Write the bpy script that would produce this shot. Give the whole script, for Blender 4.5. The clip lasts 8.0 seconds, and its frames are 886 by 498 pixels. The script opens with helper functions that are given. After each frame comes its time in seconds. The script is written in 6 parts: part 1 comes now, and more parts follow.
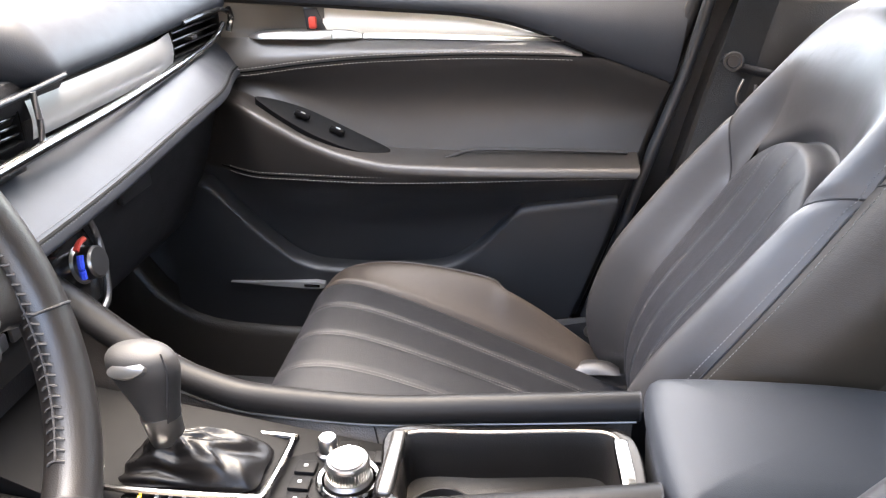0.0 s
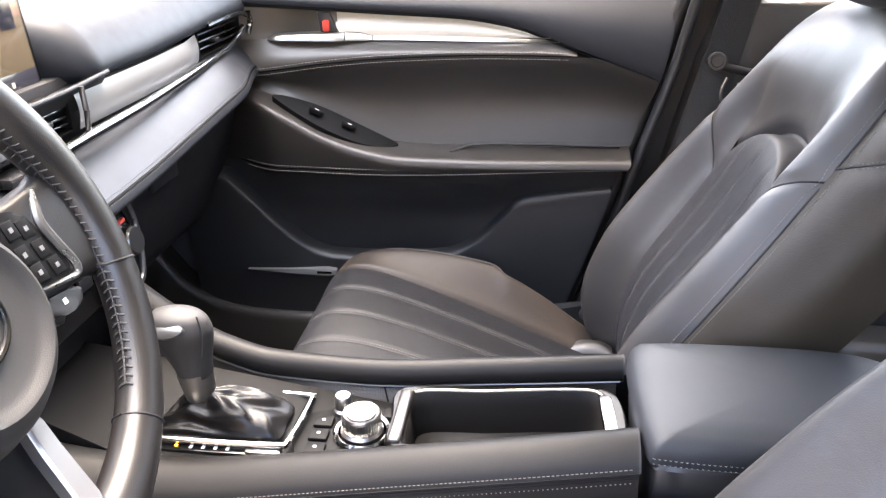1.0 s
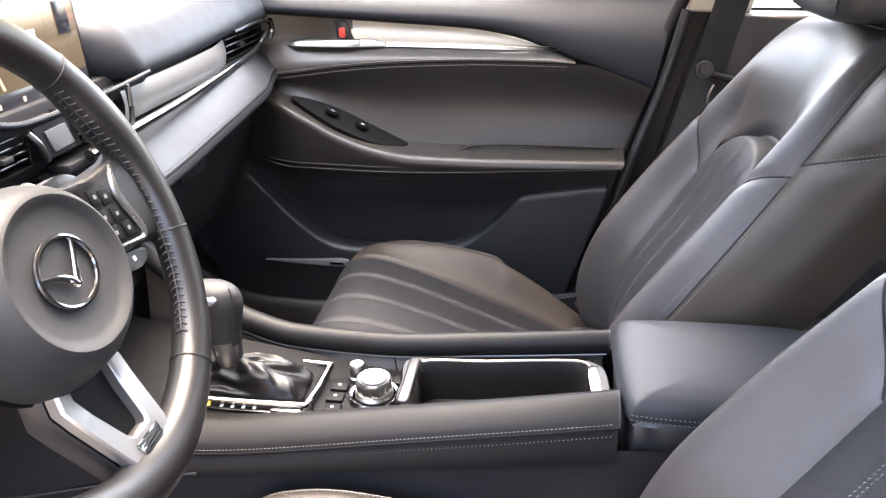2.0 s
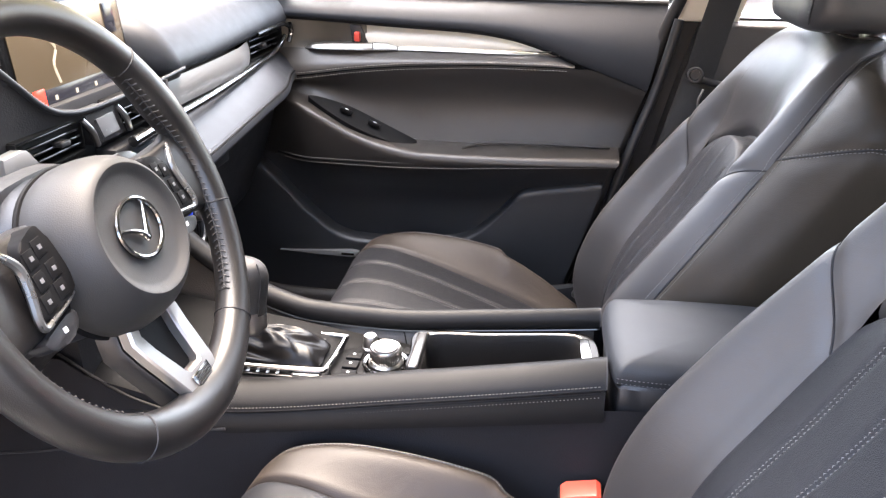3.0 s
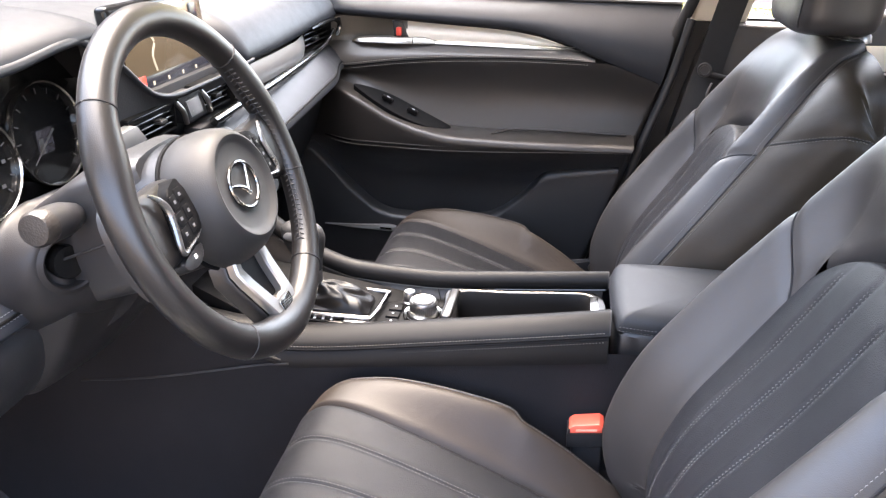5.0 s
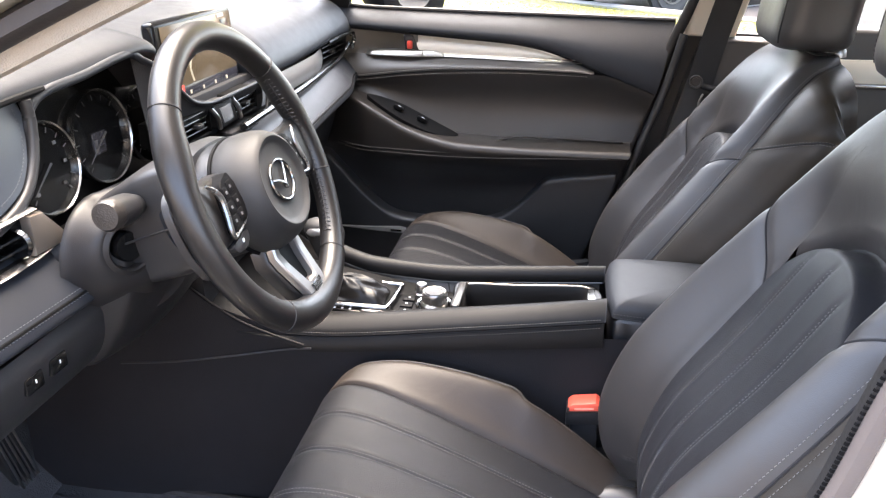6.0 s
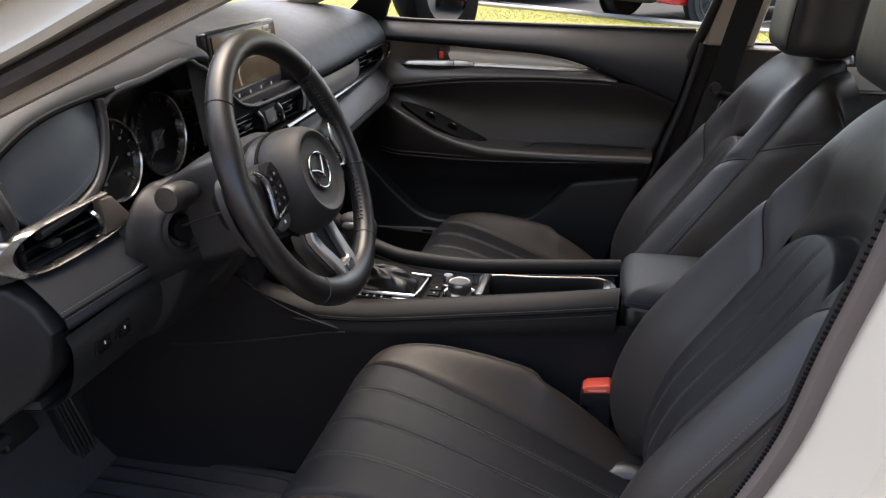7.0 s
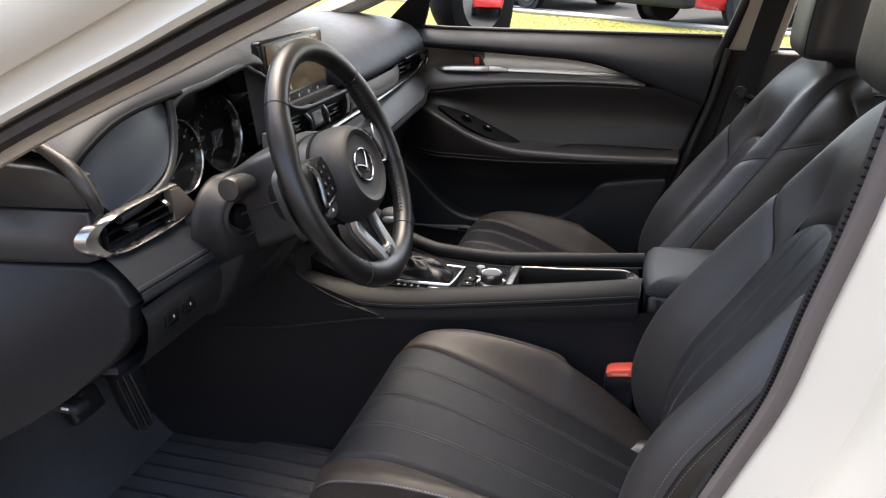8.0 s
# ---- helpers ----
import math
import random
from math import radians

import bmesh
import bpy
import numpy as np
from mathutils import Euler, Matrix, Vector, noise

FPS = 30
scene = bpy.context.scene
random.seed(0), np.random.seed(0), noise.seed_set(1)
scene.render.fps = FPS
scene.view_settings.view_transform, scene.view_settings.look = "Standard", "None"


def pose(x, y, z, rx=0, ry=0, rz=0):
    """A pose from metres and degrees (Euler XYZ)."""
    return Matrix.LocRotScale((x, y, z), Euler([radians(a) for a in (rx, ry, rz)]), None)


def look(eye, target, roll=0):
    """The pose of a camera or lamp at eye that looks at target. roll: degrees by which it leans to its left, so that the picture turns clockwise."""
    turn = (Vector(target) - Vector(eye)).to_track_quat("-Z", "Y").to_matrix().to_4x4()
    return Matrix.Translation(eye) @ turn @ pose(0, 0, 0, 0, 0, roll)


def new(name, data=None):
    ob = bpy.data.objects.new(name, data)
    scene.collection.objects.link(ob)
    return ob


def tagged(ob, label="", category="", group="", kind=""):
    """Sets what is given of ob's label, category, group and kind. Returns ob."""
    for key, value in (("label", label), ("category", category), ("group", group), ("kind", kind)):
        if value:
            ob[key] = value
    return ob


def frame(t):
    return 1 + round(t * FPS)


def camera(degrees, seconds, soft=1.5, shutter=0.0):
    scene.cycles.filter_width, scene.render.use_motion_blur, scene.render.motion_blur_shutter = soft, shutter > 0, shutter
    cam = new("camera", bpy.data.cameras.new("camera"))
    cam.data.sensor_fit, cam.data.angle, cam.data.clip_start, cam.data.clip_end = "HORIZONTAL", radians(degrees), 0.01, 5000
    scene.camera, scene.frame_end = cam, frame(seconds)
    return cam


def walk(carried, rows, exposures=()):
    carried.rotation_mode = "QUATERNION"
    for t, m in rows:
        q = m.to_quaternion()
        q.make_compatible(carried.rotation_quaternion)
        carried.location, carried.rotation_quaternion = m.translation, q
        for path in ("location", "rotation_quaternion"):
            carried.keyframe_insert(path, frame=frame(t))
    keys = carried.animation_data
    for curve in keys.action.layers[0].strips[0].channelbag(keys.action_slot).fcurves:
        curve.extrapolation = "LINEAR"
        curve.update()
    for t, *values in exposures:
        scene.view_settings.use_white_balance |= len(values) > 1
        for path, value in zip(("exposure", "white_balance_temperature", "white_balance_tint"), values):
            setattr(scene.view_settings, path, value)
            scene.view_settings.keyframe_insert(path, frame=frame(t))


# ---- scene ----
cam = camera(59.5, 8.0, soft=1.25)
PATH = [
    (0, (-0.115, -0.602, 1.086), (-0.33, 1.199, 0.243), -0.8),
    (0.5, (-0.113, -0.648, 1.093), (-0.338, 1.153, 0.252), -0.7),
    (1, (-0.102, -0.7, 1.097), (-0.331, 1.105, 0.265), -0.9),
    (1.5, (-0.093, -0.756, 1.106), (-0.33, 1.053, 0.285), -0.7),
    (3, (-0.082, -0.913, 1.121), (-0.331, 0.905, 0.327), 0.4),
    (3.5, (-0.07, -0.978, 1.13), (-0.335, 0.845, 0.351), 0.9),
    (4, (-0.06, -1.025, 1.143), (-0.405, 0.789, 0.372), 0.0),
    (4.5, (-0.065, -1.051, 1.152), (-0.405, 0.75, 0.353), 0.0),
    (5, (-0.064, -1.092, 1.16), (-0.378, 0.706, 0.342), 0.7),
    (6.5, (-0.043, -1.261, 1.184), (-0.381, 0.552, 0.41), 1.0),
    (7, (-0.015, -1.308, 1.184), (-0.434, 0.495, 0.425), 0.2),
    (7.5, (0.006, -1.358, 1.191), (-0.423, 0.45, 0.451), -0.0),
    (8, (0.015, -1.408, 1.197), (-0.496, 0.377, 0.454), -0.5),
]
EXPOSURES = [(0, 5.02, 7100, 12), (0.5, 5.0, 7100, 13), (1.5, 4.84, 7100, 14), (4.5, 4.65, 7050, 14), (5.0, 4.6, 7050, 14), (6.5, 3.68, 7100, 12), (7.0, 2.55, 7150, 12), (7.5, 2.65, 7150, 12), (8, 2.9, 7100, 11)]
walk(cam, [(t, look(eye, target, roll)) for t, eye, target, roll in PATH], EXPOSURES)


# ---- light ----
SUN_ELEV, SUN_ROT = radians(71), radians(352)
world = bpy.data.worlds.new("world")
scene.world = world
world.use_nodes = True
wt = world.node_tree
sky = wt.nodes.new("ShaderNodeTexSky")
sky.sky_type, sky.sun_disc = "NISHITA", False
sky.sun_elevation, sky.sun_rotation = SUN_ELEV, SUN_ROT
sky.air_density, sky.dust_density = 1.0, 4.0
wt.links.new(sky.outputs[0], wt.nodes["Background"].inputs[0])
wt.nodes["Background"].inputs[1].default_value = 0.15
sun = new("sun", bpy.data.lights.new("sun", "SUN"))
sun.data.energy, sun.data.angle, sun.data.color = 0.6, radians(110), (1.0, 0.96, 0.90)
to_sun = Vector((math.sin(SUN_ROT) * math.cos(SUN_ELEV), math.cos(SUN_ROT) * math.cos(SUN_ELEV), math.sin(SUN_ELEV)))
sun.matrix_world = look(to_sun * 20, (0, 0, 0))


# ---- materials ----
def material(name, color, rough=0.5, metal=0.0, vary=0.15, grain=0.0, size=400.0, spec=0.5, blotch=6.0, coat=0.0, rvary=0.08, wrinkle=0.0):
    m = bpy.data.materials.new(name)
    m.use_nodes = True
    t = m.node_tree
    b = t.nodes["Principled BSDF"]
    b.inputs["Roughness"].default_value, b.inputs["Metallic"].default_value = rough, metal
    b.inputs["Specular IOR Level"].default_value = spec
    b.inputs["Coat Weight"].default_value = coat
    co = t.nodes.new("ShaderNodeTexCoord")
    big = t.nodes.new("ShaderNodeTexNoise")
    big.inputs["Scale"].default_value, big.inputs["Detail"].default_value = blotch, 6.0
    t.links.new(co.outputs["Object"], big.inputs["Vector"])
    ramp = t.nodes.new("ShaderNodeMix")
    ramp.data_type = "RGBA"
    lo, hi = [c * (1 - vary) for c in color], [min(1.0, c * (1 + vary)) for c in color]
    ramp.inputs["A"].default_value, ramp.inputs["B"].default_value = (*lo, 1), (*hi, 1)
    t.links.new(big.outputs["Fac"], ramp.inputs["Factor"])
    t.links.new(ramp.outputs["Result"], b.inputs["Base Color"])
    mr = t.nodes.new("ShaderNodeMapRange")
    mr.inputs["To Min"].default_value, mr.inputs["To Max"].default_value = max(0.02, rough - rvary), min(1, rough + rvary)
    fine = t.nodes.new("ShaderNodeTexNoise")
    fine.inputs["Scale"].default_value, fine.inputs["Detail"].default_value = blotch * 7, 4.0
    t.links.new(co.outputs["Object"], fine.inputs["Vector"])
    t.links.new(fine.outputs["Fac"], mr.inputs["Value"])
    t.links.new(mr.outputs["Result"], b.inputs["Roughness"])
    if grain:
        vor = t.nodes.new("ShaderNodeTexVoronoi")
        vor.inputs["Scale"].default_value = size
        t.links.new(co.outputs["Object"], vor.inputs["Vector"])
        bump = t.nodes.new("ShaderNodeBump")
        bump.inputs["Strength"].default_value, bump.inputs["Distance"].default_value = grain, 0.001
        t.links.new(vor.outputs["Distance"], bump.inputs["Height"])
        t.links.new(bump.outputs["Normal"], b.inputs["Normal"])
        if wrinkle:
            soft = t.nodes.new("ShaderNodeTexNoise")
            soft.inputs["Scale"].default_value, soft.inputs["Detail"].default_value, soft.inputs["Distortion"].default_value = 16.0, 3.0, 1.6
            t.links.new(co.outputs["Object"], soft.inputs["Vector"])
            crease = t.nodes.new("ShaderNodeBump")
            crease.inputs["Strength"].default_value, crease.inputs["Distance"].default_value = wrinkle, 0.012
            t.links.new(soft.outputs["Fac"], crease.inputs["Height"])
            t.links.new(crease.outputs["Normal"], bump.inputs["Normal"])
    return m


def glass_material(name, tint=(1, 1, 1), rough=0.0):
    m = bpy.data.materials.new(name)
    m.use_nodes = True
    t = m.node_tree
    t.nodes.remove(t.nodes["Principled BSDF"])
    clear, gloss, mix = t.nodes.new("ShaderNodeBsdfTransparent"), t.nodes.new("ShaderNodeBsdfGlossy"), t.nodes.new("ShaderNodeMixShader")
    fres = t.nodes.new("ShaderNodeFresnel")
    fres.inputs["IOR"].default_value = 1.45
    clear.inputs["Color"].default_value, gloss.inputs["Roughness"].default_value = (*tint, 1), rough
    t.links.new(fres.outputs[0], mix.inputs[0])
    t.links.new(clear.outputs[0], mix.inputs[1])
    t.links.new(gloss.outputs[0], mix.inputs[2])
    t.links.new(mix.outputs[0], t.nodes["Material Output"].inputs["Surface"])
    return m


def glow_material(name, color, strength):
    m = bpy.data.materials.new(name)
    m.use_nodes = True
    b = m.node_tree.nodes["Principled BSDF"]
    b.inputs["Base Color"].default_value, b.inputs["Roughness"].default_value = (*color, 1), 0.15
    b.inputs["Emission Color"].default_value, b.inputs["Emission Strength"].default_value = (*color, 1), strength
    return m


# brown base stands in for a warm reflection on the black seat sides
FLANK = material("warm_lit_seat_side_leather", (0.0205, 0.0158, 0.0112), 0.42, grain=0.14, size=800, vary=0.35, spec=0.24, blotch=9.0, wrinkle=0.05)
# creased copy of LEATHER, darker and duller to hold down light on the cushions
CUSHION_LEATHER = material("dimmed_creased_leather", (0.0205, 0.0162, 0.0136), 0.50, grain=0.14, size=900, vary=0.25, spec=0.25, wrinkle=0.09, rvary=0.05)
LEATHER = material("black_leather", (0.0228, 0.0206, 0.0197), 0.43, grain=0.10, size=1000, vary=0.2, spec=0.60, wrinkle=0.05, rvary=0.04)
PERFORATED = material("perforated_leather", (0.0104, 0.0110, 0.0132), 0.48, grain=0.35, size=900, vary=0.2, spec=0.24, wrinkle=0.05)
# PERFORATED scaled down: the cushion's lower light is put into its colour
CUSHION_PANEL = material("dimmed_perforated_leather", (0.0094, 0.0100, 0.0120), 0.50, grain=0.35, size=900, vary=0.2, spec=0.17, wrinkle=0.06)
RIM_LEATHER = material("wheel_leather", (0.0068, 0.0061, 0.0058), 0.36, grain=0.10, size=1100, vary=0.2, rvary=0.03, blotch=4.0)
RIM_STITCH = material("dark_grey_wheel_thread", (0.016, 0.016, 0.017), 0.7, vary=0.1)
PAD = material("soft_dash_plastic", (0.0145, 0.0167, 0.0208), 0.48, grain=0.12, size=900, vary=0.2, spec=0.25)
PAD_LEATHER = material("dash_leather", (0.0165, 0.0184, 0.0222), 0.42, grain=0.10, size=1000, vary=0.2, spec=0.27)
RAIL = material("rail_leather", (0.0064, 0.0061, 0.0061), 0.45, grain=0.08, size=1000, vary=0.2, spec=0.11, rvary=0.04)
DOOR_LEATHER = material("door_leather", (0.0170, 0.0146, 0.0128), 0.41, grain=0.10, size=1000, vary=0.2)
PLASTIC = material("black_plastic", (0.0135, 0.0136, 0.0146), 0.42, grain=0.12, size=1000, vary=0.25)
DARK_PLASTIC = material("matt_black_plastic", (0.0125, 0.0125, 0.014), 0.62, grain=0.3, size=500, vary=0.25, spec=0.28)
COLUMN = material("satin_black_column_plastic", (0.0112, 0.0106, 0.0110), 0.46, grain=0.12, size=1000, vary=0.2, spec=0.28)
PIANO = material("piano_black", (0.005, 0.005, 0.005), 0.16, vary=0.1, rvary=0.05, spec=0.3)
BROWN_PLASTIC = material("warm_black_plastic", (0.022, 0.019, 0.0165), 0.42, grain=0.3, size=500, vary=0.25)
TRIM = material("bright_satin_trim", (0.22, 0.22, 0.215), 0.28, metal=0.9, vary=0.05, rvary=0.04)
SILVER = material("satin_silver_trim", (0.21, 0.21, 0.207), 0.36, metal=0.35, vary=0.05, rvary=0.04)
CHROME = material("chrome", (0.235, 0.235, 0.232), 0.17, metal=1.0, vary=0.04, rvary=0.05)
SATIN = material("satin_metal", (0.25, 0.246, 0.242), 0.30, metal=1.0, vary=0.03, rvary=0.02)
SPOKE = material("spoke_satin", (0.29, 0.275, 0.262), 0.36, metal=0.9, vary=0.03, rvary=0.02)
DOOR_SATIN = material("bright_satin_door_metal", (0.33, 0.315, 0.285), 0.34, metal=0.9, vary=0.04, rvary=0.03)
CREAM = material("cream_trim", (0.70, 0.65, 0.56), 0.40, metal=0.0, vary=0.05)
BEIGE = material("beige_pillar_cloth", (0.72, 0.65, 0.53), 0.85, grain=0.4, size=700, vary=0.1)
# BEIGE at half strength: shade on the near pillar trim is put into the colour
SHADED_BEIGE = material("shaded_beige_trim", (0.36, 0.31, 0.25), 0.85, grain=0.4, size=700, vary=0.1)
WARM_GREY = material("warm_grey_plastic", (0.105, 0.095, 0.080), 0.45, grain=0.12, size=900, vary=0.15)
BAND = material("grey_leather_band", (0.063, 0.058, 0.053), 0.40, grain=0.10, size=1000, vary=0.15)
STITCH = material("grey_thread", (0.15, 0.148, 0.145), 0.8, vary=0.1)
PALE_STITCH = material("pale_grey_thread", (0.24, 0.225, 0.205), 0.8, vary=0.1)
RAIL_STITCH = material("warm_grey_thread", (0.105, 0.094, 0.082), 0.8, vary=0.1)
DASH_STITCH = material("dark_grey_thread", (0.130, 0.130, 0.131), 0.8, vary=0.1)
CARPET = material("black_carpet", (0.0540, 0.0520, 0.0530), 0.95, grain=1.0, size=350, vary=0.4, spec=0.15)
RUBBER = material("black_rubber_seal", (0.012, 0.011, 0.011), 0.55, grain=0.2, size=300, vary=0.3)
SEAL = material("dark_brown_seal", (0.026, 0.021, 0.019), 0.5, grain=0.1, size=300, vary=0.2)
PAINT = material("white_car_paint", (0.60, 0.545, 0.445), 0.25, vary=0.03, coat=0.6, rvary=0.04)
FLANGE = material("door_seal_brown", (0.105, 0.086, 0.076), 0.55, grain=0.15, size=500, vary=0.15, spec=0.3)
WEBBING = material("belt_webbing", (0.016, 0.016, 0.016), 0.7, grain=0.8, size=900, vary=0.2)
RED_KEY = material("red_button_plastic", (0.75, 0.10, 0.06), 0.35, vary=0.05)
PALE_RED = material("pale_red_print", (0.85, 0.36, 0.26), 0.35, vary=0.05)
RED_TAB = material("red_lock_tab", (0.60, 0.06, 0.04), 0.4, vary=0.05)
BLUE_MARK = material("blue_marking", (0.02, 0.06, 0.6), 0.4, vary=0.05)
DIM_PRINT = material("dim_grey_print", (0.085, 0.085, 0.088), 0.5, vary=0.05)
GAUGE_DIM = material("unlit_gauge_print", (0.022, 0.022, 0.023), 0.5, vary=0.05)
WARM_SATIN = material("warm_satin_trim", (0.21, 0.18, 0.15), 0.32, metal=0.7, vary=0.06)
PALE_PANEL = material("pale_grey_display", (0.16, 0.165, 0.17), 0.25, vary=0.05)
TRAY_INSIDE = material("dark_brown_tray_plastic", (0.0085, 0.0072, 0.0062), 0.5, grain=0.2, size=600, vary=0.2, spec=0.25)
SKIRT = material("plain_black_console_side", (0.0130, 0.0126, 0.0138), 0.62, grain=0.2, size=500, vary=0.3, spec=0.12)
SMOKED = material("smoked_satin_edge", (0.075, 0.072, 0.068), 0.30, metal=0.8, vary=0.05, rvary=0.03)
LID = material("blue_black_lid_leather", (0.0150, 0.0164, 0.0190), 0.50, grain=0.10, size=1000, vary=0.2, spec=0.22, rvary=0.04)
GLOSS = material("glossy_black_surround", (0.0035, 0.0033, 0.0032), 0.20, vary=0.1, rvary=0.04, spec=0.12)
BOOT = material("boot_leather", (0.0024, 0.0022, 0.0022), 0.34, grain=0.10, size=900, vary=0.3, spec=0.22)
SWITCH_BLACK = material("dull_black_switch_panel", (0.0046, 0.0046, 0.0049), 0.55, vary=0.2, spec=0.06)
CAP_BLACK = material("dull_black_end_cap", (0.0095, 0.0095, 0.0103), 0.55, grain=0.12, size=900, vary=0.2, spec=0.22)
# lit copy of the dash leather: skylight on the face panel painted into the base
FACE_LIT = material("sky_lit_dash_leather", (0.0300, 0.0365, 0.0450), 0.38, grain=0.10, size=1000, vary=0.2, spec=0.6)
VENT_BAND = material("satin_chrome_band", (0.40, 0.392, 0.384), 0.27, metal=1.0, vary=0.03, rvary=0.02)
GAUGE_RING = material("bright_gauge_ring", (0.62, 0.60, 0.57), 0.24, metal=1.0, vary=0.03, rvary=0.02)
HUB = material("hub_plastic", (0.0154, 0.0152, 0.0152), 0.58, grain=0.10, size=1000, vary=0.2, spec=0.35)
MIRROR_SHELL = material("dull_black_mirror_shell", (0.0045, 0.0048, 0.0056), 0.6, grain=0.2, size=500, vary=0.2, spec=0.05)
PRINT = material("white_print", (0.6, 0.6, 0.6), 0.5, vary=0.05)
GLASS = glass_material("window_glass", (0.93, 0.96, 0.94))
MIRROR = material("mirror_glass", (0.85, 0.87, 0.88), 0.01, metal=1.0, vary=0.01, rvary=0.0)
GRASS = material("dry_grass", (0.185, 0.175, 0.026), 0.9, vary=0.22, blotch=1.5)
ASPHALT = material("asphalt", (0.042, 0.041, 0.040), 0.92, grain=0.8, size=60, vary=0.2, blotch=1.0, spec=0.08)
CONCRETE = material("kerb_concrete", (0.22, 0.21, 0.20), 0.9, grain=0.5, size=40, vary=0.12)
# warm tone chosen for the light that the unseen wall throws back
WALL = material("bounce_wall_render", (0.38, 0.295, 0.22), 0.9, grain=0.5, size=30, vary=0.2, blotch=1.0)
LINE = material("road_paint", (0.42, 0.42, 0.40), 0.8, vary=0.1)
RED_PAINT = material("red_car_paint", (0.55, 0.03, 0.03), 0.22, vary=0.05, coat=0.8)
GREY_PAINT = material("silver_car_paint", (0.50, 0.51, 0.52), 0.28, metal=0.4, vary=0.04, coat=0.6)
TYRE = material("tyre_rubber", (0.02, 0.02, 0.02), 0.8, vary=0.2)
MAP_TAN = glow_material("map_ground", (0.045, 0.034, 0.022), 0.14)
MAP_DARK = glow_material("map_dark", (0.012, 0.012, 0.015), 0.1)
MAP_LINE = glow_material("map_road", (0.20, 0.18, 0.14), 0.16)
MAP_RED = glow_material("map_red_icon", (0.5, 0.03, 0.02), 0.16)
AMBER = glow_material("amber_lamp", (1.0, 0.55, 0.05), 0.4)


# ---- building helpers ----
HOME = {}


def thing(name, at, label, category, group="", kind=""):
    ob = new(name)
    ob.empty_display_size = 0.05
    ob.location = at
    HOME[ob.name] = Vector(at)
    return tagged(ob, label, category, group, kind)


def finish(bm, sharp=38):
    bmesh.ops.remove_doubles(bm, verts=bm.verts, dist=1e-6)
    for f in bm.faces:
        f.smooth = True
    lim = radians(sharp)
    for e in bm.edges:
        if len(e.link_faces) == 2 and e.calc_face_angle(0) > lim:
            e.smooth = False


def part(name, bm, mat, parent, label="", sharp=38, fix=True):
    """One mesh under a thing or a part; bm is in the scene's own place unless parent is off HOME."""
    home = HOME[parent.name]
    bmesh.ops.translate(bm, verts=bm.verts, vec=-home)
    if fix:
        bmesh.ops.recalc_face_normals(bm, faces=bm.faces)
    finish(bm, sharp)
    me = bpy.data.meshes.new(name)
    bm.to_mesh(me)
    bm.free()
    me.materials.append(mat)
    ob = new(name, me)
    ob.parent = parent
    HOME[ob.name] = home
    if label:
        ob["label"] = label
    return ob


def solo(name, bm, mat, at, label, category, group="", kind=""):
    """A thing that is one mesh."""
    at = Vector(at)
    bmesh.ops.translate(bm, verts=bm.verts, vec=-at)
    bmesh.ops.recalc_face_normals(bm, faces=bm.faces)
    finish(bm)
    me = bpy.data.meshes.new(name)
    bm.to_mesh(me)
    bm.free()
    me.materials.append(mat)
    ob = new(name, me)
    ob.location = at
    HOME[ob.name] = at
    return tagged(ob, label, category, group, kind)


def lerp(a, b, k):
    return a + (b - a) * k


def smooth(k):
    k = min(1.0, max(0.0, k))
    return k * k * (3 - 2 * k)


def curve(pts, n=8, closed=False):
    """Points along a smooth line through pts, n to a stretch."""
    p = [Vector(q) for q in pts]
    m, out = len(p), []
    for i in range(m if closed else m - 1):
        a, b = p[i], p[(i + 1) % m]
        z = p[i - 1] if (i or closed) else a * 2 - b
        c = p[(i + 2) % m] if (i + 2 < m or closed) else b * 2 - a
        for j in range(n):
            t = j / n
            out.append(0.5 * (2 * a + (b - z) * t + (2 * z - 5 * a + 4 * b - c) * t * t + (3 * a - z - 3 * b + c) * t ** 3))
    return out if closed else out + [p[-1]]


def table(rows, x):
    """Smooth value at x through rows of (x, value), with no overshoot."""
    n = len(rows)
    if x <= rows[0][0]:
        return rows[0][1]
    if x >= rows[-1][0]:
        return rows[-1][1]
    rise = [(q[1] - p[1]) / (q[0] - p[0]) for p, q in zip(rows, rows[1:])]
    i = next(k for k in range(n - 1) if x <= rows[k + 1][0])

    def tangent(k):
        if k == 0 or k == n - 1:
            return rise[0 if k == 0 else -1]
        l, r = rise[k - 1], rise[k]
        return 0.0 if l * r <= 0 else 2 * l * r / (l + r)
    h = rows[i + 1][0] - rows[i][0]
    k = (x - rows[i][0]) / h
    u, v, du, dv = rows[i][1], rows[i + 1][1], tangent(i) * h, tangent(i + 1) * h
    return u * (1 + 2 * k) * (1 - k) ** 2 + du * k * (1 - k) ** 2 + v * k * k * (3 - 2 * k) + dv * k * k * (k - 1)


def grid(fn, us, vs, wrap=False):
    bm = bmesh.new()
    vv = [[bm.verts.new(fn(u, v)) for v in vs] for u in us]
    m = len(vs)
    for i in range(len(us) - 1):
        for j in range(m if wrap else m - 1):
            q = [vv[i][j], vv[i][(j + 1) % m], vv[i + 1][(j + 1) % m], vv[i + 1][j]]
            if len({tuple(round(c, 6) for c in w.co) for w in q}) > 2:
                bm.faces.new(q)
    return bm


def steps(a, b, n):
    return [a + (b - a) * i / n for i in range(n + 1)]


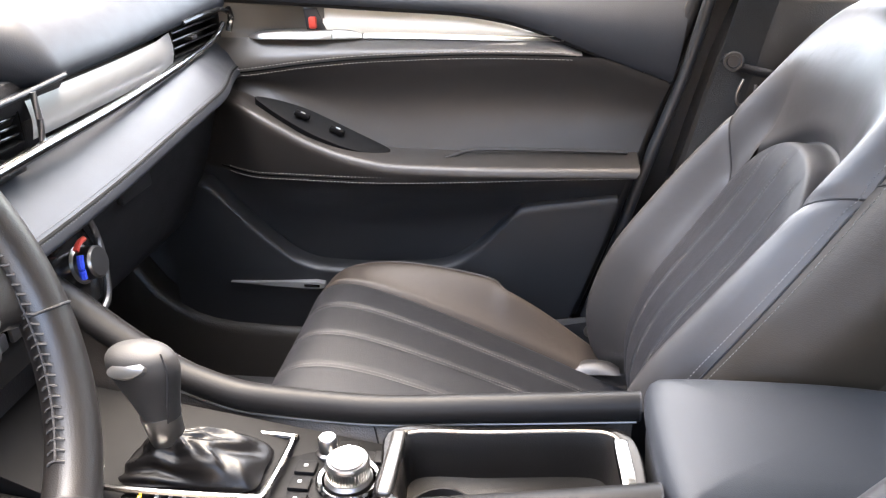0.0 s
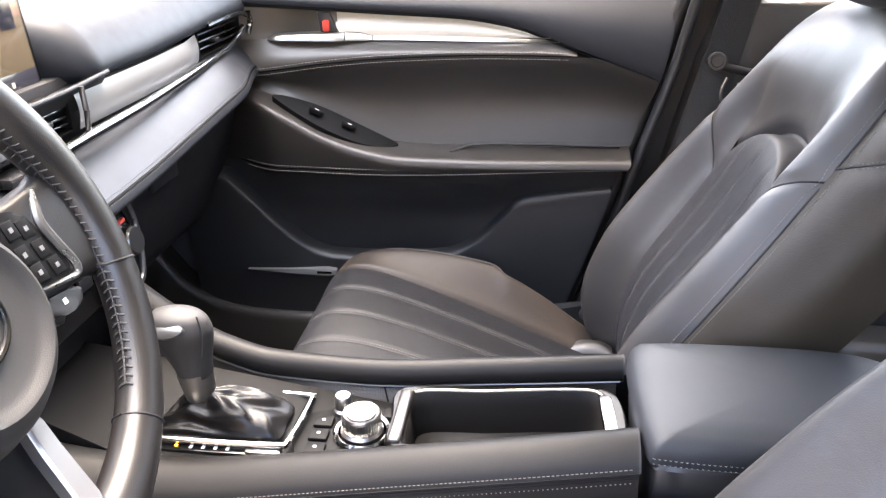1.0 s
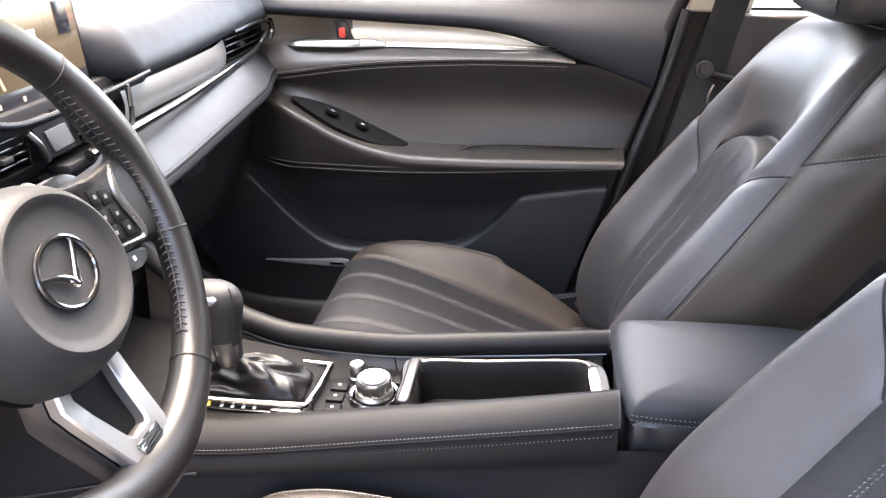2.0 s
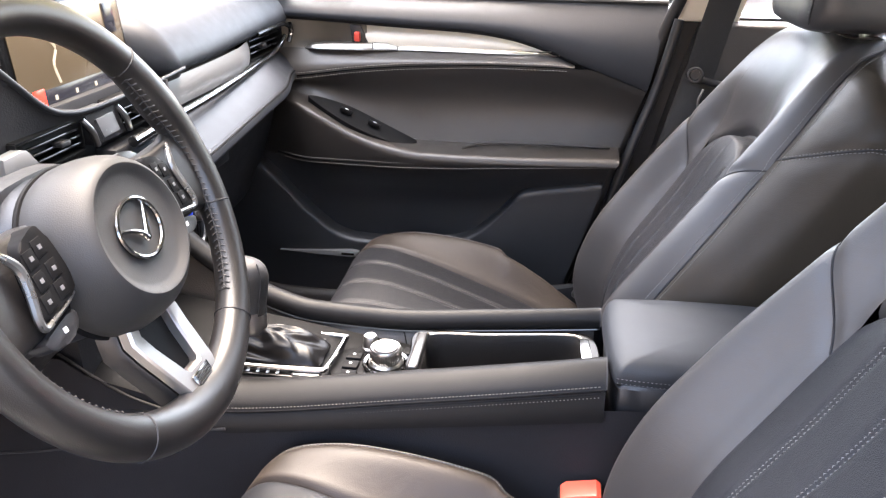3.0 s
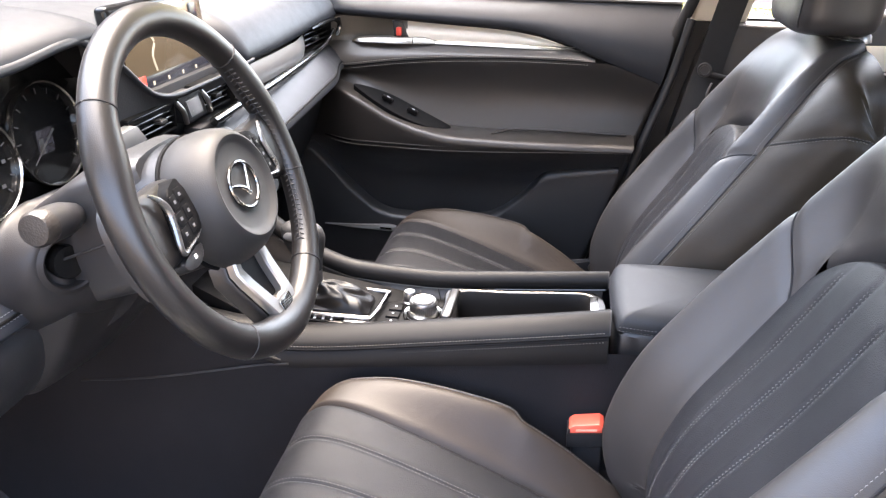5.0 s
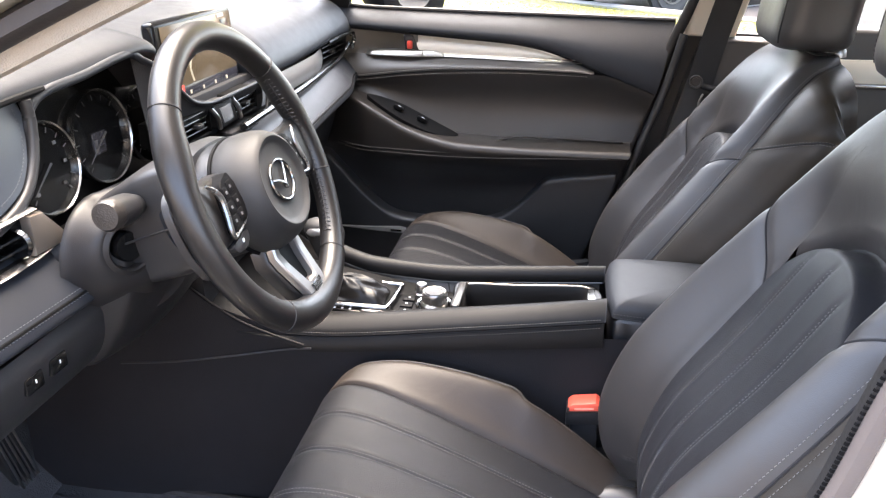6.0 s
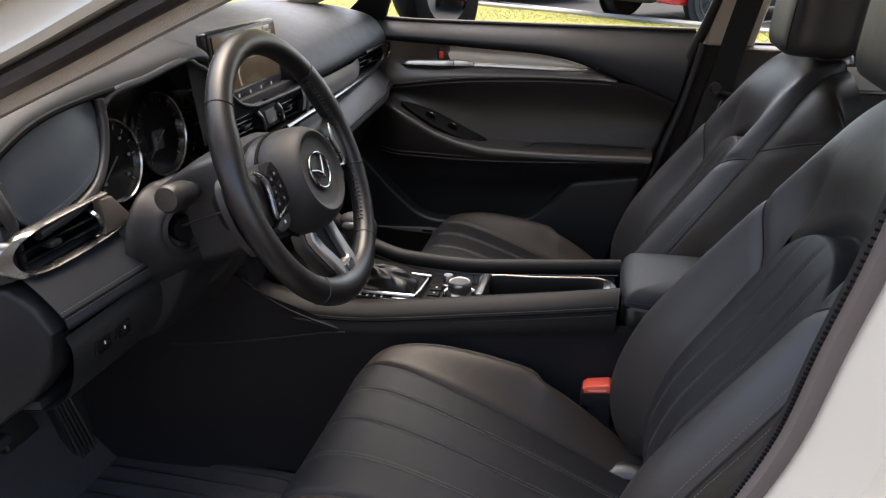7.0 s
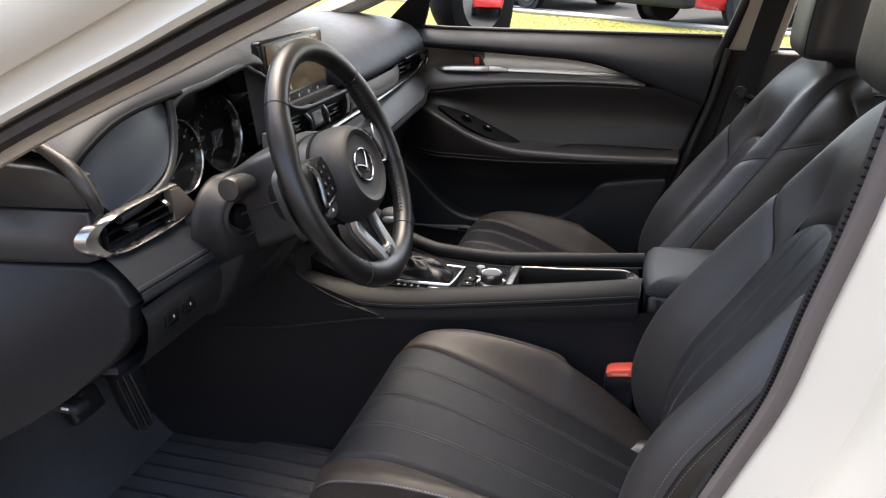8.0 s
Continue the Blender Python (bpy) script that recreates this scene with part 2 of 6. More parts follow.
def loft(rings, cap=True, closed=True):
    """Skin over rings of equal length."""
    bm = bmesh.new()
    vv = [[bm.verts.new(p) for p in r] for r in rings]
    m = len(vv[0])
    for a, b in zip(vv, vv[1:]):
        for j in range(m if closed else m - 1):
            bm.faces.new((a[j], a[(j + 1) % m], b[(j + 1) % m], b[j]))
    if cap and closed:
        bm.faces.new(vv[0][::-1])
        bm.faces.new(vv[-1])
    return bm


def tube(path, r, n=10, closed=False, flat=1.0, up=(0, 0, 1)):
    """A round bar along path; r a radius or a radius for each point; flat squeezes it along up."""
    path = [Vector(p) for p in path]
    m, rings = len(path), []
    for i, p in enumerate(path):
        a, b = path[i - 1] if (i or closed) else p, path[(i + 1) % m] if (i + 1 < m or closed) else p
        d = (b - a).normalized()
        s = d.cross(Vector(up))
        s = s.normalized() if s.length > 1e-4 else d.orthogonal().normalized()
        w = s.cross(d)
        rr = r[i] if isinstance(r, (list, tuple)) else r
        rings.append([p + s * (rr * math.cos(6.28318 * k / n)) + w * (rr * flat * math.sin(6.28318 * k / n)) for k in range(n)])
    if closed:
        rings.append(rings[0])
    return loft(rings, cap=not closed)


def box(c, s, bevel=0.004, rot=None, seg=2):
    bm = bmesh.new()
    bmesh.ops.create_cube(bm, size=1)
    bmesh.ops.scale(bm, verts=bm.verts, vec=s)
    if bevel:
        bmesh.ops.bevel(bm, geom=bm.edges[:], offset=min(bevel, min(s) * 0.45), segments=seg, affect="EDGES", profile=0.5)
    if rot:
        bmesh.ops.rotate(bm, verts=bm.verts, cent=(0, 0, 0), matrix=Euler([radians(a) for a in rot]).to_matrix())
    bmesh.ops.translate(bm, verts=bm.verts, vec=c)
    return bm


def slab(outline, a, b, bevel=0.003, seg=2):
    """A plate: outline of points, pushed from offset a to offset b (vectors)."""
    bm = bmesh.new()
    a, b = Vector(a), Vector(b)
    lo, hi = [bm.verts.new(Vector(p) + a) for p in outline], [bm.verts.new(Vector(p) + b) for p in outline]
    bm.faces.new(lo[::-1])
    top = bm.faces.new(hi)
    m = len(outline)
    for j in range(m):
        bm.faces.new((lo[j], lo[(j + 1) % m], hi[(j + 1) % m], hi[j]))
    if bevel:
        bmesh.ops.bevel(bm, geom=list(top.edges), offset=bevel, segments=seg, affect="EDGES", profile=0.5)
    return bm


def turn(profile, at, axis, n=28):
    """A turned body: profile of (radius, height) along axis from at."""
    at, axis = Vector(at), Vector(axis).normalized()
    s = axis.orthogonal().normalized()
    w = axis.cross(s)
    rings = [[at + axis * h + (s * math.cos(6.28318 * k / n) + w * math.sin(6.28318 * k / n)) * max(r, 1e-4) for k in range(n)] for r, h in profile]
    return loft(rings)


def stitches(path, normal, length=0.0032, gap=0.0018, r=0.00030, lift=0.0004):
    """A row of thread stitches along path; normal is a vector or a function of the index."""
    path = [Vector(p) for p in path]
    bm = bmesh.new()
    dist, acc = [0.0], 0.0
    for a, b in zip(path, path[1:]):
        acc += (b - a).length
        dist.append(acc)

    def at(d):
        for i in range(len(path) - 1):
            if d <= dist[i + 1]:
                k = (d - dist[i]) / max(1e-9, dist[i + 1] - dist[i])
                return path[i].lerp(path[i + 1], k), i
        return path[-1], len(path) - 2
    d = 0.0
    while d + length < acc:
        (p, i), (q, _) = at(d), at(d + length)
        nn = Vector(normal(i) if callable(normal) else normal).normalized()
        t = (q - p).normalized()
        s = t.cross(nn).normalized() * r
        u = nn * (r + lift)
        lo = nn * -0.0006
        mid = (p + q) / 2 + nn * (lift + r * 1.6)
        ring0 = [bm.verts.new(v) for v in (p - s + lo, p + s + lo)]
        ring1 = [bm.verts.new(v) for v in (mid - s, mid + s)]
        ring2 = [bm.verts.new(v) for v in (q - s + lo, q + s + lo)]
        m1 = [bm.verts.new(v) for v in (mid - s - nn * 2 * r, mid + s - nn * 2 * r)]
        bm.faces.new((ring0[0], ring0[1], ring1[1], ring1[0]))
        bm.faces.new((ring1[0], ring1[1], ring2[1], ring2[0]))
        for side in (0, 1):
            bm.faces.new((ring0[side], ring1[side], m1[side]))
            bm.faces.new((ring1[side], ring2[side], m1[side]))
        d += length + gap
    return bm


def join(*parts):
    out = bmesh.new()
    for b in parts:
        me = bpy.data.meshes.new("tmp")
        b.to_mesh(me)
        b.free()
        out.from_mesh(me)
        bpy.data.meshes.remove(me)
    return out


# ---- ground and surroundings ----
def build_ground():
    bm = grid(lambda u, v: (u, v, 0.0), steps(-400, 400, 8), steps(-400, 400, 8))
    solo("ground", bm, ASPHALT, (0, 0, 0), "grey asphalt car park under the car", "ground", kind="structure")
    # unseen wall added behind the camera: blocks low sky, bounces warm light into the cabin
    solo("bounce_wall", box((0, -5.8, 1.05), (40, 0.3, 2.1), 0.02), WALL, (0, -5.8, 0), "unseen warm wall added to block sky and bounce light", "wall", kind="structure")
    rnd = random.Random(4)
    # grass island beside the car, with its far edge running askew
    edge0, edge1 = Vector((-9.0, 16.2, 0)), Vector((2.6, 7.95, 0))

    def lawn(u, v):
        far = edge0.lerp(edge1, u)
        near = Vector((far.x, 2.6, 0))
        p = near.lerp(far, v)
        return (p.x, p.y, 0.10 + 0.03 * noise.noise(p * 0.7) - 0.09 * (1 if v in (0.0, 1.0) else 0))
    solo("lawn", grid(lawn, steps(0, 1, 40), steps(0, 1, 40)), GRASS, (0, 0, 0), "sunlit yellow-green lawn strip beside the parking bays", "lawn", kind="structure")
    bm = bmesh.new()
    for _ in range(45000):
        u, v = rnd.random(), 1 - rnd.random() ** 1.6 * 0.9
        p = Vector(lawn(u, min(v, 0.995)))
        h, a = rnd.uniform(0.006, 0.015), rnd.uniform(0, 6.28)
        w = Vector((math.cos(a), math.sin(a), 0)) * 0.006
        tip = p + Vector((rnd.uniform(-0.03, 0.03), rnd.uniform(-0.03, 0.03), h))
        bm.faces.new([bm.verts.new(q) for q in (p - w, p + w, tip)])
    me = bpy.data.meshes.new("grass")
    bm.to_mesh(me)
    bm.free()
    me.materials.append(GRASS)
    tagged(new("grass", me), "short dry grass blades on the lawn", "grass", kind="stuff")
    d = (edge1 - edge0).normalized()
    side = Vector((-d.y, d.x, 0))
    rings = []
    for k in steps(0, 1, 6):
        p = edge0.lerp(edge1, k)
        rings.append([p + side * a + Vector((0, 0, b)) for a, b in ((0.0, -0.02), (0.0, 0.11), (0.03, 0.13), (0.14, 0.13), (0.16, 0.11), (0.16, -0.02))])
    solo("kerb", loft(rings), CONCRETE, (0, 0, 0), "pale concrete kerb round the lawn", "kerb", kind="structure")
    for i in range(3):
        c = Vector((-1.5 + 3.1 * i, 12.5 - 1.9 * i, 0.004))
        t = Vector((1.7, -1.53, 0)).normalized() if i == 0 else Vector((0.9, 1.1, 0)).normalized()
        s = Vector((-t.y, t.x, 0)) * 0.05
        bm = bmesh.new()
        bm.faces.new([bm.verts.new(q) for q in (c - t * 2.6 - s, c + t * 2.6 - s, c + t * 2.6 + s, c - t * 2.6 + s)])
        solo("parking_line", bm, LINE, c, "white painted parking line on the asphalt", "road marking", "parking lines", "structure")


def build_wheel(car, at, axis, r=0.35):
    at, axis = Vector(at), Vector(axis).normalized()
    w = part("wheel", turn([(r * 0.62, -0.10), (r * 0.92, -0.11), (r, -0.07), (r, 0.07), (r * 0.92, 0.11), (r * 0.66, 0.10), (r * 0.62, 0.04)], at, axis, 32), TYRE, car, "black tyre")
    rim = turn([(r * 0.64, 0.09), (r * 0.66, 0.11), (r * 0.60, 0.11), (r * 0.58, 0.03), (r * 0.1, 0.02)], at, axis, 32)
    s = axis.orthogonal().normalized()
    t = axis.cross(s)
    spokes = []
    for k in range(10):
        a = 6.28318 * k / 10
        d = s * math.cos(a) + t * math.sin(a)
        e = axis.cross(d)
        spokes.append(slab([at + d * r * 0.12 - e * 0.018, at + d * r * 0.6 - e * 0.026, at + d * r * 0.6 + e * 0.026, at + d * r * 0.12 + e * 0.018], axis * 0.05, axis * 0.095, 0.006))
    hub = turn([(r * 0.17, 0.04), (r * 0.17, 0.095), (r * 0.12, 0.105), (0.001, 0.105)], at, axis, 20)
    part("rim", join(rim, hub, *spokes), SATIN, w, "silver spoked alloy rim")


def parked_car(name, at, turn_deg, paint, clad, label, group="parked cars"):
    """A parked car seen from behind and beside: body shell, cladding, lamps and wheels."""
    car = thing(name, (0, 0, 0), label, "car", group)
    half, length, hgt = 0.90, 4.5, 1.62
    secs = [(0.00, 0.55, 0.85, 0.72), (0.06, 0.36, 1.0, 0.82), (0.35, 0.30, 1.05, 0.88), (0.75, 0.26, 1.52, 0.90), (1.3, 0.24, hgt, 0.90), (2.4, 0.24, hgt, 0.90), (3.1, 0.24, 1.1, 0.90), (3.4, 0.24, 1.02, 0.90), (4.3, 0.28, 0.90, 0.86), (4.45, 0.34, 0.70, 0.74)]
    rings = []
    for x, lo, hi, w in secs:
        top = 0.66 if hi > 1.2 else 0.9
        rings.append([Vector((x, s * w * k, z)) for s, k, z in ((1, 0.92, lo), (1, 1.0, lo + 0.12), (1, 1.0, min(hi, 0.9)), (1, top, hi - 0.04), (1, top * 0.8, hi), (-1, top * 0.8, hi), (-1, top, hi - 0.04), (-1, 1.0, min(hi, 0.9)), (-1, 1.0, lo + 0.12), (-1, 0.92, lo))])
    part("body", loft(rings), paint, car)
    part("rear_bumper", join(box((-0.02, 0, 0.46), (0.22, 1.66, 0.26), 0.06, seg=3)), clad, car, "dark grey rear bumper")
    for s in (-1, 1):
        part("sill_cladding", box((2.0, s * 0.90, 0.30), (2.2, 0.05, 0.16), 0.02), clad, car)
        part("tail_lamp", box((0.06, s * 0.72, 0.86), (0.20, 0.34, 0.16), 0.05, seg=3), RED_KEY, car, "red tail lamp")
        part("side_window", slab([(1.0, s * 0.80, 1.02), (2.9, s * 0.80, 1.02), (2.3, s * 0.66, 1.48), (1.1, s * 0.66, 1.48)], (0, 0, 0), (0, s * 0.03, 0), 0.01), PIANO, car, "dark tinted side window")
        for x in (0.95, 3.55):
            part("wheel_arch", turn([(0.36, 0.0), (0.43, 0.0), (0.43, 0.02), (0.36, 0.02)], (x, s * 0.895, 0.36), (0, s, 0), 32), clad, car)
            build_wheel(car, (x, s * 0.82, 0.35), (0, s, 0))
    part("rear_window", slab([(0.40, -0.62, 1.12), (0.40, 0.62, 1.12), (0.74, 0.56, 1.50), (0.74, -0.56, 1.50)], (0, 0, 0), (-0.02, 0, 0.01), 0.005), PIANO, car, "dark rear window")
    part("number_plate", box((-0.135, 0, 0.66), (0.012, 0.52, 0.11), 0.003), PRINT, car, "blank pale number plate")
    car.matrix_world = pose(*at, 0, 0, turn_deg)
    return car


# ---- the white car's body round the cabin ----
def build_body():
    car = thing("car_body", (0, 0, 0.16), "white sedan body with its driver door wide open", "car", kind="structure")
    # floor pan with footwells and tunnel
    part("floor_pan", slab([(-1.12, -0.72, 0), (2.1, -0.72, 0), (2.1, 0.875, 0), (-1.12, 0.875, 0)], (0, 0, 0.15), (0, 0, 0.185), 0), CARPET, car, "black carpeted floor")
    part("firewall", box((-1.19, 0, 0.55), (0.10, 1.50, 0.82), 0.02), CARPET, car, "black carpeted bulkhead")
    toe = grid(lambda u, v: (lerp(-0.93, -1.16, u), v, 0.185 + 0.30 * u ** 1.4), steps(0, 1, 8), steps(-0.70, 0.70, 4))
    part("toe_board", toe, CARPET, car)
    sill_top = lambda x: table([(-1.1, 0.62), (-0.95, 0.54), (-0.895, 0.458), (-0.841, 0.373), (-0.767, 0.319), (-0.687, 0.301), (-0.565, 0.297), (0.5, 0.29)], x)
    part("far_sill", loft([[Vector((x, y, z)) for y, z in ((0.675, 0.17), (0.678, sill_top(x) - 0.02), (0.684, sill_top(x) - 0.006), (0.694, sill_top(x)), (0.86, sill_top(x)), (0.86, 0.17))] for x in (-1.1, -1.0, -0.95, -0.92, -0.895, -0.87, -0.841, -0.81, -0.767, -0.73, -0.687, -0.6, -0.4, 0.2, 0.5, 1.4)]), BROWN_PLASTIC, car, "black sill trim on the far side")
    part("pillar_core", slab([(-0.10, 0.79, 0.20), (0.45, 0.79, 0.20), (0.45, 0.79, 0.93), (0.10, 0.79, 0.93), (0.05, 0.79, 0.6)], (0, 0, 0), (0, 0.02, 0), 0), RUBBER, car)
    for x, y, w in ((-1.06, -0.640, 0.22), (-0.97, 0.748, 0.42)):
        part("kick_panel", box((x, y, 0.55), (w, 0.02, 0.78), 0.006), CARPET, car, "black carpeted footwell side")
    # outer skin: both sides as shells with the driver opening left free
    sill = loft([[Vector((x, y, z)) for y, z in ((-0.70, 0.16), (-0.70, 0.30), (-0.74, 0.335), (-0.80, 0.335), (-0.86, 0.30), (-0.87, 0.20), (-0.84, 0.16))] for x in (-1.0, -0.4, 0.1, 0.4)])
    part("door_sill", sill, PAINT, car, "white painted door sill")
    part("kick_plate", slab([(-0.9, -0.79, 0.337), (0.1, -0.79, 0.337), (0.1, -0.74, 0.337), (-0.9, -0.74, 0.337)], (0, 0, 0), (0, 0, 0.004), 0.001), DARK_PLASTIC, car)

    def jamb(path, prof, name, mat, label=""):
        """Sweep a section (across, out) along a pillar line."""
        path = curve(path, 6)
        rings = []
        for i, p in enumerate(path):
            d = (path[min(i + 1, len(path) - 1)] - path[max(i - 1, 0)]).normalized()
            out = Vector((0, -1, 0))
            s = out.cross(d).normalized()
            rings.append([p + s * a + out * b for a, b in prof])
        return part(name, loft(rings), mat, car, label)
    # front pillar of the open doorway
    apillar = [(-0.88, -0.735, 0.893), (-0.685, -0.735, 0.992), (-0.569, -0.735, 1.046), (-0.467, -0.735, 1.091), (-0.357, -0.735, 1.141), (-0.12, -0.715, 1.245), (0.15, -0.68, 1.335)]
    jamb(apillar, [(-0.009, -0.004), (-0.010, 0.012), (-0.005, 0.022), (0.004, 0.022), (0.009, 0.012), (0.009, -0.004)], "door_seal", SEAL, "dark brown rubber door seal")
    # same beige trim as the far pillar, coloured darker for shade
    jamb(apillar, [(-0.020, -0.022), (-0.020, -0.004), (-0.009, 0.002), (-0.006, -0.02)], "pillar_trim", SHADED_BEIGE, "beige inner pillar trim with its shade in the colour")
    jamb([(x, y - 0.022, z) for x, y, z in apillar], [(0.010, -0.03), (0.010, 0.010), (0.016, 0.016), (0.030, 0.012), (0.050, 0.020), (0.050, -0.03)], "door_flange", PAINT, "white painted flange beside the seal")
    jamb([(x, y - 0.040, z) for x, y, z in apillar], [(0.046, -0.05), (0.046, 0.010), (0.060, 0.026), (0.085, 0.034), (0.125, 0.030), (0.17, 0.016), (0.20, -0.03), (0.13, -0.08), (0.06, -0.07)], "front_pillar", PAINT, "white painted front pillar")
    # middle pillar of the open doorway
    bp = [(-0.03, -0.71, 0.30), (0.055, -0.71, 0.52), (0.120, -0.71, 0.692), (0.154, -0.71, 0.784), (0.174, -0.71, 0.877), (0.201, -0.71, 1.002), (0.235, -0.69, 1.20), (0.25, -0.64, 1.36)]
    jamb([(x - 0.003, y, z) for x, y, z in bp], [(-0.004, -0.006), (-0.004, 0.004), (-0.001, 0.009), (0.005, 0.0115), (0.011, 0.0105), (0.015, 0.006), (0.0165, -0.006)], "door_seal", FLANGE, "brown-black rubber door seal")
    lip = [(x - 0.0205, y, z) for x, y, z in bp]
    jamb(lip, [(-0.003, -0.006), (-0.002, 0.003), (0.001, 0.003), (0.002, -0.006)], "trim_edge", RUBBER, "black trim edge inside the seal")
    teeth = []
    fine = curve([(x, y - 0.003, z) for x, y, z in lip[2:7]], 22)
    for p, q in zip(fine, fine[1:]):
        d = (q - p).normalized()
        teeth.append(tube([p - d * 0.0011, p + d * 0.0011], 0.0021, 6, flat=0.7, up=(0, 1, 0)))
    part("ribbed_lip", join(*teeth), SWITCH_BLACK, car, "row of small dark ribs along the trim edge")
    jamb(bp, [(-0.035, -0.05), (0.002, -0.004), (-0.001, 0.004), (-0.006, 0.008), (-0.048, 0.020), (-0.054, 0.024), (-0.058, 0.040), (-0.064, 0.050), (-0.10, 0.068), (-0.16, 0.090), (-0.45, 0.115), (-0.45, 0.05), (-0.06, -0.06)], "middle_pillar", PAINT, "white painted middle pillar")
    corner = ((-0.028, -0.050), (0.040, -0.055), (0.045, 0.034), (0.012, 0.050), (-0.024, 0.044))

    def on_pillar(k, lift):
        return [Vector((0.278 + a * k + 0.24 * b * k, -0.7905 - 0.42 * a * k + lift, 0.772 + b * k)) for a, b in corner]
    part("plate_gap", slab(curve(on_pillar(1.05, 0.002), 4, True), (0, 0.006, 0), (0, -0.001, 0), 0), SEAL, car, "dark line round the striker plate")
    pl = part("striker_plate", slab(curve(on_pillar(1.0, 0.0), 4, True), (0, 0.006, 0), (0, -0.001, 0), 0.001), PAINT, car, "white painted striker plate")
    part("bolt", turn([(0.009, 0), (0.009, 0.006), (0.006, 0.009)], (0.278, -0.7915, 0.748), (0, -1, 0), 12), SATIN, pl)
    # far side: pillars, rear door, roof, screens
    part("front_pillar", tube(curve([(-1.16, 0.76, 0.93), (-0.83, 0.745, 1.04), (-0.52, 0.70, 1.19), (-0.12, 0.62, 1.36)], 6), 0.05, 12, flat=0.6), BEIGE, car, "cream inner trim of the far front pillar")
    part("pillar_sail", slab([(-0.80, 0.79, 0.955), (-0.672, 0.79, 0.950), (-0.62, 0.768, 1.10), (-0.64, 0.766, 1.10)], (0, 0, 0), (0, 0.02, 0), 0.003), DARK_PLASTIC, car, "black corner trim by the mirror")
    low = [(0.10, 0.42), (0.155, 0.70), (0.185, 0.83), (0.215, 0.925), (0.42, 0.925), (0.40, 0.60), (0.34, 0.20), (-0.03, 0.20), (-0.02, 0.30)]
    part("pillar_lower_trim", slab([(x, 0.76, z) for x, z in low], (0, 0.05, 0), (0, -0.03, 0), 0.012, 3), BROWN_PLASTIC, car, "dark plastic lower pillar trim")
    part("pillar_upper_trim", slab([(0.165, 0.775, 0.922), (0.285, 0.775, 0.922), (0.37, 0.68, 1.36), (0.24, 0.68, 1.36)], (0, 0.03, 0.004), (0, -0.02, 0), 0.015, 3), BEIGE, car, "beige cloth-covered upper pillar trim")
    part("door_seal", tube(curve([(0.232, 0.715, 1.2), (0.185, 0.742, 1.03), (0.142, 0.765, 0.90), (0.115, 0.758, 0.80), (0.068, 0.742, 0.645), (0.025, 0.735, 0.50), (-0.028, 0.73, 0.34)], 6), 0.013, 10), RUBBER, car, "black rubber seal behind the far door")
    part("pillar_edge", tube(curve([(0.165, 0.737, 0.93), (0.137, 0.735, 0.80), (0.088, 0.722, 0.645), (0.050, 0.715, 0.51), (0.0, 0.71, 0.34)], 6), 0.010, 10), PLASTIC, car)
    rear = part("rear_door_panel", slab([(0.40, 0.775, 0.28), (1.25, 0.775, 0.28), (1.30, 0.775, 0.95), (0.40, 0.775, 0.955)], (0, 0.05, 0), (0, -0.02, 0), 0.02, 3), PLASTIC, car, "black rear door panel")
    part("trim_strip", slab([(0.50, 0.752, 0.83), (1.15, 0.752, 0.84), (1.15, 0.752, 0.90), (0.50, 0.752, 0.885)], (0, 0, 0), (0, -0.008, 0), 0.003), CREAM, rear, "cream trim on the rear door")
    part("chrome_strip", box((0.82, 0.742, 0.828), (0.64, 0.01, 0.012), 0.004), CHROME, rear)
    part("outer_side", slab([(-1.25, 0.86, 0.14), (2.2, 0.86, 0.14), (2.2, 0.86, 0.92), (-1.25, 0.86, 0.92)], (0, 0, 0), (0, 0.03, 0), 0.02), PAINT, car, "white painted far body side")
    part("rear_side", slab([(0.62, -0.83, 0.20), (2.2, -0.83, 0.20), (2.2, -0.83, 0.95), (0.62, -0.83, 0.95)], (0, 0, 0), (0, -0.04, 0), 0.02), PAINT, car, "white painted near rear body side")
    part("rear_shelf", slab([(1.45, -0.72, 0.18), (1.55, -0.72, 1.0), (2.2, -0.72, 1.0), (2.2, -0.72, 0.18)], (0, 0, 0), (0, 1.44, 0), 0.01), CARPET, car, "black rear bulkhead and shelf")
    roof = grid(lambda u, v: (lerp(-0.18, 1.55, u), 0.64 * v, 1.375 + 0.05 * math.sin(3.14 * u) - 0.03 * v * v), steps(0, 1, 14), steps(-1, 1, 10))
    top = bmesh.ops.extrude_face_region(roof, geom=roof.faces[:])
    bmesh.ops.translate(roof, verts=[e for e in top["geom"] if isinstance(e, bmesh.types.BMVert)], vec=(0, 0, 0.04))
    part("roof", roof, PAINT, car, "white roof with its pale headlining")
    part("roof_rail", tube(curve([(-0.12, 0.62, 1.36), (0.6, 0.64, 1.40), (1.3, 0.62, 1.36), (1.75, 0.66, 1.05)], 6), 0.035, 10), PAINT, car)
    part("roof_rail", tube(curve([(0.15, -0.66, 1.33), (0.6, -0.64, 1.40), (1.3, -0.62, 1.36), (1.75, -0.66, 1.05)], 6), 0.035, 10), PAINT, car)
    # plain bonnet, wings, boot and wheels that complete the car
    part("bonnet", grid(lambda u, v: (lerp(-2.25, -1.27, u), 0.76 * v, lerp(0.74, 0.965, u ** 0.6) - 0.05 * v * v), steps(0, 1, 10), steps(-1, 1, 10)), PAINT, car, "white bonnet")
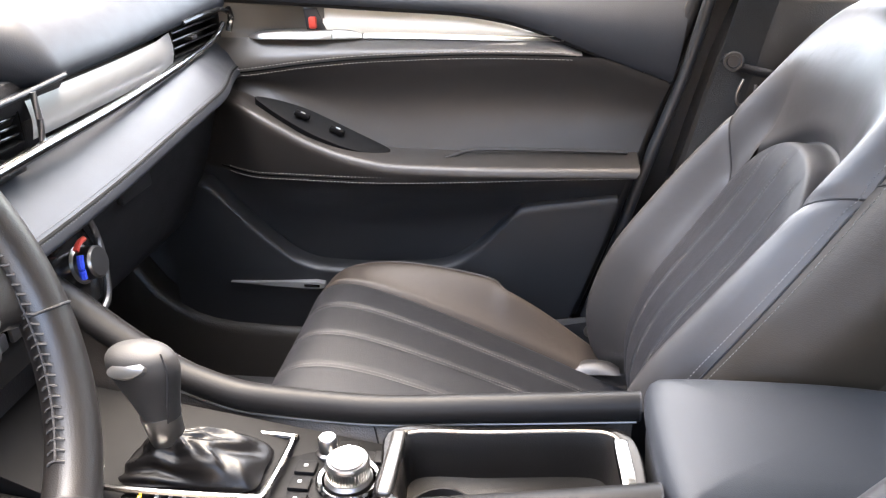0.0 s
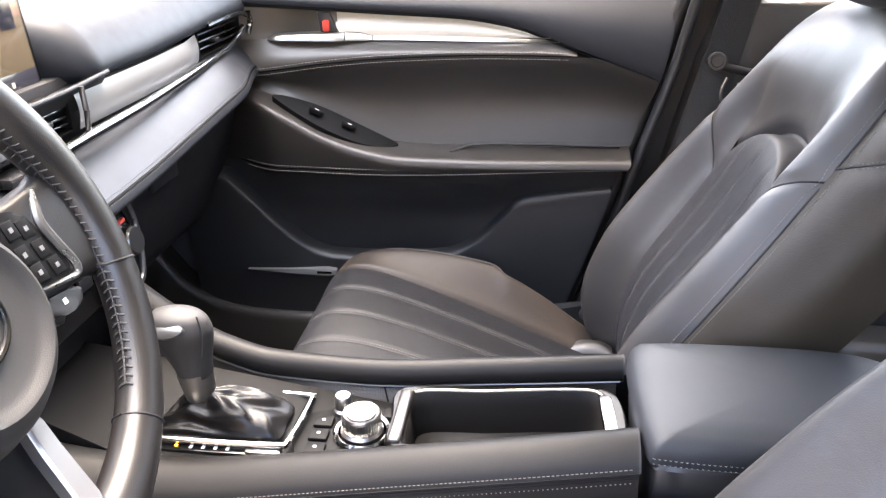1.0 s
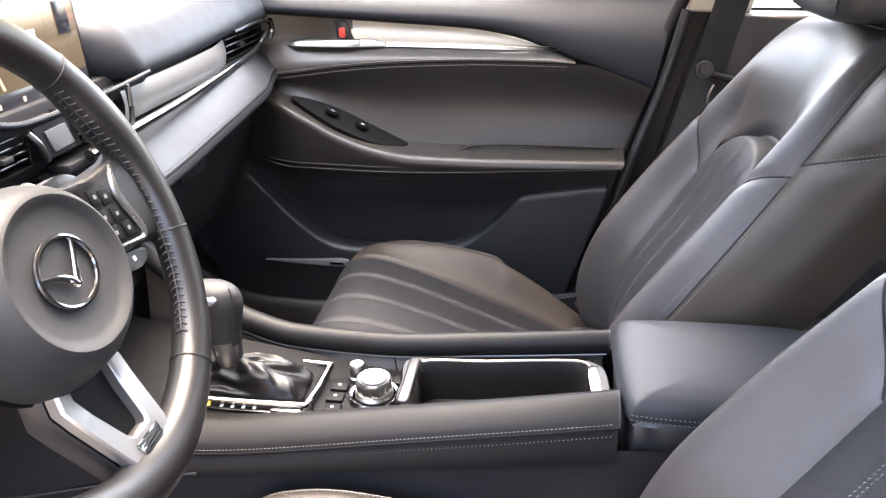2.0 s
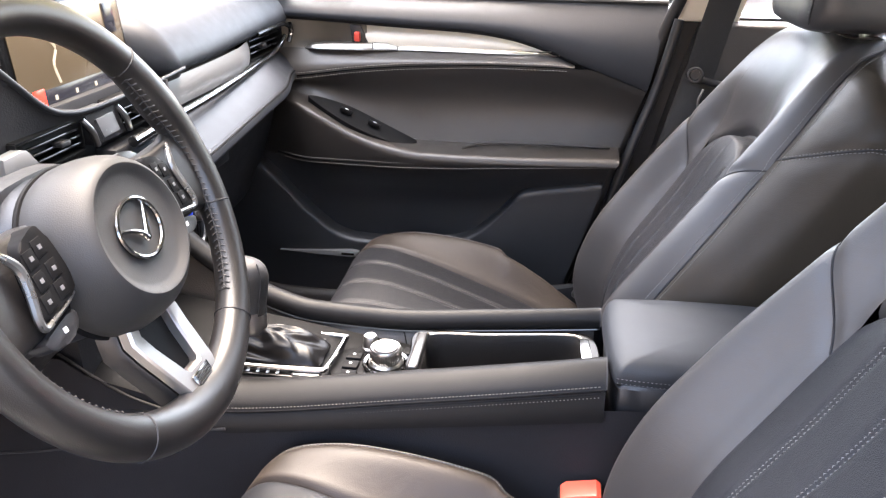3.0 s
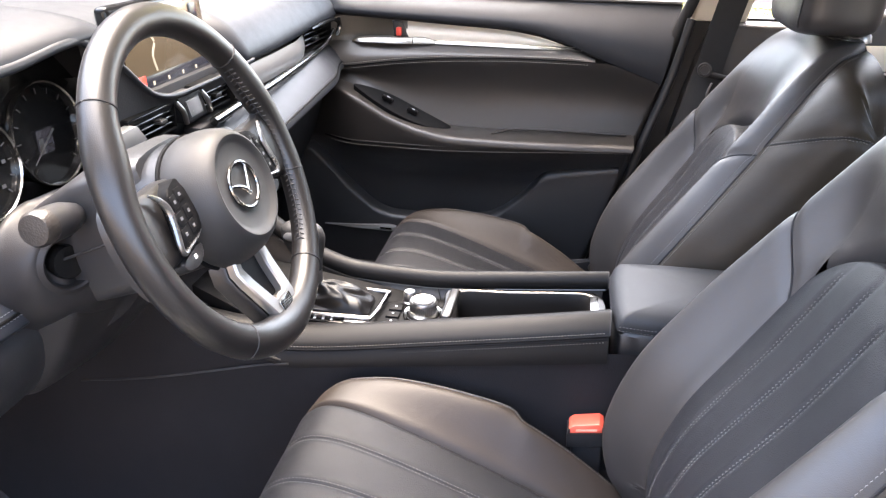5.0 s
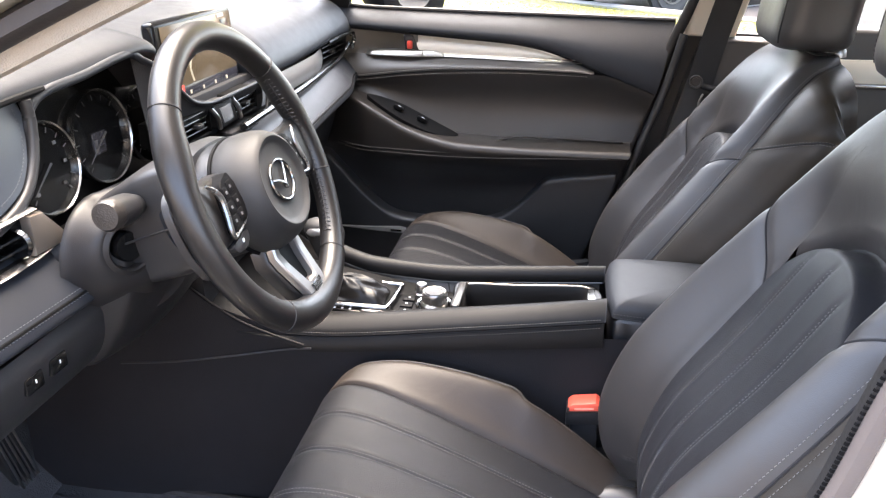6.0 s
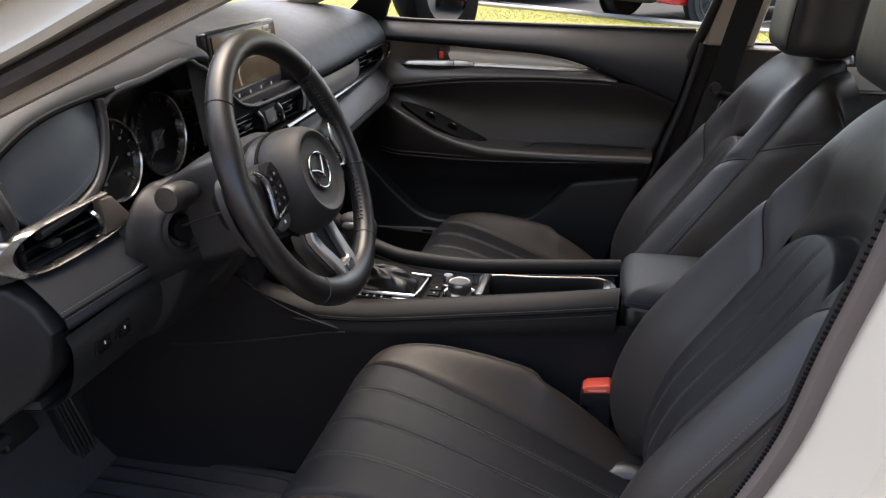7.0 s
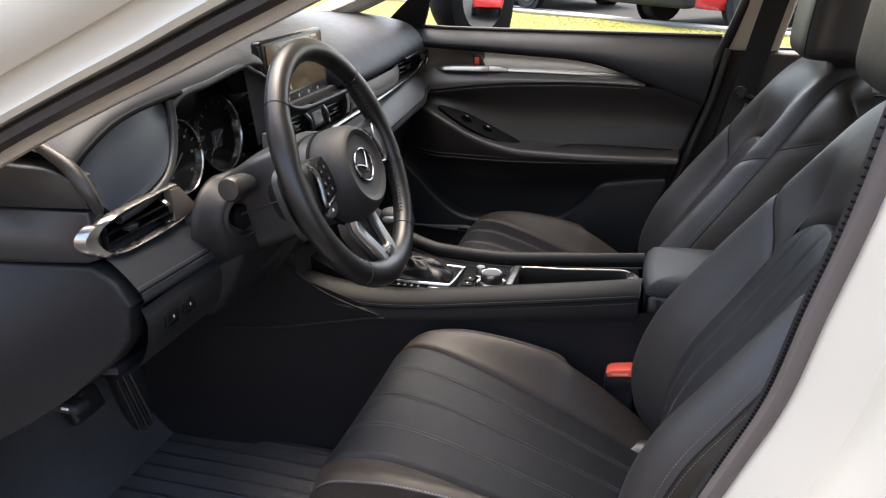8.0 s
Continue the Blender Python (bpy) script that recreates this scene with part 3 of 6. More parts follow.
    part("boot_lid", grid(lambda u, v: (lerp(2.15, 2.75, u), 0.70 * v, lerp(0.99, 0.95, u) - 0.02 * v * v), steps(0, 1, 6), steps(-1, 1, 8)), PAINT, car, "white boot lid")
    part("tail", box((2.80, 0, 0.60), (0.16, 1.62, 0.66), 0.07, seg=3), PAINT, car, "white tail of the car")
    part("nose", box((-2.30, 0, 0.50), (0.20, 1.60, 0.52), 0.09, seg=3), PAINT, car, "white nose of the car")
    for s in (-1, 1):
        part("front_wing", slab([(-2.25, s * 0.85, 0.30), (-1.14, s * 0.85, 0.20), (-1.10, s * 0.85, 0.88), (-1.35, s * 0.82, 0.95), (-2.25, s * 0.80, 0.70)], (0, 0, 0), (0, -s * 0.10, 0), 0.02), PAINT, car, "white front wing")
        part("rear_wing", slab([(2.15, s * 0.86, 0.20), (2.78, s * 0.82, 0.30), (2.78, s * 0.80, 0.90), (2.15, s * 0.84, 0.96)], (0, 0, 0), (0, -s * 0.10, 0), 0.02), PAINT, car, "white rear wing")
        for x in (-1.62, 1.75):
            build_wheel(car, (x, s * 0.80, 0.335), (0, s, 0), 0.335)
    ws = part("windscreen", grid(lambda u, v: (lerp(-1.26, -0.18, u) - 0.10 * (1 - v * v) * (1 - u), 0.70 * v * (1 - 0.1 * u), lerp(0.985, 1.375, u)), steps(0, 1, 6), steps(-1, 1, 8)), GLASS, car, "clear windscreen")
    rw = part("rear_window", grid(lambda u, v: (lerp(1.55, 2.15, u), 0.62 * v, lerp(1.375, 1.0, u)), steps(0, 1, 4), steps(-1, 1, 4)), GLASS, car, "clear rear window")
    sg = part("rear_side_window", grid(lambda u, v: (lerp(0.36, 1.28, u), lerp(0.80, 0.68, v), lerp(0.95, 1.35, v)), steps(0, 1, 3), steps(0, 1, 3)), GLASS, car)
    nw = part("rear_side_window", grid(lambda u, v: (lerp(0.62, 1.35, u), lerp(-0.80, -0.68, v), lerp(0.95, 1.35, v)), steps(0, 1, 3), steps(0, 1, 3)), GLASS, car)
    for g in (ws, rw, sg, nw):
        g.visible_shadow = False


# ---- passenger door ----
def build_passenger_door():
    door = thing("passenger_door", (-0.3, 0.78, 0.30), "closed black passenger door with cream trim and padded armrest", "car door")

    def rear_x(z):
        return table([(0.30, -0.045), (0.362, -0.022), (0.50, 0.022), (0.636, 0.062), (0.793, 0.118), (0.90, 0.138), (0.953, 0.150)], z)

    def low_edge(x):   # lower edge of the upper sill panel
        return table([(-0.80, 0.925), (-0.62, 0.918), (-0.38, 0.905), (-0.252, 0.898), (-0.18, 0.888), (-0.124, 0.873), (-0.022, 0.834), (0.079, 0.796), (0.13, 0.778)], x)

    def sill(u, v):
        x = lerp(-0.80, 0.150, u)
        z0, z1 = low_edge(x), table([(-0.80, 0.972), (-0.58, 0.958), (0.13, 0.953)], x)
        k = v
        z = lerp(z0, z1, k)
        y = lerp(0.732, 0.800, k ** 1.7) - 0.010 * math.sin(3.14 * min(1, k * 1.1))
        if k == 0:
            y += 0.02
        return (min(x, rear_x(z)), y, z)
    part("upper_panel", grid(sill, steps(0, 1, 60), [0, 0.02] + steps(0.08, 1, 12)), PAD, door, "soft black upper door panel")
    part("window_seal", tube([(x, 0.802, table([(-0.80, 0.972), (-0.58, 0.958), (0.13, 0.953)], x) + 0.002) for x in steps(-0.80, 0.148, 14)], 0.006, 8), RUBBER, door)
    part("door_core", slab([(-0.80, 0.80, 0.30), (-0.04, 0.80, 0.30), (0.12, 0.80, 0.86), (0.13, 0.80, 0.92), (-0.80, 0.80, 0.93)], (0, 0, 0), (0, 0.02, 0), 0), DARK_PLASTIC, door)
    # dark gap under the sill panel
    part("shadow_gap", tube([(x, 0.747, low_edge(x) - 0.003) for x in steps(-0.74, 0.085, 40)], [0.0042 * min(1, (41 - k) / 14) for k in range(41)], 8), DARK_PLASTIC, door)

    def chrome_z(x):
        return table([(-0.66, 0.856), (-0.40, 0.857), (-0.09, 0.853)], x)

    # cream insert from the lever to its pointed end
    def cream(u, v):
        x = lerp(-0.478, -0.070, u)
        z = lerp(chrome_z(x) + 0.005, max(chrome_z(x) + 0.006, low_edge(x) - 0.006), v)
        return (x, 0.742 + 0.010 * v - 0.006 * math.sin(3.14 * v), z)
    part("cream_insert", grid(cream, steps(0, 1, 40), steps(0, 1, 8)), CREAM, door, "satin cream trim insert")
    # pull recess with the lever
    def recess(u, v):
        x = lerp(-0.70, -0.475, u)
        z = lerp(0.842, low_edge(x) - 0.006, v)
        return (x, 0.742 + 0.030 * math.sin(3.14 * min(1, max(0, (u - 0.1) / 0.85))) * smooth(v * 3), z)
    part("pull_recess", grid(recess, steps(0, 1, 24), steps(0, 1, 12)), WARM_GREY, door, "warm dark recess behind the door lever")
    def bar(x0, x1, height, proud, n=24):
        """A flat bar along the door with a slanting upper face."""
        rings = []
        for k in steps(0, 1, n):
            x = lerp(x0, x1, k)
            h, p, z = table(height, k), table(proud, k), chrome_z(x) - 0.004
            rings.append([Vector((x, 0.752, z - 0.001)), Vector((x, 0.742 - p, z)), Vector((x, 0.7405 - p, z + 0.0015)), Vector((x, 0.7415 - p + 0.25 * h, z + h * 0.85)), Vector((x, 0.744 - p + 0.30 * h, z + h)), Vector((x, 0.757, z + h))])
        return loft(rings)
    lever = part("lever", bar(-0.612, -0.462, [(0, 0.004), (0.12, 0.010), (0.6, 0.014), (1, 0.015)], [(0, 0.002), (0.15, 0.014), (0.85, 0.018), (1, 0.012)]), DOOR_SATIN, door, "satin inside door lever")
    part("lever_tip", bar(-0.460, -0.410, [(0, 0.016), (0.5, 0.015), (1, 0.009)], [(0, 0.012), (0.4, 0.010), (1, 0.004)], 8), DOOR_SATIN, lever)
    part("lock_bezel", slab([(-0.508, 0.745, 0.867), (-0.470, 0.745, 0.864), (-0.488, 0.745, 0.903), (-0.512, 0.745, 0.903)], (0, 0.01, 0), (0, -0.006, 0), 0.003), PLASTIC, door)
    part("lock_tab", box((-0.495, 0.737, 0.880), (0.013, 0.012, 0.020), 0.003), RED_TAB, door, "red lock tab")
    part("chrome_strip", bar(-0.408, -0.066, [(0, 0.009), (0.5, 0.0085), (1, 0.004)], [(0, 0.004), (0.6, 0.003), (1, -0.004)]), DOOR_SATIN, door, "slim satin strip under the cream insert")

    # soft band between chrome strip and the upper stitching
    def up_stitch(x):
        return table([(-0.74, 0.788), (-0.619, 0.799), (-0.5, 0.815), (-0.376, 0.826), (-0.184, 0.833), (-0.016, 0.831), (0.05, 0.828)], x)

    def band(u, v):
        x = lerp(-0.74, -0.035, u)
        z = lerp(up_stitch(x), max(up_stitch(x) + 0.002, min(chrome_z(x) - 0.003, low_edge(x) - 0.006)), v)
        return (x, 0.716 + 0.026 * smooth(v) - 0.008 * math.sin(3.14 * v), z)
    part("soft_band", grid(band, steps(0, 1, 40), steps(0, 1, 8)), BAND, door, "leather-wrapped band above the stitching")
    ln = [(x, 0.7085, up_stitch(x) + 0.006) for x in steps(-0.70, -0.045, 60)]
    part("stitching", stitches(ln, (0, -1, 0.3), length=0.0052, gap=0.0012, r=0.0005, lift=0.001), PALE_STITCH, door, "grey double stitching")
    part("stitching", stitches([(x, y + 0.0052, z - 0.0125) for x, y, z in ln], (0, -1, 0.1), length=0.0052, gap=0.0012, r=0.0005, lift=0.001), PALE_STITCH, door)
    part("seam", tube([(x, y + 0.0060, z - 0.0065) for x, y, z in ln], 0.0014, 6), SWITCH_BLACK, door)

    # middle pad, concave, running down into the armrest
    def arm_top(x):
        return table([(-0.74, 0.770), (-0.66, 0.764), (-0.60, 0.746), (-0.55, 0.722), (-0.50, 0.697), (-0.42, 0.672), (-0.34, 0.660), (-0.2, 0.658), (0.06, 0.662)], x)

    def arm_in(x):     # how far the armrest stands out
        return 0.658 - 0.016 * smooth((x + 0.62) / 0.25)

    def mid(u, v):
        x = lerp(-0.74, 0.118, u)
        zt, zb = min(up_stitch(min(x, 0.05)) - 0.002, low_edge(x) + 0.004), arm_top(min(x, 0.06)) + 0.006
        z = lerp(zb, zt, v)
        bow = 0.018 * math.sin(3.14 * min(1, v * 1.05))
        return (min(x, rear_x(z) - 0.004), 0.715 + bow - 0.004 * (1 - v), z)
    part("middle_panel", grid(mid, steps(0, 1, 50), steps(0, 1, 14)), DOOR_LEATHER, door, "black leather middle panel")

    low_st = lambda x: table([(-0.74, 0.632), (-0.628, 0.626), (-0.375, 0.628), (0.026, 0.646), (0.06, 0.647)], x)

    def armrest(u, v):
        x = lerp(-0.72, 0.080, u)
        zt, zb, yi = arm_top(x), low_st(x), arm_in(x)
        tip = smooth((x + 0.72) / 0.14)
        yi = lerp(0.712, yi, tip)
        if v < 0.35:      # top, falling to the front edge
            k = v / 0.35
            return (min(x, rear_x(zt) - 0.004), lerp(0.716, yi + 0.012, k), zt + 0.004 - 0.006 * k * k + 0.004 * (1 - k))
        if v < 0.5:       # rounded crest
            k = (v - 0.35) / 0.15
            return (min(x, rear_x(zt) - 0.004), yi + 0.012 * (1 - math.sin(1.57 * k)), zt - 0.002 - 0.014 * (1 - math.cos(1.57 * k)))
        k = (v - 0.5) / 0.5
        return (min(x, rear_x(zb) - 0.004), yi + 0.008 * k * k, lerp(zt - 0.016, zb - 0.006, k))
    part("armrest", grid(armrest, steps(0, 1, 56), steps(0, 1, 20)), DOOR_LEATHER, door, "padded black leather armrest")
    part("armrest_seam", tube(curve([(-0.262, 0.680, 0.661), (-0.243, 0.688, 0.6655), (-0.222, 0.695, 0.6705), (-0.18, 0.699, 0.6725), (-0.08, 0.700, 0.673), (0.05, 0.700, 0.672)], 6), 0.0034, 8), DOOR_LEATHER, door)
    for dz in (0.006, -0.004):
        part("stitching", stitches([(x, lerp(0.712, arm_in(x), smooth((x + 0.72) / 0.14)) + 0.0035, low_st(x) + dz) for x in steps(-0.66, 0.05, 60)], (0, -1, 0), length=0.0052, gap=0.0012, r=0.0005, lift=0.001), PALE_STITCH, door, "grey double stitching")
    part("seam", tube([(x, lerp(0.712, arm_in(x), smooth((x + 0.72) / 0.14)) + 0.0062, low_st(x) + 0.001) for x in steps(-0.68, 0.055, 40)], 0.0014, 6), SWITCH_BLACK, door)
    # switch panel let into the armrest's sloping front
    outline = curve([(-0.594, 0.688, 0.757), (-0.588, 0.694, 0.760), (-0.55, 0.700, 0.751), (-0.50, 0.702, 0.734), (-0.43, 0.701, 0.701), (-0.372, 0.696, 0.675), (-0.362, 0.690, 0.669), (-0.385, 0.678, 0.667), (-0.43, 0.668, 0.677), (-0.49, 0.668, 0.700), (-0.545, 0.675, 0.728)], 5, True)
    sp = part("switch_panel", slab(outline, (0, 0, -0.012), (0.001, -0.001, 0.0008), 0.001), SWITCH_BLACK, door, "black window switch panel")
    for x, y, z in ((-0.513, 0.686, 0.727), (-0.452, 0.684, 0.701)):
        part("switch", box((x, y, z + 0.0045), (0.026, 0.014, 0.008), 0.002, rot=(0, 24, 0)), SWITCH_BLACK, sp)
        part("switch_mark", box((x + 0.003, y - 0.002, z + 0.0088), (0.008, 0.0026, 0.001), 0.0003, rot=(0, 24, 0)), PRINT, sp, "pale switch marking")
    # lower door: recessed wall, then the pocket wall standing proud of it
    def lower(u, v):
        x = lerp(-0.80, 0.05, u)
        z = lerp(0.26, low_st(x) - 0.004, v)
        return (min(x, rear_x(z) - 0.004), 0.728 - 0.050 * smooth((v - 0.72) / 0.28) * smooth((x + 0.70) / 0.2) + 0.004 * math.sin(x * 9), z)
    part("lower_panel", grid(lower, steps(0, 1, 30), steps(0, 1, 18)), PLASTIC, door, "black plastic lower door panel")

    def pocket_top(x):
        return table([(-0.80, 0.69), (-0.70, 0.592), (-0.605, 0.494), (-0.54, 0.446), (-0.50, 0.436), (-0.43, 0.434), (-0.33, 0.438), (-0.276, 0.446), (-0.24, 0.462), (-0.208, 0.486), (-0.160, 0.536), (-0.128, 0.572), (-0.10, 0.579), (0.03, 0.601)], x)

    def pocket(u, v):
        x = lerp(-0.80, 0.040, u)
        zt = min(pocket_top(x), 0.605)
        if v < 0.3:
            k = v / 0.3
            return (min(x, rear_x(zt) - 0.004), lerp(0.728, 0.694, math.sin(1.57 * k)), zt - 0.017 * (1 - math.cos(1.57 * k)))
        k = (v - 0.3) / 0.7
        z = lerp(zt - 0.017, 0.26, k)
        return (min(x, rear_x(z) - 0.004), 0.695 - 0.006 * math.sin(3.14 * min(1, k * 1.4)), z)
    part("door_pocket", grid(pocket, steps(0, 1, 90), steps(0, 1, 22)), PLASTIC, door, "dark plastic door pocket with a rounded lip")
    plate = [(-0.685, 0.684, 0.398), (-0.60, 0.684, 0.402), (-0.515, 0.684, 0.4065), (-0.497, 0.684, 0.404), (-0.497, 0.684, 0.393), (-0.515, 0.684, 0.391), (-0.60, 0.684, 0.394)]
    sp2 = part("speaker_plate", slab(plate, (0, 0.010, 0), (0, -0.004, 0), 0.002), SILVER, door, "slim satin speaker badge")
    part("badge_bar", box((-0.522, 0.679, 0.3985), (0.030, 0.002, 0.005), 0.0005), PIANO, sp2)
    pane = part("window_pane", grid(lambda u, v: (lerp(-0.72, 0.16, u) + 0.08 * v, lerp(0.803, 0.70, v), lerp(0.94, 1.33, v)), steps(0, 1, 6), steps(0, 1, 6)), GLASS, door, "clear side window")
    pane.visible_shadow = False
    part("outer_skin", slab([(-0.82, 0.835, 0.30), (0.10, 0.835, 0.30), (0.14, 0.835, 0.93), (-0.82, 0.835, 0.93)], (0, 0, 0), (0, 0.02, 0), 0.01), PAINT, door)


def build_mirror():
    m = thing("side_mirror", (-0.62, 0.86, 0.92), "dark door mirror reflecting parked cars", "mirror")
    outline = [(-0.06, -0.145), (0.03, -0.155), (0.12, -0.135), (0.155, -0.06), (0.15, 0.03), (0.10, 0.075), (0.0, 0.085), (-0.09, 0.08), (-0.13, 0.03), (-0.125, -0.06)]
    ring = curve([(0, a, b) for a, b in outline], 4, True)
    c = Vector((-0.548, 1.01, 1.035))
    turnz = Matrix.Rotation(radians(-27.5), 3, "Z") @ Matrix.Rotation(radians(1), 3, "Y")
    rings = []
    for dx, k in ((0.004, 0.90), (0.0, 1.0), (-0.03, 1.03), (-0.08, 0.95), (-0.13, 0.72), (-0.15, 0.3)):
        rings.append([c + turnz @ Vector((dx, p.y * k, p.z * k)) for p in ring])
    part("housing", loft(rings), MIRROR_SHELL, m, "dark mirror housing")
    def bowl(k):
        return [c + turnz @ Vector((0.0085 - (p.y * p.y + p.z * p.z) * k * k * 0.36 / 1.1, p.y * 0.84 * k + 0.008, p.z * 0.90 * k)) for p in ring]
    part("mirror_glass", loft([bowl(k) for k in (1.0, 0.85, 0.68, 0.5, 0.33, 0.17, 0.02)]), MIRROR, m, "convex mirror glass")
    part("foot", loft([[Vector((x, y, z)) for x, z in ((-0.74 + a, 0.905), (-0.62 + a, 0.905), (-0.63 + a, 0.95 - b), (-0.73 + a, 0.95 - b))] for y, a, b in ((0.80, 0.0, 0.01), (0.90, 0.03, 0.005), (0.96, 0.06, 0.0))]), DARK_PLASTIC, m)


# ---- seats ----
def build_seat(Y0, cush, lean, label, nod=0.0):
    """A front seat with its middle at Y0; cush and lean shift cushion and backrest along x and z."""
    seat = thing("front_seat", (-0.15 + cush[0], Y0, 0.20), label, "car seat", "front seats")
    cx0, cz0 = cush
    crest = [(-0.470, 0.400), (-0.463, 0.450), (-0.430, 0.484), (-0.380, 0.497), (-0.325, 0.500), (-0.243, 0.492), (-0.16, 0.474), (-0.085, 0.434), (0.0, 0.372), (0.06, 0.334)]
    mid = [(-0.478, 0.395), (-0.472, 0.440), (-0.440, 0.470), (-0.390, 0.476), (-0.325, 0.463), (-0.243, 0.436), (-0.16, 0.405), (-0.085, 0.376), (0.0, 0.342), (0.06, 0.325)]
    crest_c, mid_c = curve([(x + cx0, 0, z + cz0) for x, z in crest], 8), curve([(x + cx0, 0, z + cz0) for x, z in mid], 8)
    N = len(crest_c) - 1

    def at(c, u):
        f = u * N
        i = min(int(f), N - 1)
        return c[i].lerp(c[i + 1], f - i)

    def seam_v(u):
        return table([(0.0, 0.165), (0.2, 0.174), (0.45, 0.156), (0.75, 0.138), (1.0, 0.122)], u)

    def edge_v(u):
        return table([(0.0, 0.195), (0.12, 0.222), (0.35, 0.232), (0.655, 0.224), (0.685, 0.212), (1.0, 0.200)], u)
    flutes = (-0.46, 0.06, 0.55)

    def insert(u, s):
        p = at(mid_c, u)
        v = s * seam_v(u)
        puff = 0.004 * (1 - abs(s) ** 6)
        for f in flutes:
            puff -= 0.0050 * math.exp(-((s - f) / 0.026) ** 2)
        puff -= 0.008 * math.exp(-((abs(s) - 1) / 0.03) ** 2)
        lift = smooth(min(1, u * 5)) * smooth((1 - u) * 8)
        n = Vector((-0.75 * max(0, 1 - u * 4.5), 0, 1)).normalized()
        q = Vector((p.x, Y0 + v, p.z)) + n * (puff * lift + 0.008 * lift * abs(s) ** 3)
        return q

    def bolster(u, k, side):
        a, b = seam_v(u), edge_v(u)
        pm, pc = at(mid_c, u), at(crest_c, u)
        v = lerp(a, b, min(1, k / 0.62))
        w = min(1, k / 0.62)
        rise = smooth(w / 0.95) * 0.6 + 0.4 * min(1, w / 0.8)
        p = pm.lerp(pc, rise)
        lift = smooth(min(1, u * 5)) * smooth((1 - u) * 8)
        z = p.z + 0.008 * lift * (1 - w) - 0.008 * math.exp(-(w / 0.05) ** 2) * lift
        z -= 0.007 * max(0, (w - 0.6) / 0.4) ** 2 + 0.007 * smooth((u - 0.655) / 0.03) * smooth((w - 0.7) / 0.3)
        if k > 0.62:
            h = (k - 0.62) / 0.38
            return Vector((p.x + 0.015 * h * max(0, 1 - u * 3), Y0 + side * (b + 0.006 * math.sin(3.14 * h) - 0.010 * h), lerp(z, 0.27, h)))
        return Vector((p.x, Y0 + side * v, z))
    us = steps(0, 1, 56)
    ss = steps(-1, 1, 64)
    cushion = part("cushion", grid(insert, us, ss), CUSHION_PANEL, seat, "fluted perforated leather seat cushion")
    for side in (1, -1):
        part("cushion_bolster", grid(lambda u, k: bolster(u, k, side), us, steps(0, 0.62, 18)), CUSHION_LEATHER, seat, "softly creased leather cushion bolster")
        part("cushion_side", grid(lambda u, k: bolster(u, k, side), us, [0.62, 0.64] + steps(0.68, 1, 6)), CUSHION_LEATHER, seat)
        part("piping", tube([bolster(u, 0.62, side) for u in steps(0.04, 0.95, 70)], 0.0016, 6), LEATHER, seat)
        part("stitching", stitches([bolster(u, 0.605, side) for u in steps(0.08, 0.93, 80)], (0, side * 0.5, 1), r=0.0005), STITCH, seat)
    for f in flutes:
        for off in (-0.022, 0.022):
            part("stitching", stitches([insert(u, f + off) + Vector((0, 0, 0.0006)) for u in steps(0.13, 0.93, 90)], (-0.2, 0, 1)), STITCH, cushion)
    part("cushion_front", grid(lambda u, v: (-0.476 + cx0 + 0.05 * u * u, Y0 + v * 0.19, lerp(0.40 + cz0, 0.27, u)), steps(0, 1, 6), steps(-1, 1, 10)), PLASTIC, seat, "black plastic seat front")
    part("seat_base", box((-0.17 + cx0, Y0, 0.25), (0.50, 0.42, 0.10), 0.02), DARK_PLASTIC, seat, "black seat base and rails")
    for side in (1, -1):
        part("seat_rail", box((-0.15 + cx0, Y0 + side * 0.19, 0.195), (0.62, 0.035, 0.03), 0.006), SATIN, seat)
        part("side_cover", slab([(x + cx0, Y0 + side * 0.244, z) for x, z in ((-0.40, 0.30), (0.02, 0.24), (0.10, 0.30), (0.07, 0.40), (-0.10, 0.36), (-0.38, 0.37))], (0, 0, 0), (0, side * 0.02, 0), 0.006), PLASTIC, seat, "black plastic seat side cover")
    # backrest
    prof = [(0.030, 0.330), (-0.004, 0.380), (-0.012, 0.460), (0.020, 0.560), (0.083, 0.658), (0.152, 0.753), (0.218, 0.843), (0.275, 0.917), (0.324, 0.954), (0.378, 0.963)]
    bc = curve([(x + lean[0], 0, z + lean[1]) for x, z in prof], 8)
    M = len(bc) - 1

    def bat(u):
        f = u * M
        i = min(int(f), M - 1)
        p = bc[i].lerp(bc[i + 1], f - i)
        d = (bc[min(i + 2, M)] - bc[max(i - 1, 0)]).normalized()
        n = Vector((-d.z, 0, d.x))
        return p, n

    def bw(u):         # half width at the edge seam
        return table([(0.0, 0.205), (0.22, 0.228), (0.45, 0.222), (0.62, 0.201), (0.75, 0.184), (0.86, 0.162), (0.94, 0.136), (1.0, 0.110)], u)

    def bs(u):         # half width of the fluted panel
        return table([(0.0, 0.110), (0.3, 0.116), (0.5, 0.126), (0.66, 0.124), (0.8, 0.105), (1.0, 0.07)], u)
    TOP = 0.645
    roll_z = lambda u: table([(0.0, 0.045), (0.3, 0.042), (0.6, 0.034), (0.8, 0.024), (1.0, 0.012)], u)

    def sink(u, v):
        """Depth of the front face under the bolsters' crest."""
        a, w = bs(u), bw(u)
        x = abs(v)
        q = (x - a) / (w - a)
        ramp = smooth(q / 0.64) if q > 0 else 0.0
        ramp = lerp(ramp, smooth(x / (0.95 * w)), smooth((u - TOP + 0.04) / 0.12))
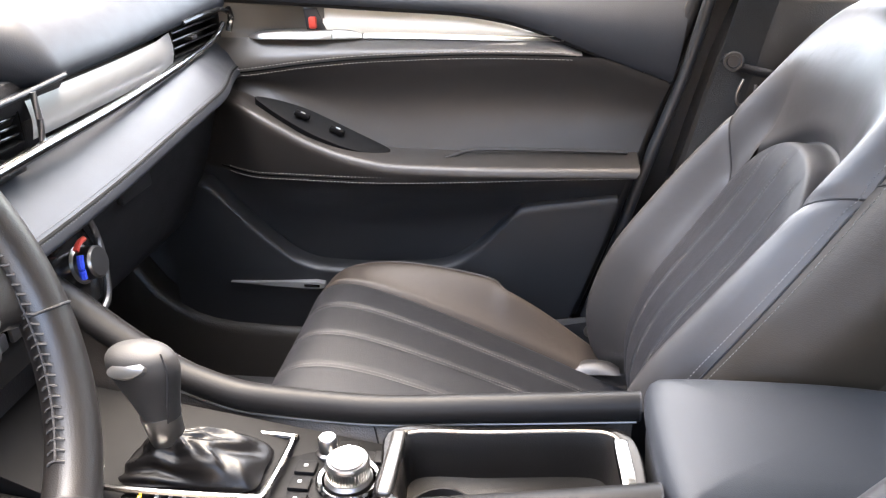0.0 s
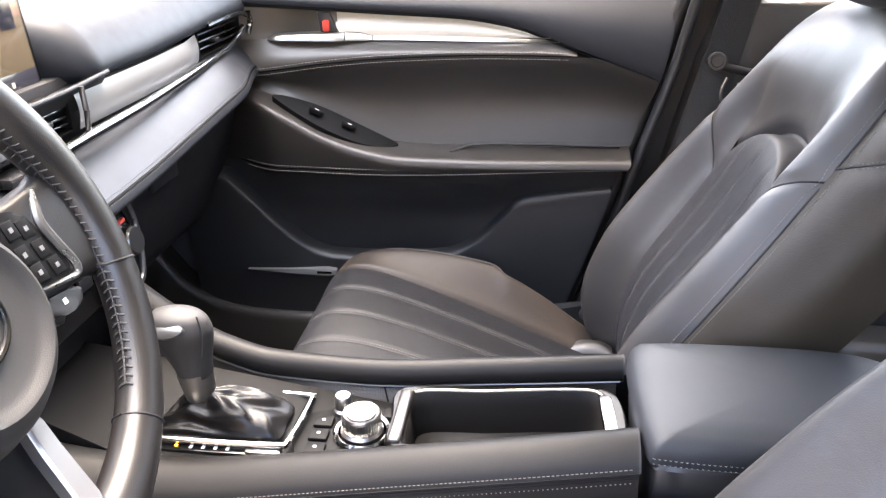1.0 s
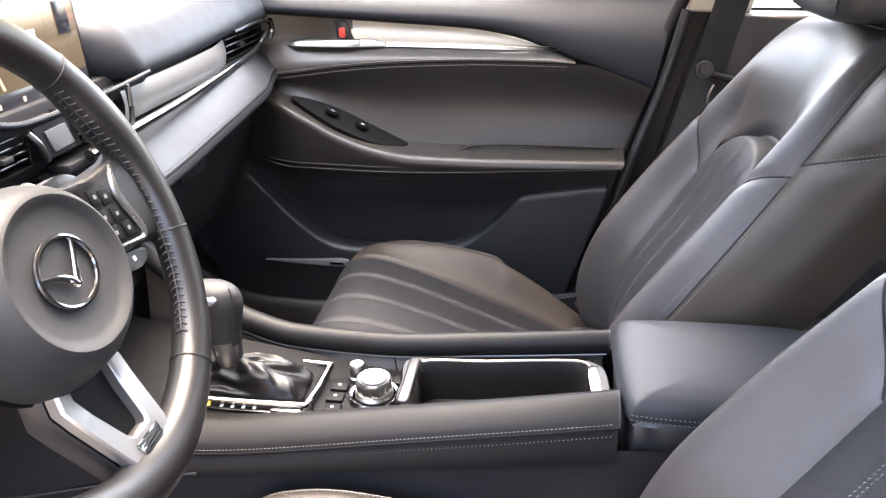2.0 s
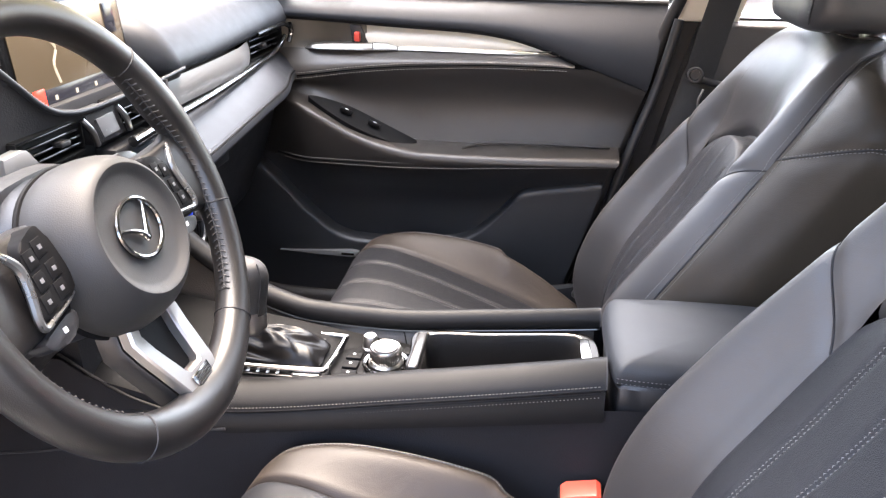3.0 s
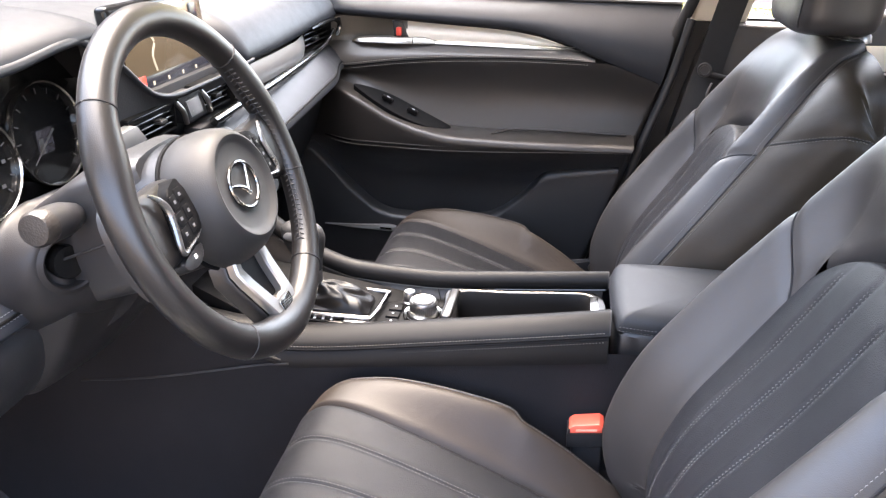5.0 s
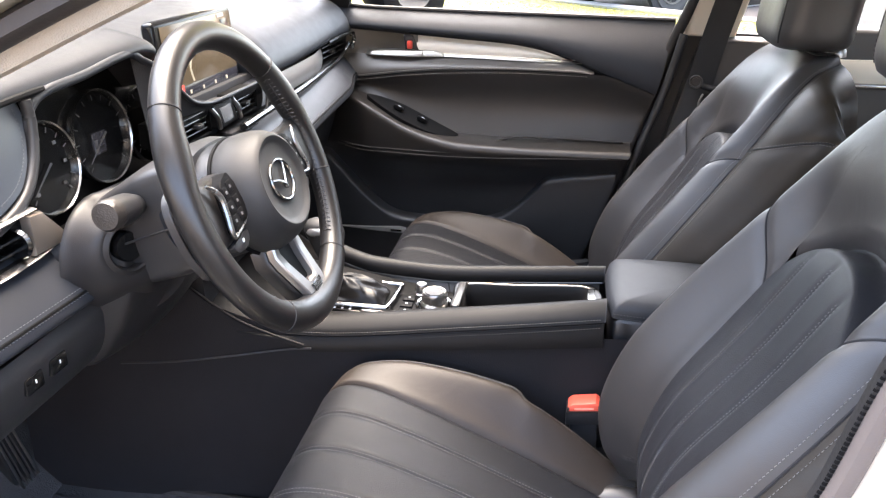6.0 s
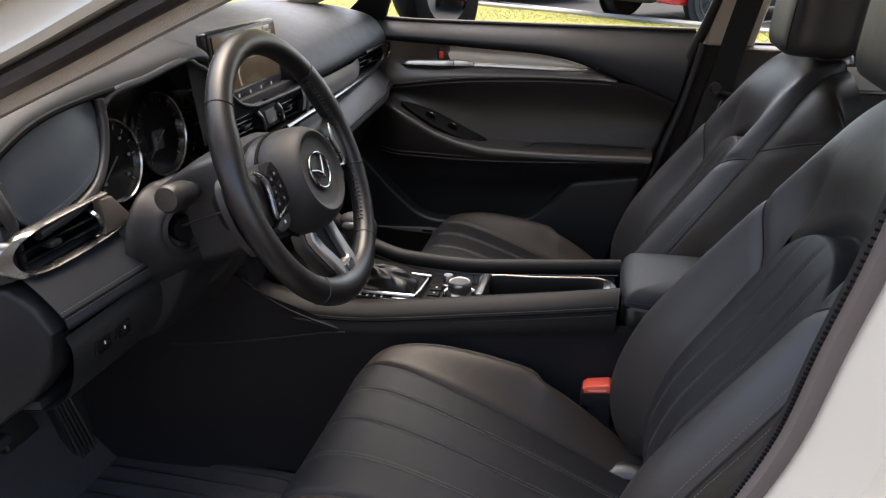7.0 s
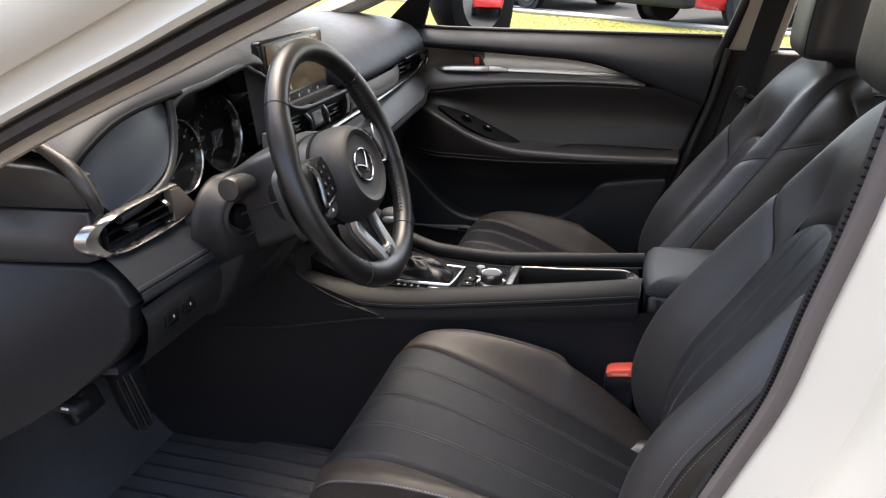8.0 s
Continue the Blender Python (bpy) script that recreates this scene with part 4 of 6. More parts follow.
        deep = table([(0.0, 0.050), (0.2, 0.060), (0.45, 0.056), (0.62, 0.042), (0.72, 0.030), (0.84, 0.012), (0.96, 0.0)], u)
        h = -deep * (1 - ramp)
        h -= roll_z(u) * max(0, (q - 0.55) / 0.45) ** 2.0
        if u > TOP:
            h += 0.006 * math.sin(3.14 * min(1, (u - TOP) / 0.35)) * (1 - (x / w) ** 2)
        return h

    def bpoint(u, v, extra=0.0):
        p, n = bat(u)
        q = p + n * (sink(u, v) + extra)
        return Vector((q.x, Y0 + v, q.z))

    def top_u(s):
        return TOP - 0.080 * abs(s) ** 2.3

    bfl = (-0.48, 0.0, 0.48)

    def binsert(k, s):
        u = lerp(0.06, top_u(s), k)
        e = 0.006 * (1 - abs(s) ** 6) * smooth((1 - k) * 10)
        for f in bfl:
            e -= 0.0042 * math.exp(-((s - f) / 0.030) ** 2) * smooth((0.97 - k) * 12)
        e -= 0.008 * max(math.exp(-((abs(s) - 1) / 0.035) ** 2), math.exp(-((k - 1) / 0.012) ** 2))
        e += 0.005 * smooth((k - 0.70) / 0.22) * (1 - abs(s) ** 6)
        e = lerp(e, -0.014 - 0.012 * (1 - abs(s) ** 4), smooth((k - 0.955) / 0.045))
        return bpoint(u, s * bs(u), e)
    back = part("backrest_insert", grid(binsert, steps(0, 0.94, 64) + steps(0.95, 1, 10), steps(-1, 1, 60)), PERFORATED, seat, "fluted perforated leather backrest panel")
    for f in bfl:
        for off in (-0.022, 0.022):
            part("stitching", stitches([binsert(k, f + off) + Vector((-0.0006, 0, 0.0004)) for k in steps(0.05, 0.93, 90)], (-0.8, 0, 0.6)), STITCH, back)

    def shoulder(k, s):
        u = lerp(top_u(s), 1.0, k)
        return bpoint(u, s * bs(u), -0.014 * math.exp(-(k / 0.02) ** 2) - 0.014 * math.exp(-(k / 0.16) ** 2) * (1 - abs(s) ** 4))
    part("backrest_top", grid(shoulder, [0, 0.01, 0.02, 0.04] + steps(0.07, 1, 24), steps(-1, 1, 40)), LEATHER, seat, "smooth leather upper backrest")
    # stitched collar under the headrest posts
    def collar(a, b):
        return bpoint(a, b, 0.0012)
    rim_c = [collar(1.0 - 0.012, -0.098), collar(0.945, -0.088), collar(0.925, -0.070), collar(0.922, 0.0), collar(0.925, 0.070), collar(0.945, 0.088), collar(1.0 - 0.012, 0.098)]
    part("seam", tube(curve(rim_c, 6), 0.0016, 6), LEATHER, seat)
    part("stitching", stitches([p + Vector((-0.002, 0, -0.003)) for p in curve(rim_c, 6)], (-0.6, 0, 0.8)), STITCH, seat)

    def bbol(u, k, side):
        v = lerp(bs(u), bw(u), k)
        e = -0.007 * math.exp(-(k / 0.05) ** 2) * smooth((TOP - 0.06 - u) / 0.06)
        # cross seam from the shoulder down to the panel
        us_ = 0.512 + 0.120 * k ** 0.9
        e -= 0.004 * math.exp(-((u - us_) / 0.010) ** 2) * smooth(k / 0.1)
        return bpoint(u, side * v, e)
    flare = lambda u: table([(0.0, 0.030), (0.3, 0.034), (0.6, 0.070), (0.75, 0.096), (0.90, 0.112), (1.0, 0.118)], u)
    deep_f = lambda u: table([(0.0, 0.085), (0.5, 0.120), (0.8, 0.120), (1.0, 0.085)], u)
    for side in (1, -1):
        part("backrest_bolster", grid(lambda u, k: bbol(u, k, side), steps(0.0, 1, 150), steps(0, 1, 26)), LEATHER, seat, "smooth leather backrest bolster")
        part("seam", tube([bbol(0.512 + 0.120 * k ** 0.9, k, side) for k in steps(0.04, 0.99, 30)], 0.0014, 6), DARK_PLASTIC, seat)

        def flank(u, k, side=side):
            p, n = bat(u)
            h = sink(u, bw(u)) - deep_f(u) * k ** lerp(1.2, 1.9, smooth((u - 0.5) / 0.4))
            dent = 0.004 * math.exp(-((u - 0.648 - 0.13 * k - 0.05 * k * k) / 0.012) ** 2)
            top = -0.020 * smooth((u - 0.86) / 0.14) * k * k
            q = p + n * (h + top)
            return Vector((q.x, Y0 + side * (bw(u) + flare(u) * math.sin(1.57 * min(1, k * 1.25)) ** 0.85 - dent * smooth(k / 0.1)), q.z))
        part("backrest_flank", grid(flank, steps(0, 1, 90), steps(0, 1, 16)), FLANK, seat, "plain leather-look side of the backrest")
        part("stitching", stitches([bbol(u, 0.955, side) + Vector((-0.001, side * 0.001, 0.001)) for u in steps(0.06, 0.97, 110)], (-0.7, side * 0.5, 0.5)), STITCH, seat)
        part("stitching", stitches([flank(u, 0.05) + Vector((0, side * 0.001, 0.0005)) for u in steps(0.06, 0.97, 110)], (-0.3, side, 0.2)), STITCH, seat)
        seam_u = lambda k: 0.648 + 0.13 * k + 0.05 * k * k
        for dz in (-0.004, 0.004):
            part("stitching", stitches([flank(seam_u(k) + dz, k) + Vector((0, side * 0.0008, 0)) for k in steps(0.04, 0.95, 20)], (-0.2, side, 0.2)), STITCH, seat)
        part("seam", tube([flank(seam_u(k), k) for k in steps(0, 1, 16)], 0.0016, 6), DARK_PLASTIC, seat)
        part("seam", tube([bbol(u, 1.0, side) for u in steps(0.02, 0.99, 60)], 0.0016, 6), DARK_PLASTIC, seat)

    def rear(u, s):
        p, n = bat(u)
        w = bw(u) + flare(u)
        q = p + n * (sink(u, bw(u)) - deep_f(u) - 0.020 * smooth((u - 0.86) / 0.14) - 0.030 * (1 - s * s))
        return Vector((q.x, Y0 + s * w, q.z))
    part("backrest_rear", grid(rear, steps(0, 1, 30), steps(-1, 1, 14)), PLASTIC, seat, "black backrest shell")

    def cap_edge(s):
        """Front and rear of the top edge at s across the whole width."""
        w0, w1 = bw(1.0), bw(1.0) + flare(1.0)
        y = s * w1
        if abs(y) <= w0:
            return bpoint(1.0, y), rear(1.0, s)
        k = (abs(y) - w0) / flare(1.0)
        kk = math.asin(min(1.0, k) ** (1 / 0.85)) / 1.57 / 1.25
        p, n = bat(1.0)
        q = p + n * (sink(1.0, w0) - deep_f(1.0) * kk ** 1.9 - 0.020 * kk * kk)
        return Vector((q.x, Y0 + y, q.z)), rear(1.0, s)

    def cap(k, s):
        a, b = cap_edge(s)
        return a.lerp(b, k) + Vector((0, 0, 0.016 * math.sin(3.14 * k) * (1 - s ** 4)))
    part("backrest_cap", grid(cap, steps(0, 1, 8), steps(-1, 1, 40)), LEATHER, seat)
    # headrest
    hx = 0.337 + lean[0] + nod
    head = []

    def square(c, p):
        return math.copysign(abs(c) ** p, c)

    def hpoint(k, a, grow=1.0):
        rr = (0.80 + 0.20 * (1 - max(0.0, 1 - k / 0.16) ** 2.2) ** 0.5) * (1 - 0.35 * max(0.0, (k - 0.78) / 0.22) ** 2.2) * grow
        cx = hx + 0.03 * (k - 0.2) - 0.006 * math.sin(3.14 * k)
        return Vector((cx + 0.070 * rr * square(math.cos(a), 0.62), Y0 + 0.130 * rr * square(math.sin(a), 0.42), lerp(0.968, 1.190, k) + 0.012 * (1 - rr / grow) + lean[1]))
    hr = part("headrest", loft([[hpoint(k, a) for a in steps(0, 6.28318, 48)[:-1]] for k in steps(0, 1, 30)]), LEATHER, seat, "black leather headrest")
    for sy in (-1, 1):
        part("seam", tube([hpoint(k, 3.14159 + sy * 0.62) for k in steps(0.06, 0.94, 30)], 0.0016, 6), DARK_PLASTIC, hr)
        part("stitching", stitches([hpoint(k, 3.14159 + sy * 0.55, 1.003) for k in steps(0.08, 0.92, 30)], (-1, 0, 0)), STITCH, hr)
    for sy in (-0.055, 0.055):
        part("headrest_post", turn([(0.0055, 0), (0.0055, 0.09)], (0.386 + lean[0] + nod, Y0 + sy, 0.945 + lean[1]), (-0.15, 0, 1), 12), CHROME, seat, "chrome headrest post")
        part("post_sleeve", turn([(0.016, 0), (0.016, 0.010), (0.012, 0.016), (0.006, 0.017)], (0.386 + lean[0] + nod, Y0 + sy, 0.955 + lean[1]), (-0.1, 0, 1), 16), SATIN, seat)
    # folds and hinge caps at the back of the cushion
    for side in (1, -1):
        part("hinge_cover", box((cx0 + 0.004, Y0 + side * 0.212, 0.384 + cz0), (0.026, 0.020, 0.026), 0.006, rot=(0, 30, 0), seg=3), SATIN, seat, "satin hinge cap")
        fold = [[Vector((cx0 + lerp(-0.045, 0.045, u) , Y0 + side * (0.128 + 0.040 * v - 0.012 * u), 0.346 + cz0 + 0.014 * math.sin(3.14 * u) ** 0.7 * math.sin(3.14 * v) ** 0.6 + 0.012 * u)) for v in steps(0, 1, 10)] for u in steps(0, 1, 12)]
        part("leather_fold", loft(fold, cap=False, closed=False), LEATHER, seat, "creased leather fold behind the cushion")
    return seat


def build_buckle(at, label):
    b = thing("seat_belt_buckle", at, label, "buckle", "belt buckles")
    x, y, z = at
    part("stalk", box((x + 0.003, y, z - 0.085), (0.046, 0.020, 0.15), 0.006), DARK_PLASTIC, b)
    shell = [(x - 0.027, z - 0.034), (x + 0.025, z - 0.027), (x + 0.027, z + 0.004), (x + 0.022, z + 0.008), (x - 0.022, z - 0.001), (x - 0.028, z - 0.008)]
    hd = part("head", slab([(p, y + 0.016, q) for p, q in shell], (0, 0, 0), (0, -0.032, 0), 0.003), PLASTIC, b, "black buckle shell")
    key = [(x - 0.025, z - 0.008), (x + 0.025, z - 0.001), (x + 0.024, z + 0.011), (x + 0.018, z + 0.015), (x - 0.018, z + 0.008), (x - 0.025, z + 0.002)]
    part("press_button", slab([(p, y + 0.011, q) for p, q in key], (0, 0, 0), (0, -0.0285, 0), 0.003), RED_KEY, hd, "red press button")
    part("button_edge", slab([(p * 1.0 + (p - x) * 0.06, y + 0.0128, q - 0.0018) for p, q in key], (0, 0, -0.002), (0, -0.0300, 0), 0.002), SMOKED, hd, "dark satin edge round the button")
    part("press_bar", slab([(x - 0.015, y - 0.0178, z - 0.0012), (x + 0.015, y - 0.0178, z + 0.0030), (x + 0.015, y - 0.0178, z + 0.0062), (x - 0.015, y - 0.0178, z + 0.0020)], (0, 0, 0), (0, -0.0006, 0), 0), PALE_RED, hd, "pale worn print bar")


def build_belt():
    b = thing("seat_belt", (0.21, 0.70, 0.70), "black seat belt hanging on the far middle pillar", "seat belt")

    def strap(pts, w=0.029):
        c = curve(pts, 8)
        rings = []
        for p in c:
            s = Vector((0.97, -0.22, 0.0)).normalized()
            n = Vector((0.22, 0.97, 0))
            rings.append([p + s * a + n * e for a, e in ((-w, -0.0008), (w, -0.0008), (w, 0.0008), (-w, 0.0008))])
        return loft(rings)
    part("webbing", strap([(0.275, 0.66, 1.16), (0.245, 0.675, 1.02), (0.222, 0.69, 0.90), (0.206, 0.70, 0.80), (0.180, 0.695, 0.68), (0.15, 0.685, 0.52), (0.13, 0.68, 0.35)]), WEBBING, b)
    part("guide", tube(curve([(0.184, 0.690, 0.836), (0.202, 0.684, 0.826), (0.232, 0.680, 0.818), (0.262, 0.678, 0.812)], 5), 0.0075, 10), DARK_PLASTIC, b, "black belt stop")
    part("ring_guide", turn([(0.0095, 0.0), (0.0145, 0.0), (0.0160, 0.004), (0.0145, 0.008), (0.0105, 0.008), (0.0095, 0.004)], (0.200, 0.680, 0.833), (-0.3, -1, 0), 22), PLASTIC, b, "black ring that holds the belt tongue")
    part("tongue", tube(curve([(0.217, 0.672, 0.806), (0.210, 0.671, 0.785), (0.2125, 0.671, 0.767), (0.224, 0.671, 0.765), (0.236, 0.671, 0.771), (0.237, 0.672, 0.797)], 4), 0.0026, 8, up=(0, 1, 0)), SATIN, b, "chrome belt tongue")
    part("upper_anchor", box((0.275, 0.655, 1.16), (0.045, 0.03, 0.05), 0.012, seg=3), BEIGE, b, "beige upper belt anchor")


# ---- dashboard ----
def build_vent(dash, y0, y1, z0, z1, x, n, tab):
    v = part("air_vent", join(box((x - 0.050, (y0 + y1) / 2, (z0 + z1) / 2), (0.02, y1 - y0, z1 - z0), 0.003),
             box((x - 0.026, (y0 + y1) / 2, z1), (0.044, y1 - y0, 0.003), 0.001), box((x - 0.026, (y0 + y1) / 2, z0), (0.044, y1 - y0, 0.003), 0.001),
             box((x - 0.026, y0, (z0 + z1) / 2), (0.044, 0.003, z1 - z0), 0.001), box((x - 0.026, y1, (z0 + z1) / 2), (0.044, 0.003, z1 - z0), 0.001)), SWITCH_BLACK, dash, "black air vent")
    for i in range(n):
        z = lerp(z0, z1, (i + 0.7) / (n + 0.4))
        part("slat", box((x - 0.020, (y0 + y1) / 2, z), (0.030, (y1 - y0) - 0.006, 0.0030), 0.0010, rot=(0, -14, 0)), PIANO, v)
    part("tab", box((x - 0.004, tab, (z0 + z1) / 2), (0.014, 0.018, 0.007), 0.002), PLASTIC, v, "small black vent tab")
    return v


def build_dashboard():
    dash = thing("dashboard", (-0.80, 0.0, 0.45), "black soft-touch dashboard with satin silver trim and stitched leather pads", "dashboard")

    def rim_z(y):
        return table([(-0.665, 0.930), (-0.637, 0.949), (-0.553, 0.980), (-0.46, 0.991), (-0.35, 0.995), (-0.19, 1.003), (-0.13, 0.990)], y)

    def prof(y):
        ze = rim_z(y)
        drv = [(-1.24, 0.975), (-1.02, 1.015), (-0.87, ze + 0.030), (-0.76, ze + 0.028), (-0.70, ze + 0.017), (-0.676, ze + 0.003), (-0.682, ze - 0.010), (-0.74, ze - 0.014)]
        mid = [(-1.24, 0.975), (-1.02, 1.012), (-0.92, 1.008), (-0.84, 0.998), (-0.79, 0.985), (-0.765, 0.965), (-0.765, 0.935), (-0.79, 0.88)]
        pas = [(-1.24, 0.975), (-1.02, 1.010), (-0.85, 1.005), (-0.75, 0.992), (-0.688, 0.962), (-0.655, 0.925), (-0.650, 0.896), (-0.685, 0.886)]
        a, b = smooth((y + 0.15) / 0.06), smooth((y - 0.13) / 0.09)
        lift = 0.012 * smooth((y - 0.3) / 0.4)
        out = []
        for d, m, p in zip(drv, mid, pas):
            q = Vector((d[0], y, d[1])).lerp(Vector((m[0], y, m[1])), a).lerp(Vector((p[0], y, p[1] + (lift if p[0] > -0.70 else 0))), b)
            out.append(q)
        return out
    ys = steps(-0.655, 0.735, 110)
    cols = [curve(prof(y), 6) for y in ys]
    bm = bmesh.new()
    vv = [[bm.verts.new(p) for p in c] for c in cols]
    for a, b in zip(vv, vv[1:]):
        for j in range(len(a) - 1):
            bm.faces.new((a[j], a[j + 1], b[j + 1], b[j]))
    part("upper_pad", bm, PAD, dash, "soft black upper dashboard pad")
    # outer face panel left of the instruments
    face = curve([(-0.672, -0.640, 0.936), (-0.672, -0.60, 0.960), (-0.672, -0.53, 0.979), (-0.672, -0.455, 0.986), (-0.670, -0.456, 0.955), (-0.666, -0.472, 0.922), (-0.660, -0.505, 0.896), (-0.656, -0.555, 0.880), (-0.654, -0.610, 0.870), (-0.656, -0.632, 0.892)], 5, True)
    face = [Vector((p.x + 0.012 - 0.16 * (p.z - 0.87) - 0.10 * max(0.0, -0.50 - p.y), p.y, p.z)) for p in face]
    part("face_panel", slab(face, (-0.02, 0, 0), (0.003, 0, 0), 0.003, 3), FACE_LIT, dash, "stitched leather face panel")
    part("stitching", stitches(curve([(-0.6735, -0.462, 0.978), (-0.6675, -0.463, 0.952), (-0.6585, -0.479, 0.925), (-0.6495, -0.510, 0.903), (-0.6475, -0.557, 0.888), (-0.6475, -0.605, 0.879)], 5), (1, 0, 0)), DASH_STITCH, dash)
    part("panel_post", tube(curve([(-0.668, -0.446, 0.985), (-0.666, -0.447, 0.955), (-0.660, -0.463, 0.918), (-0.652, -0.497, 0.888), (-0.646, -0.55, 0.872), (-0.644, -0.62, 0.866)], 6), 0.007, 10), PLASTIC, dash, "black moulding beside the instruments")
    part("panel_gap", tube(curve([(-0.678, -0.648, 0.934), (-0.673, -0.62, 0.955), (-0.671, -0.575, 0.974), (-0.670, -0.526, 0.984), (-0.669, -0.46, 0.989), (-0.671, -0.41, 0.990)], 6), 0.0042, 8), SWITCH_BLACK, dash, "dark gap above the face panel")
    # core behind everything
    core = join(box((-0.70, 0.295, 0.84), (0.03, 0.86, 0.12), 0.004), box((-0.70, -0.55, 0.84), (0.03, 0.19, 0.12), 0.004))
    part("core", core, DARK_PLASTIC, dash)
    # rolled outer end
    roll = curve([(-0.72, -0.655, 0.972), (-0.672, -0.658, 0.945), (-0.648, -0.660, 0.915), (-0.640, -0.655, 0.888)], 6)
    part("end_roll", tube(roll, [0.006 + 0.004 * math.sin(3.14 * i / 18) for i in range(19)], 12), DOOR_LEATHER, dash)
    cap = [(-0.660, 0.930), (-0.70, 0.942), (-0.95, 0.950), (-1.12, 0.94), (-1.12, 0.872), (-0.80, 0.886), (-0.648, 0.893)]
    part("end_cap", slab([(x, -0.655, z) for x, z in cap], (0, 0.02, 0), (0, -0.010, 0), 0.005, 3), PLASTIC, dash, "black plastic dashboard end cap")
    cap = [(-0.652, 0.889), (-0.80, 0.882), (-1.12, 0.868), (-1.12, 0.79), (-0.82, 0.806), (-0.668, 0.818), (-0.650, 0.825)]
    part("end_cap", slab([(x, -0.655, z) for x, z in cap], (0, 0.02, 0), (0, -0.007, 0), 0.004, 3), PLASTIC, dash)
    cap = [(-0.660, 0.814), (-0.82, 0.802), (-1.12, 0.786), (-1.12, 0.42), (-0.95, 0.47), (-0.815, 0.556), (-0.734, 0.613), (-0.655, 0.675), (-0.622, 0.715), (-0.618, 0.745), (-0.612, 0.765), (-0.63, 0.795)]
    part("end_cap", slab([(x, -0.655, z) for x, z in cap], (0, 0.02, 0), (0, -0.010, 0), 0.006, 3), CAP_BLACK, dash, "large plain black lower end cap")

    # stitched lower pads: one before each front place
    def lower_pad(y0, y1, zs, label):
        def fn(u, v):
            y = lerp(y0, y1, v)
            z = table(zs, y)
            pts = [(-0.672, z + 0.062), (-0.654, z + 0.056), (-0.630, z + 0.037), (-0.607, z + 0.013), (-0.598, z - 0.001), (-0.602, z - 0.013), (-0.640, z - 0.028), (-0.70, z - 0.035)]
            c = curve([(p[0], 0, p[1]) for p in pts], 6)
            q = c[min(len(c) - 1, round(u * (len(c) - 1)))]
            back = -0.03 * smooth((y - 0.55) / 0.17)
            return (q.x + back, y, q.z)
        p = part("lower_pad", grid(fn, steps(0, 1, 42), steps(0, 1, 30)), PAD_LEATHER, dash, label)
        for uo, k in ((0.455, 0), (0.525, 1)):
            part("stitching", stitches([Vector(fn(uo, v)) + Vector((0.0006, 0, 0.0004)) for v in steps(0.01, 0.99, 60)], (1, 0, 0.3 - 0.5 * k)), DASH_STITCH, p)
        part("seam", tube([Vector(fn(0.49, v)) for v in steps(0, 1, 40)], 0.0020, 6), SWITCH_BLACK, p)
    lower_pad(-0.02, 0.725, [(-0.05, 0.762), (0.06, 0.763), (0.2, 0.768), (0.36, 0.780), (0.64, 0.800), (0.72, 0.803)], "stitched leather pad before the passenger")
    lower_pad(-0.655, -0.455, [(-0.66, 0.778), (-0.49, 0.772)], "stitched leather pad beside the wheel")
    # silver trim, chrome strip
    def silver(u, v):
        y = lerp(0.150, 0.530, u)
        return (-0.648 + 0.004 * math.sin(3.14 * v) - 0.012 * smooth((y - 0.45) / 0.1), y, lerp(0.846, 0.891, v) + 0.006 * smooth((y - 0.3) / 0.3))
    part("silver_trim", grid(silver, steps(0, 1, 30), steps(0, 1, 8)), SILVER, dash, "satin silver trim panel")
    part("silver_trim", slab([(-0.652, -0.197, 0.853), (-0.652, -0.196, 0.8785), (-0.650, -0.166, 0.881), (-0.648, -0.160, 0.879), (-0.646, -0.143, 0.857), (-0.648, -0.160, 0.853)], (-0.012, 0, 0), (0.002, 0, 0), 0.0016, 2), SILVER, dash, "pale satin end piece beside the vent")
    strip = curve([(-0.634, 0.035, 0.836), (-0.632, 0.12, 0.840), (-0.634, 0.30, 0.843), (-0.642, 0.51, 0.850), (-0.650, 0.64, 0.856), (-0.655, 0.70, 0.864), (-0.652, 0.728, 0.880)], 8)
    part("chrome_strip", tube(strip, [0.0075 - 0.003 * i / 48 for i in range(49)], 10), CHROME, dash, "bright chrome strip")
    part("shadow_slot", box((-0.655, 0.06, 0.828), (0.03, 0.12, 0.012), 0.003), DARK_PLASTIC, dash)
    # vents
    build_vent(dash, 0.535, 0.722, 0.858, 0.898, -0.652, 3, 0.60)
    part("vent_trim", tube(curve([(-0.648, 0.560, 0.905), (-0.642, 0.62, 0.909), (-0.640, 0.69, 0.908), (-0.640, 0.722, 0.900)], 5), 0.004, 8), PIANO, dash)
    part("vent_trim", tube(curve([(-0.640, 0.728, 0.905), (-0.640, 0.736, 0.888), (-0.645, 0.730, 0.866)], 5), 0.0055, 8), CHROME, dash, "chrome vent end")
    build_vent(dash, -0.165, -0.040, 0.846, 0.886, -0.652, 4, -0.085)
    build_vent(dash, 0.050, 0.145, 0.846, 0.886, -0.650, 4, 0.092)
    part("vent_divider", tube([(-0.636, 0.150, 0.898), (-0.634, 0.149, 0.87), (-0.636, 0.148, 0.842)], 0.0036, 10), SATIN, dash)
    for y in (-0.043, 0.038):
        part("vent_divider", tube(curve([(-0.652, y, 0.884), (-0.645, y + 0.007, 0.869), (-0.648, y + 0.019, 0.848)], 5), 0.0040, 10), SATIN, dash)
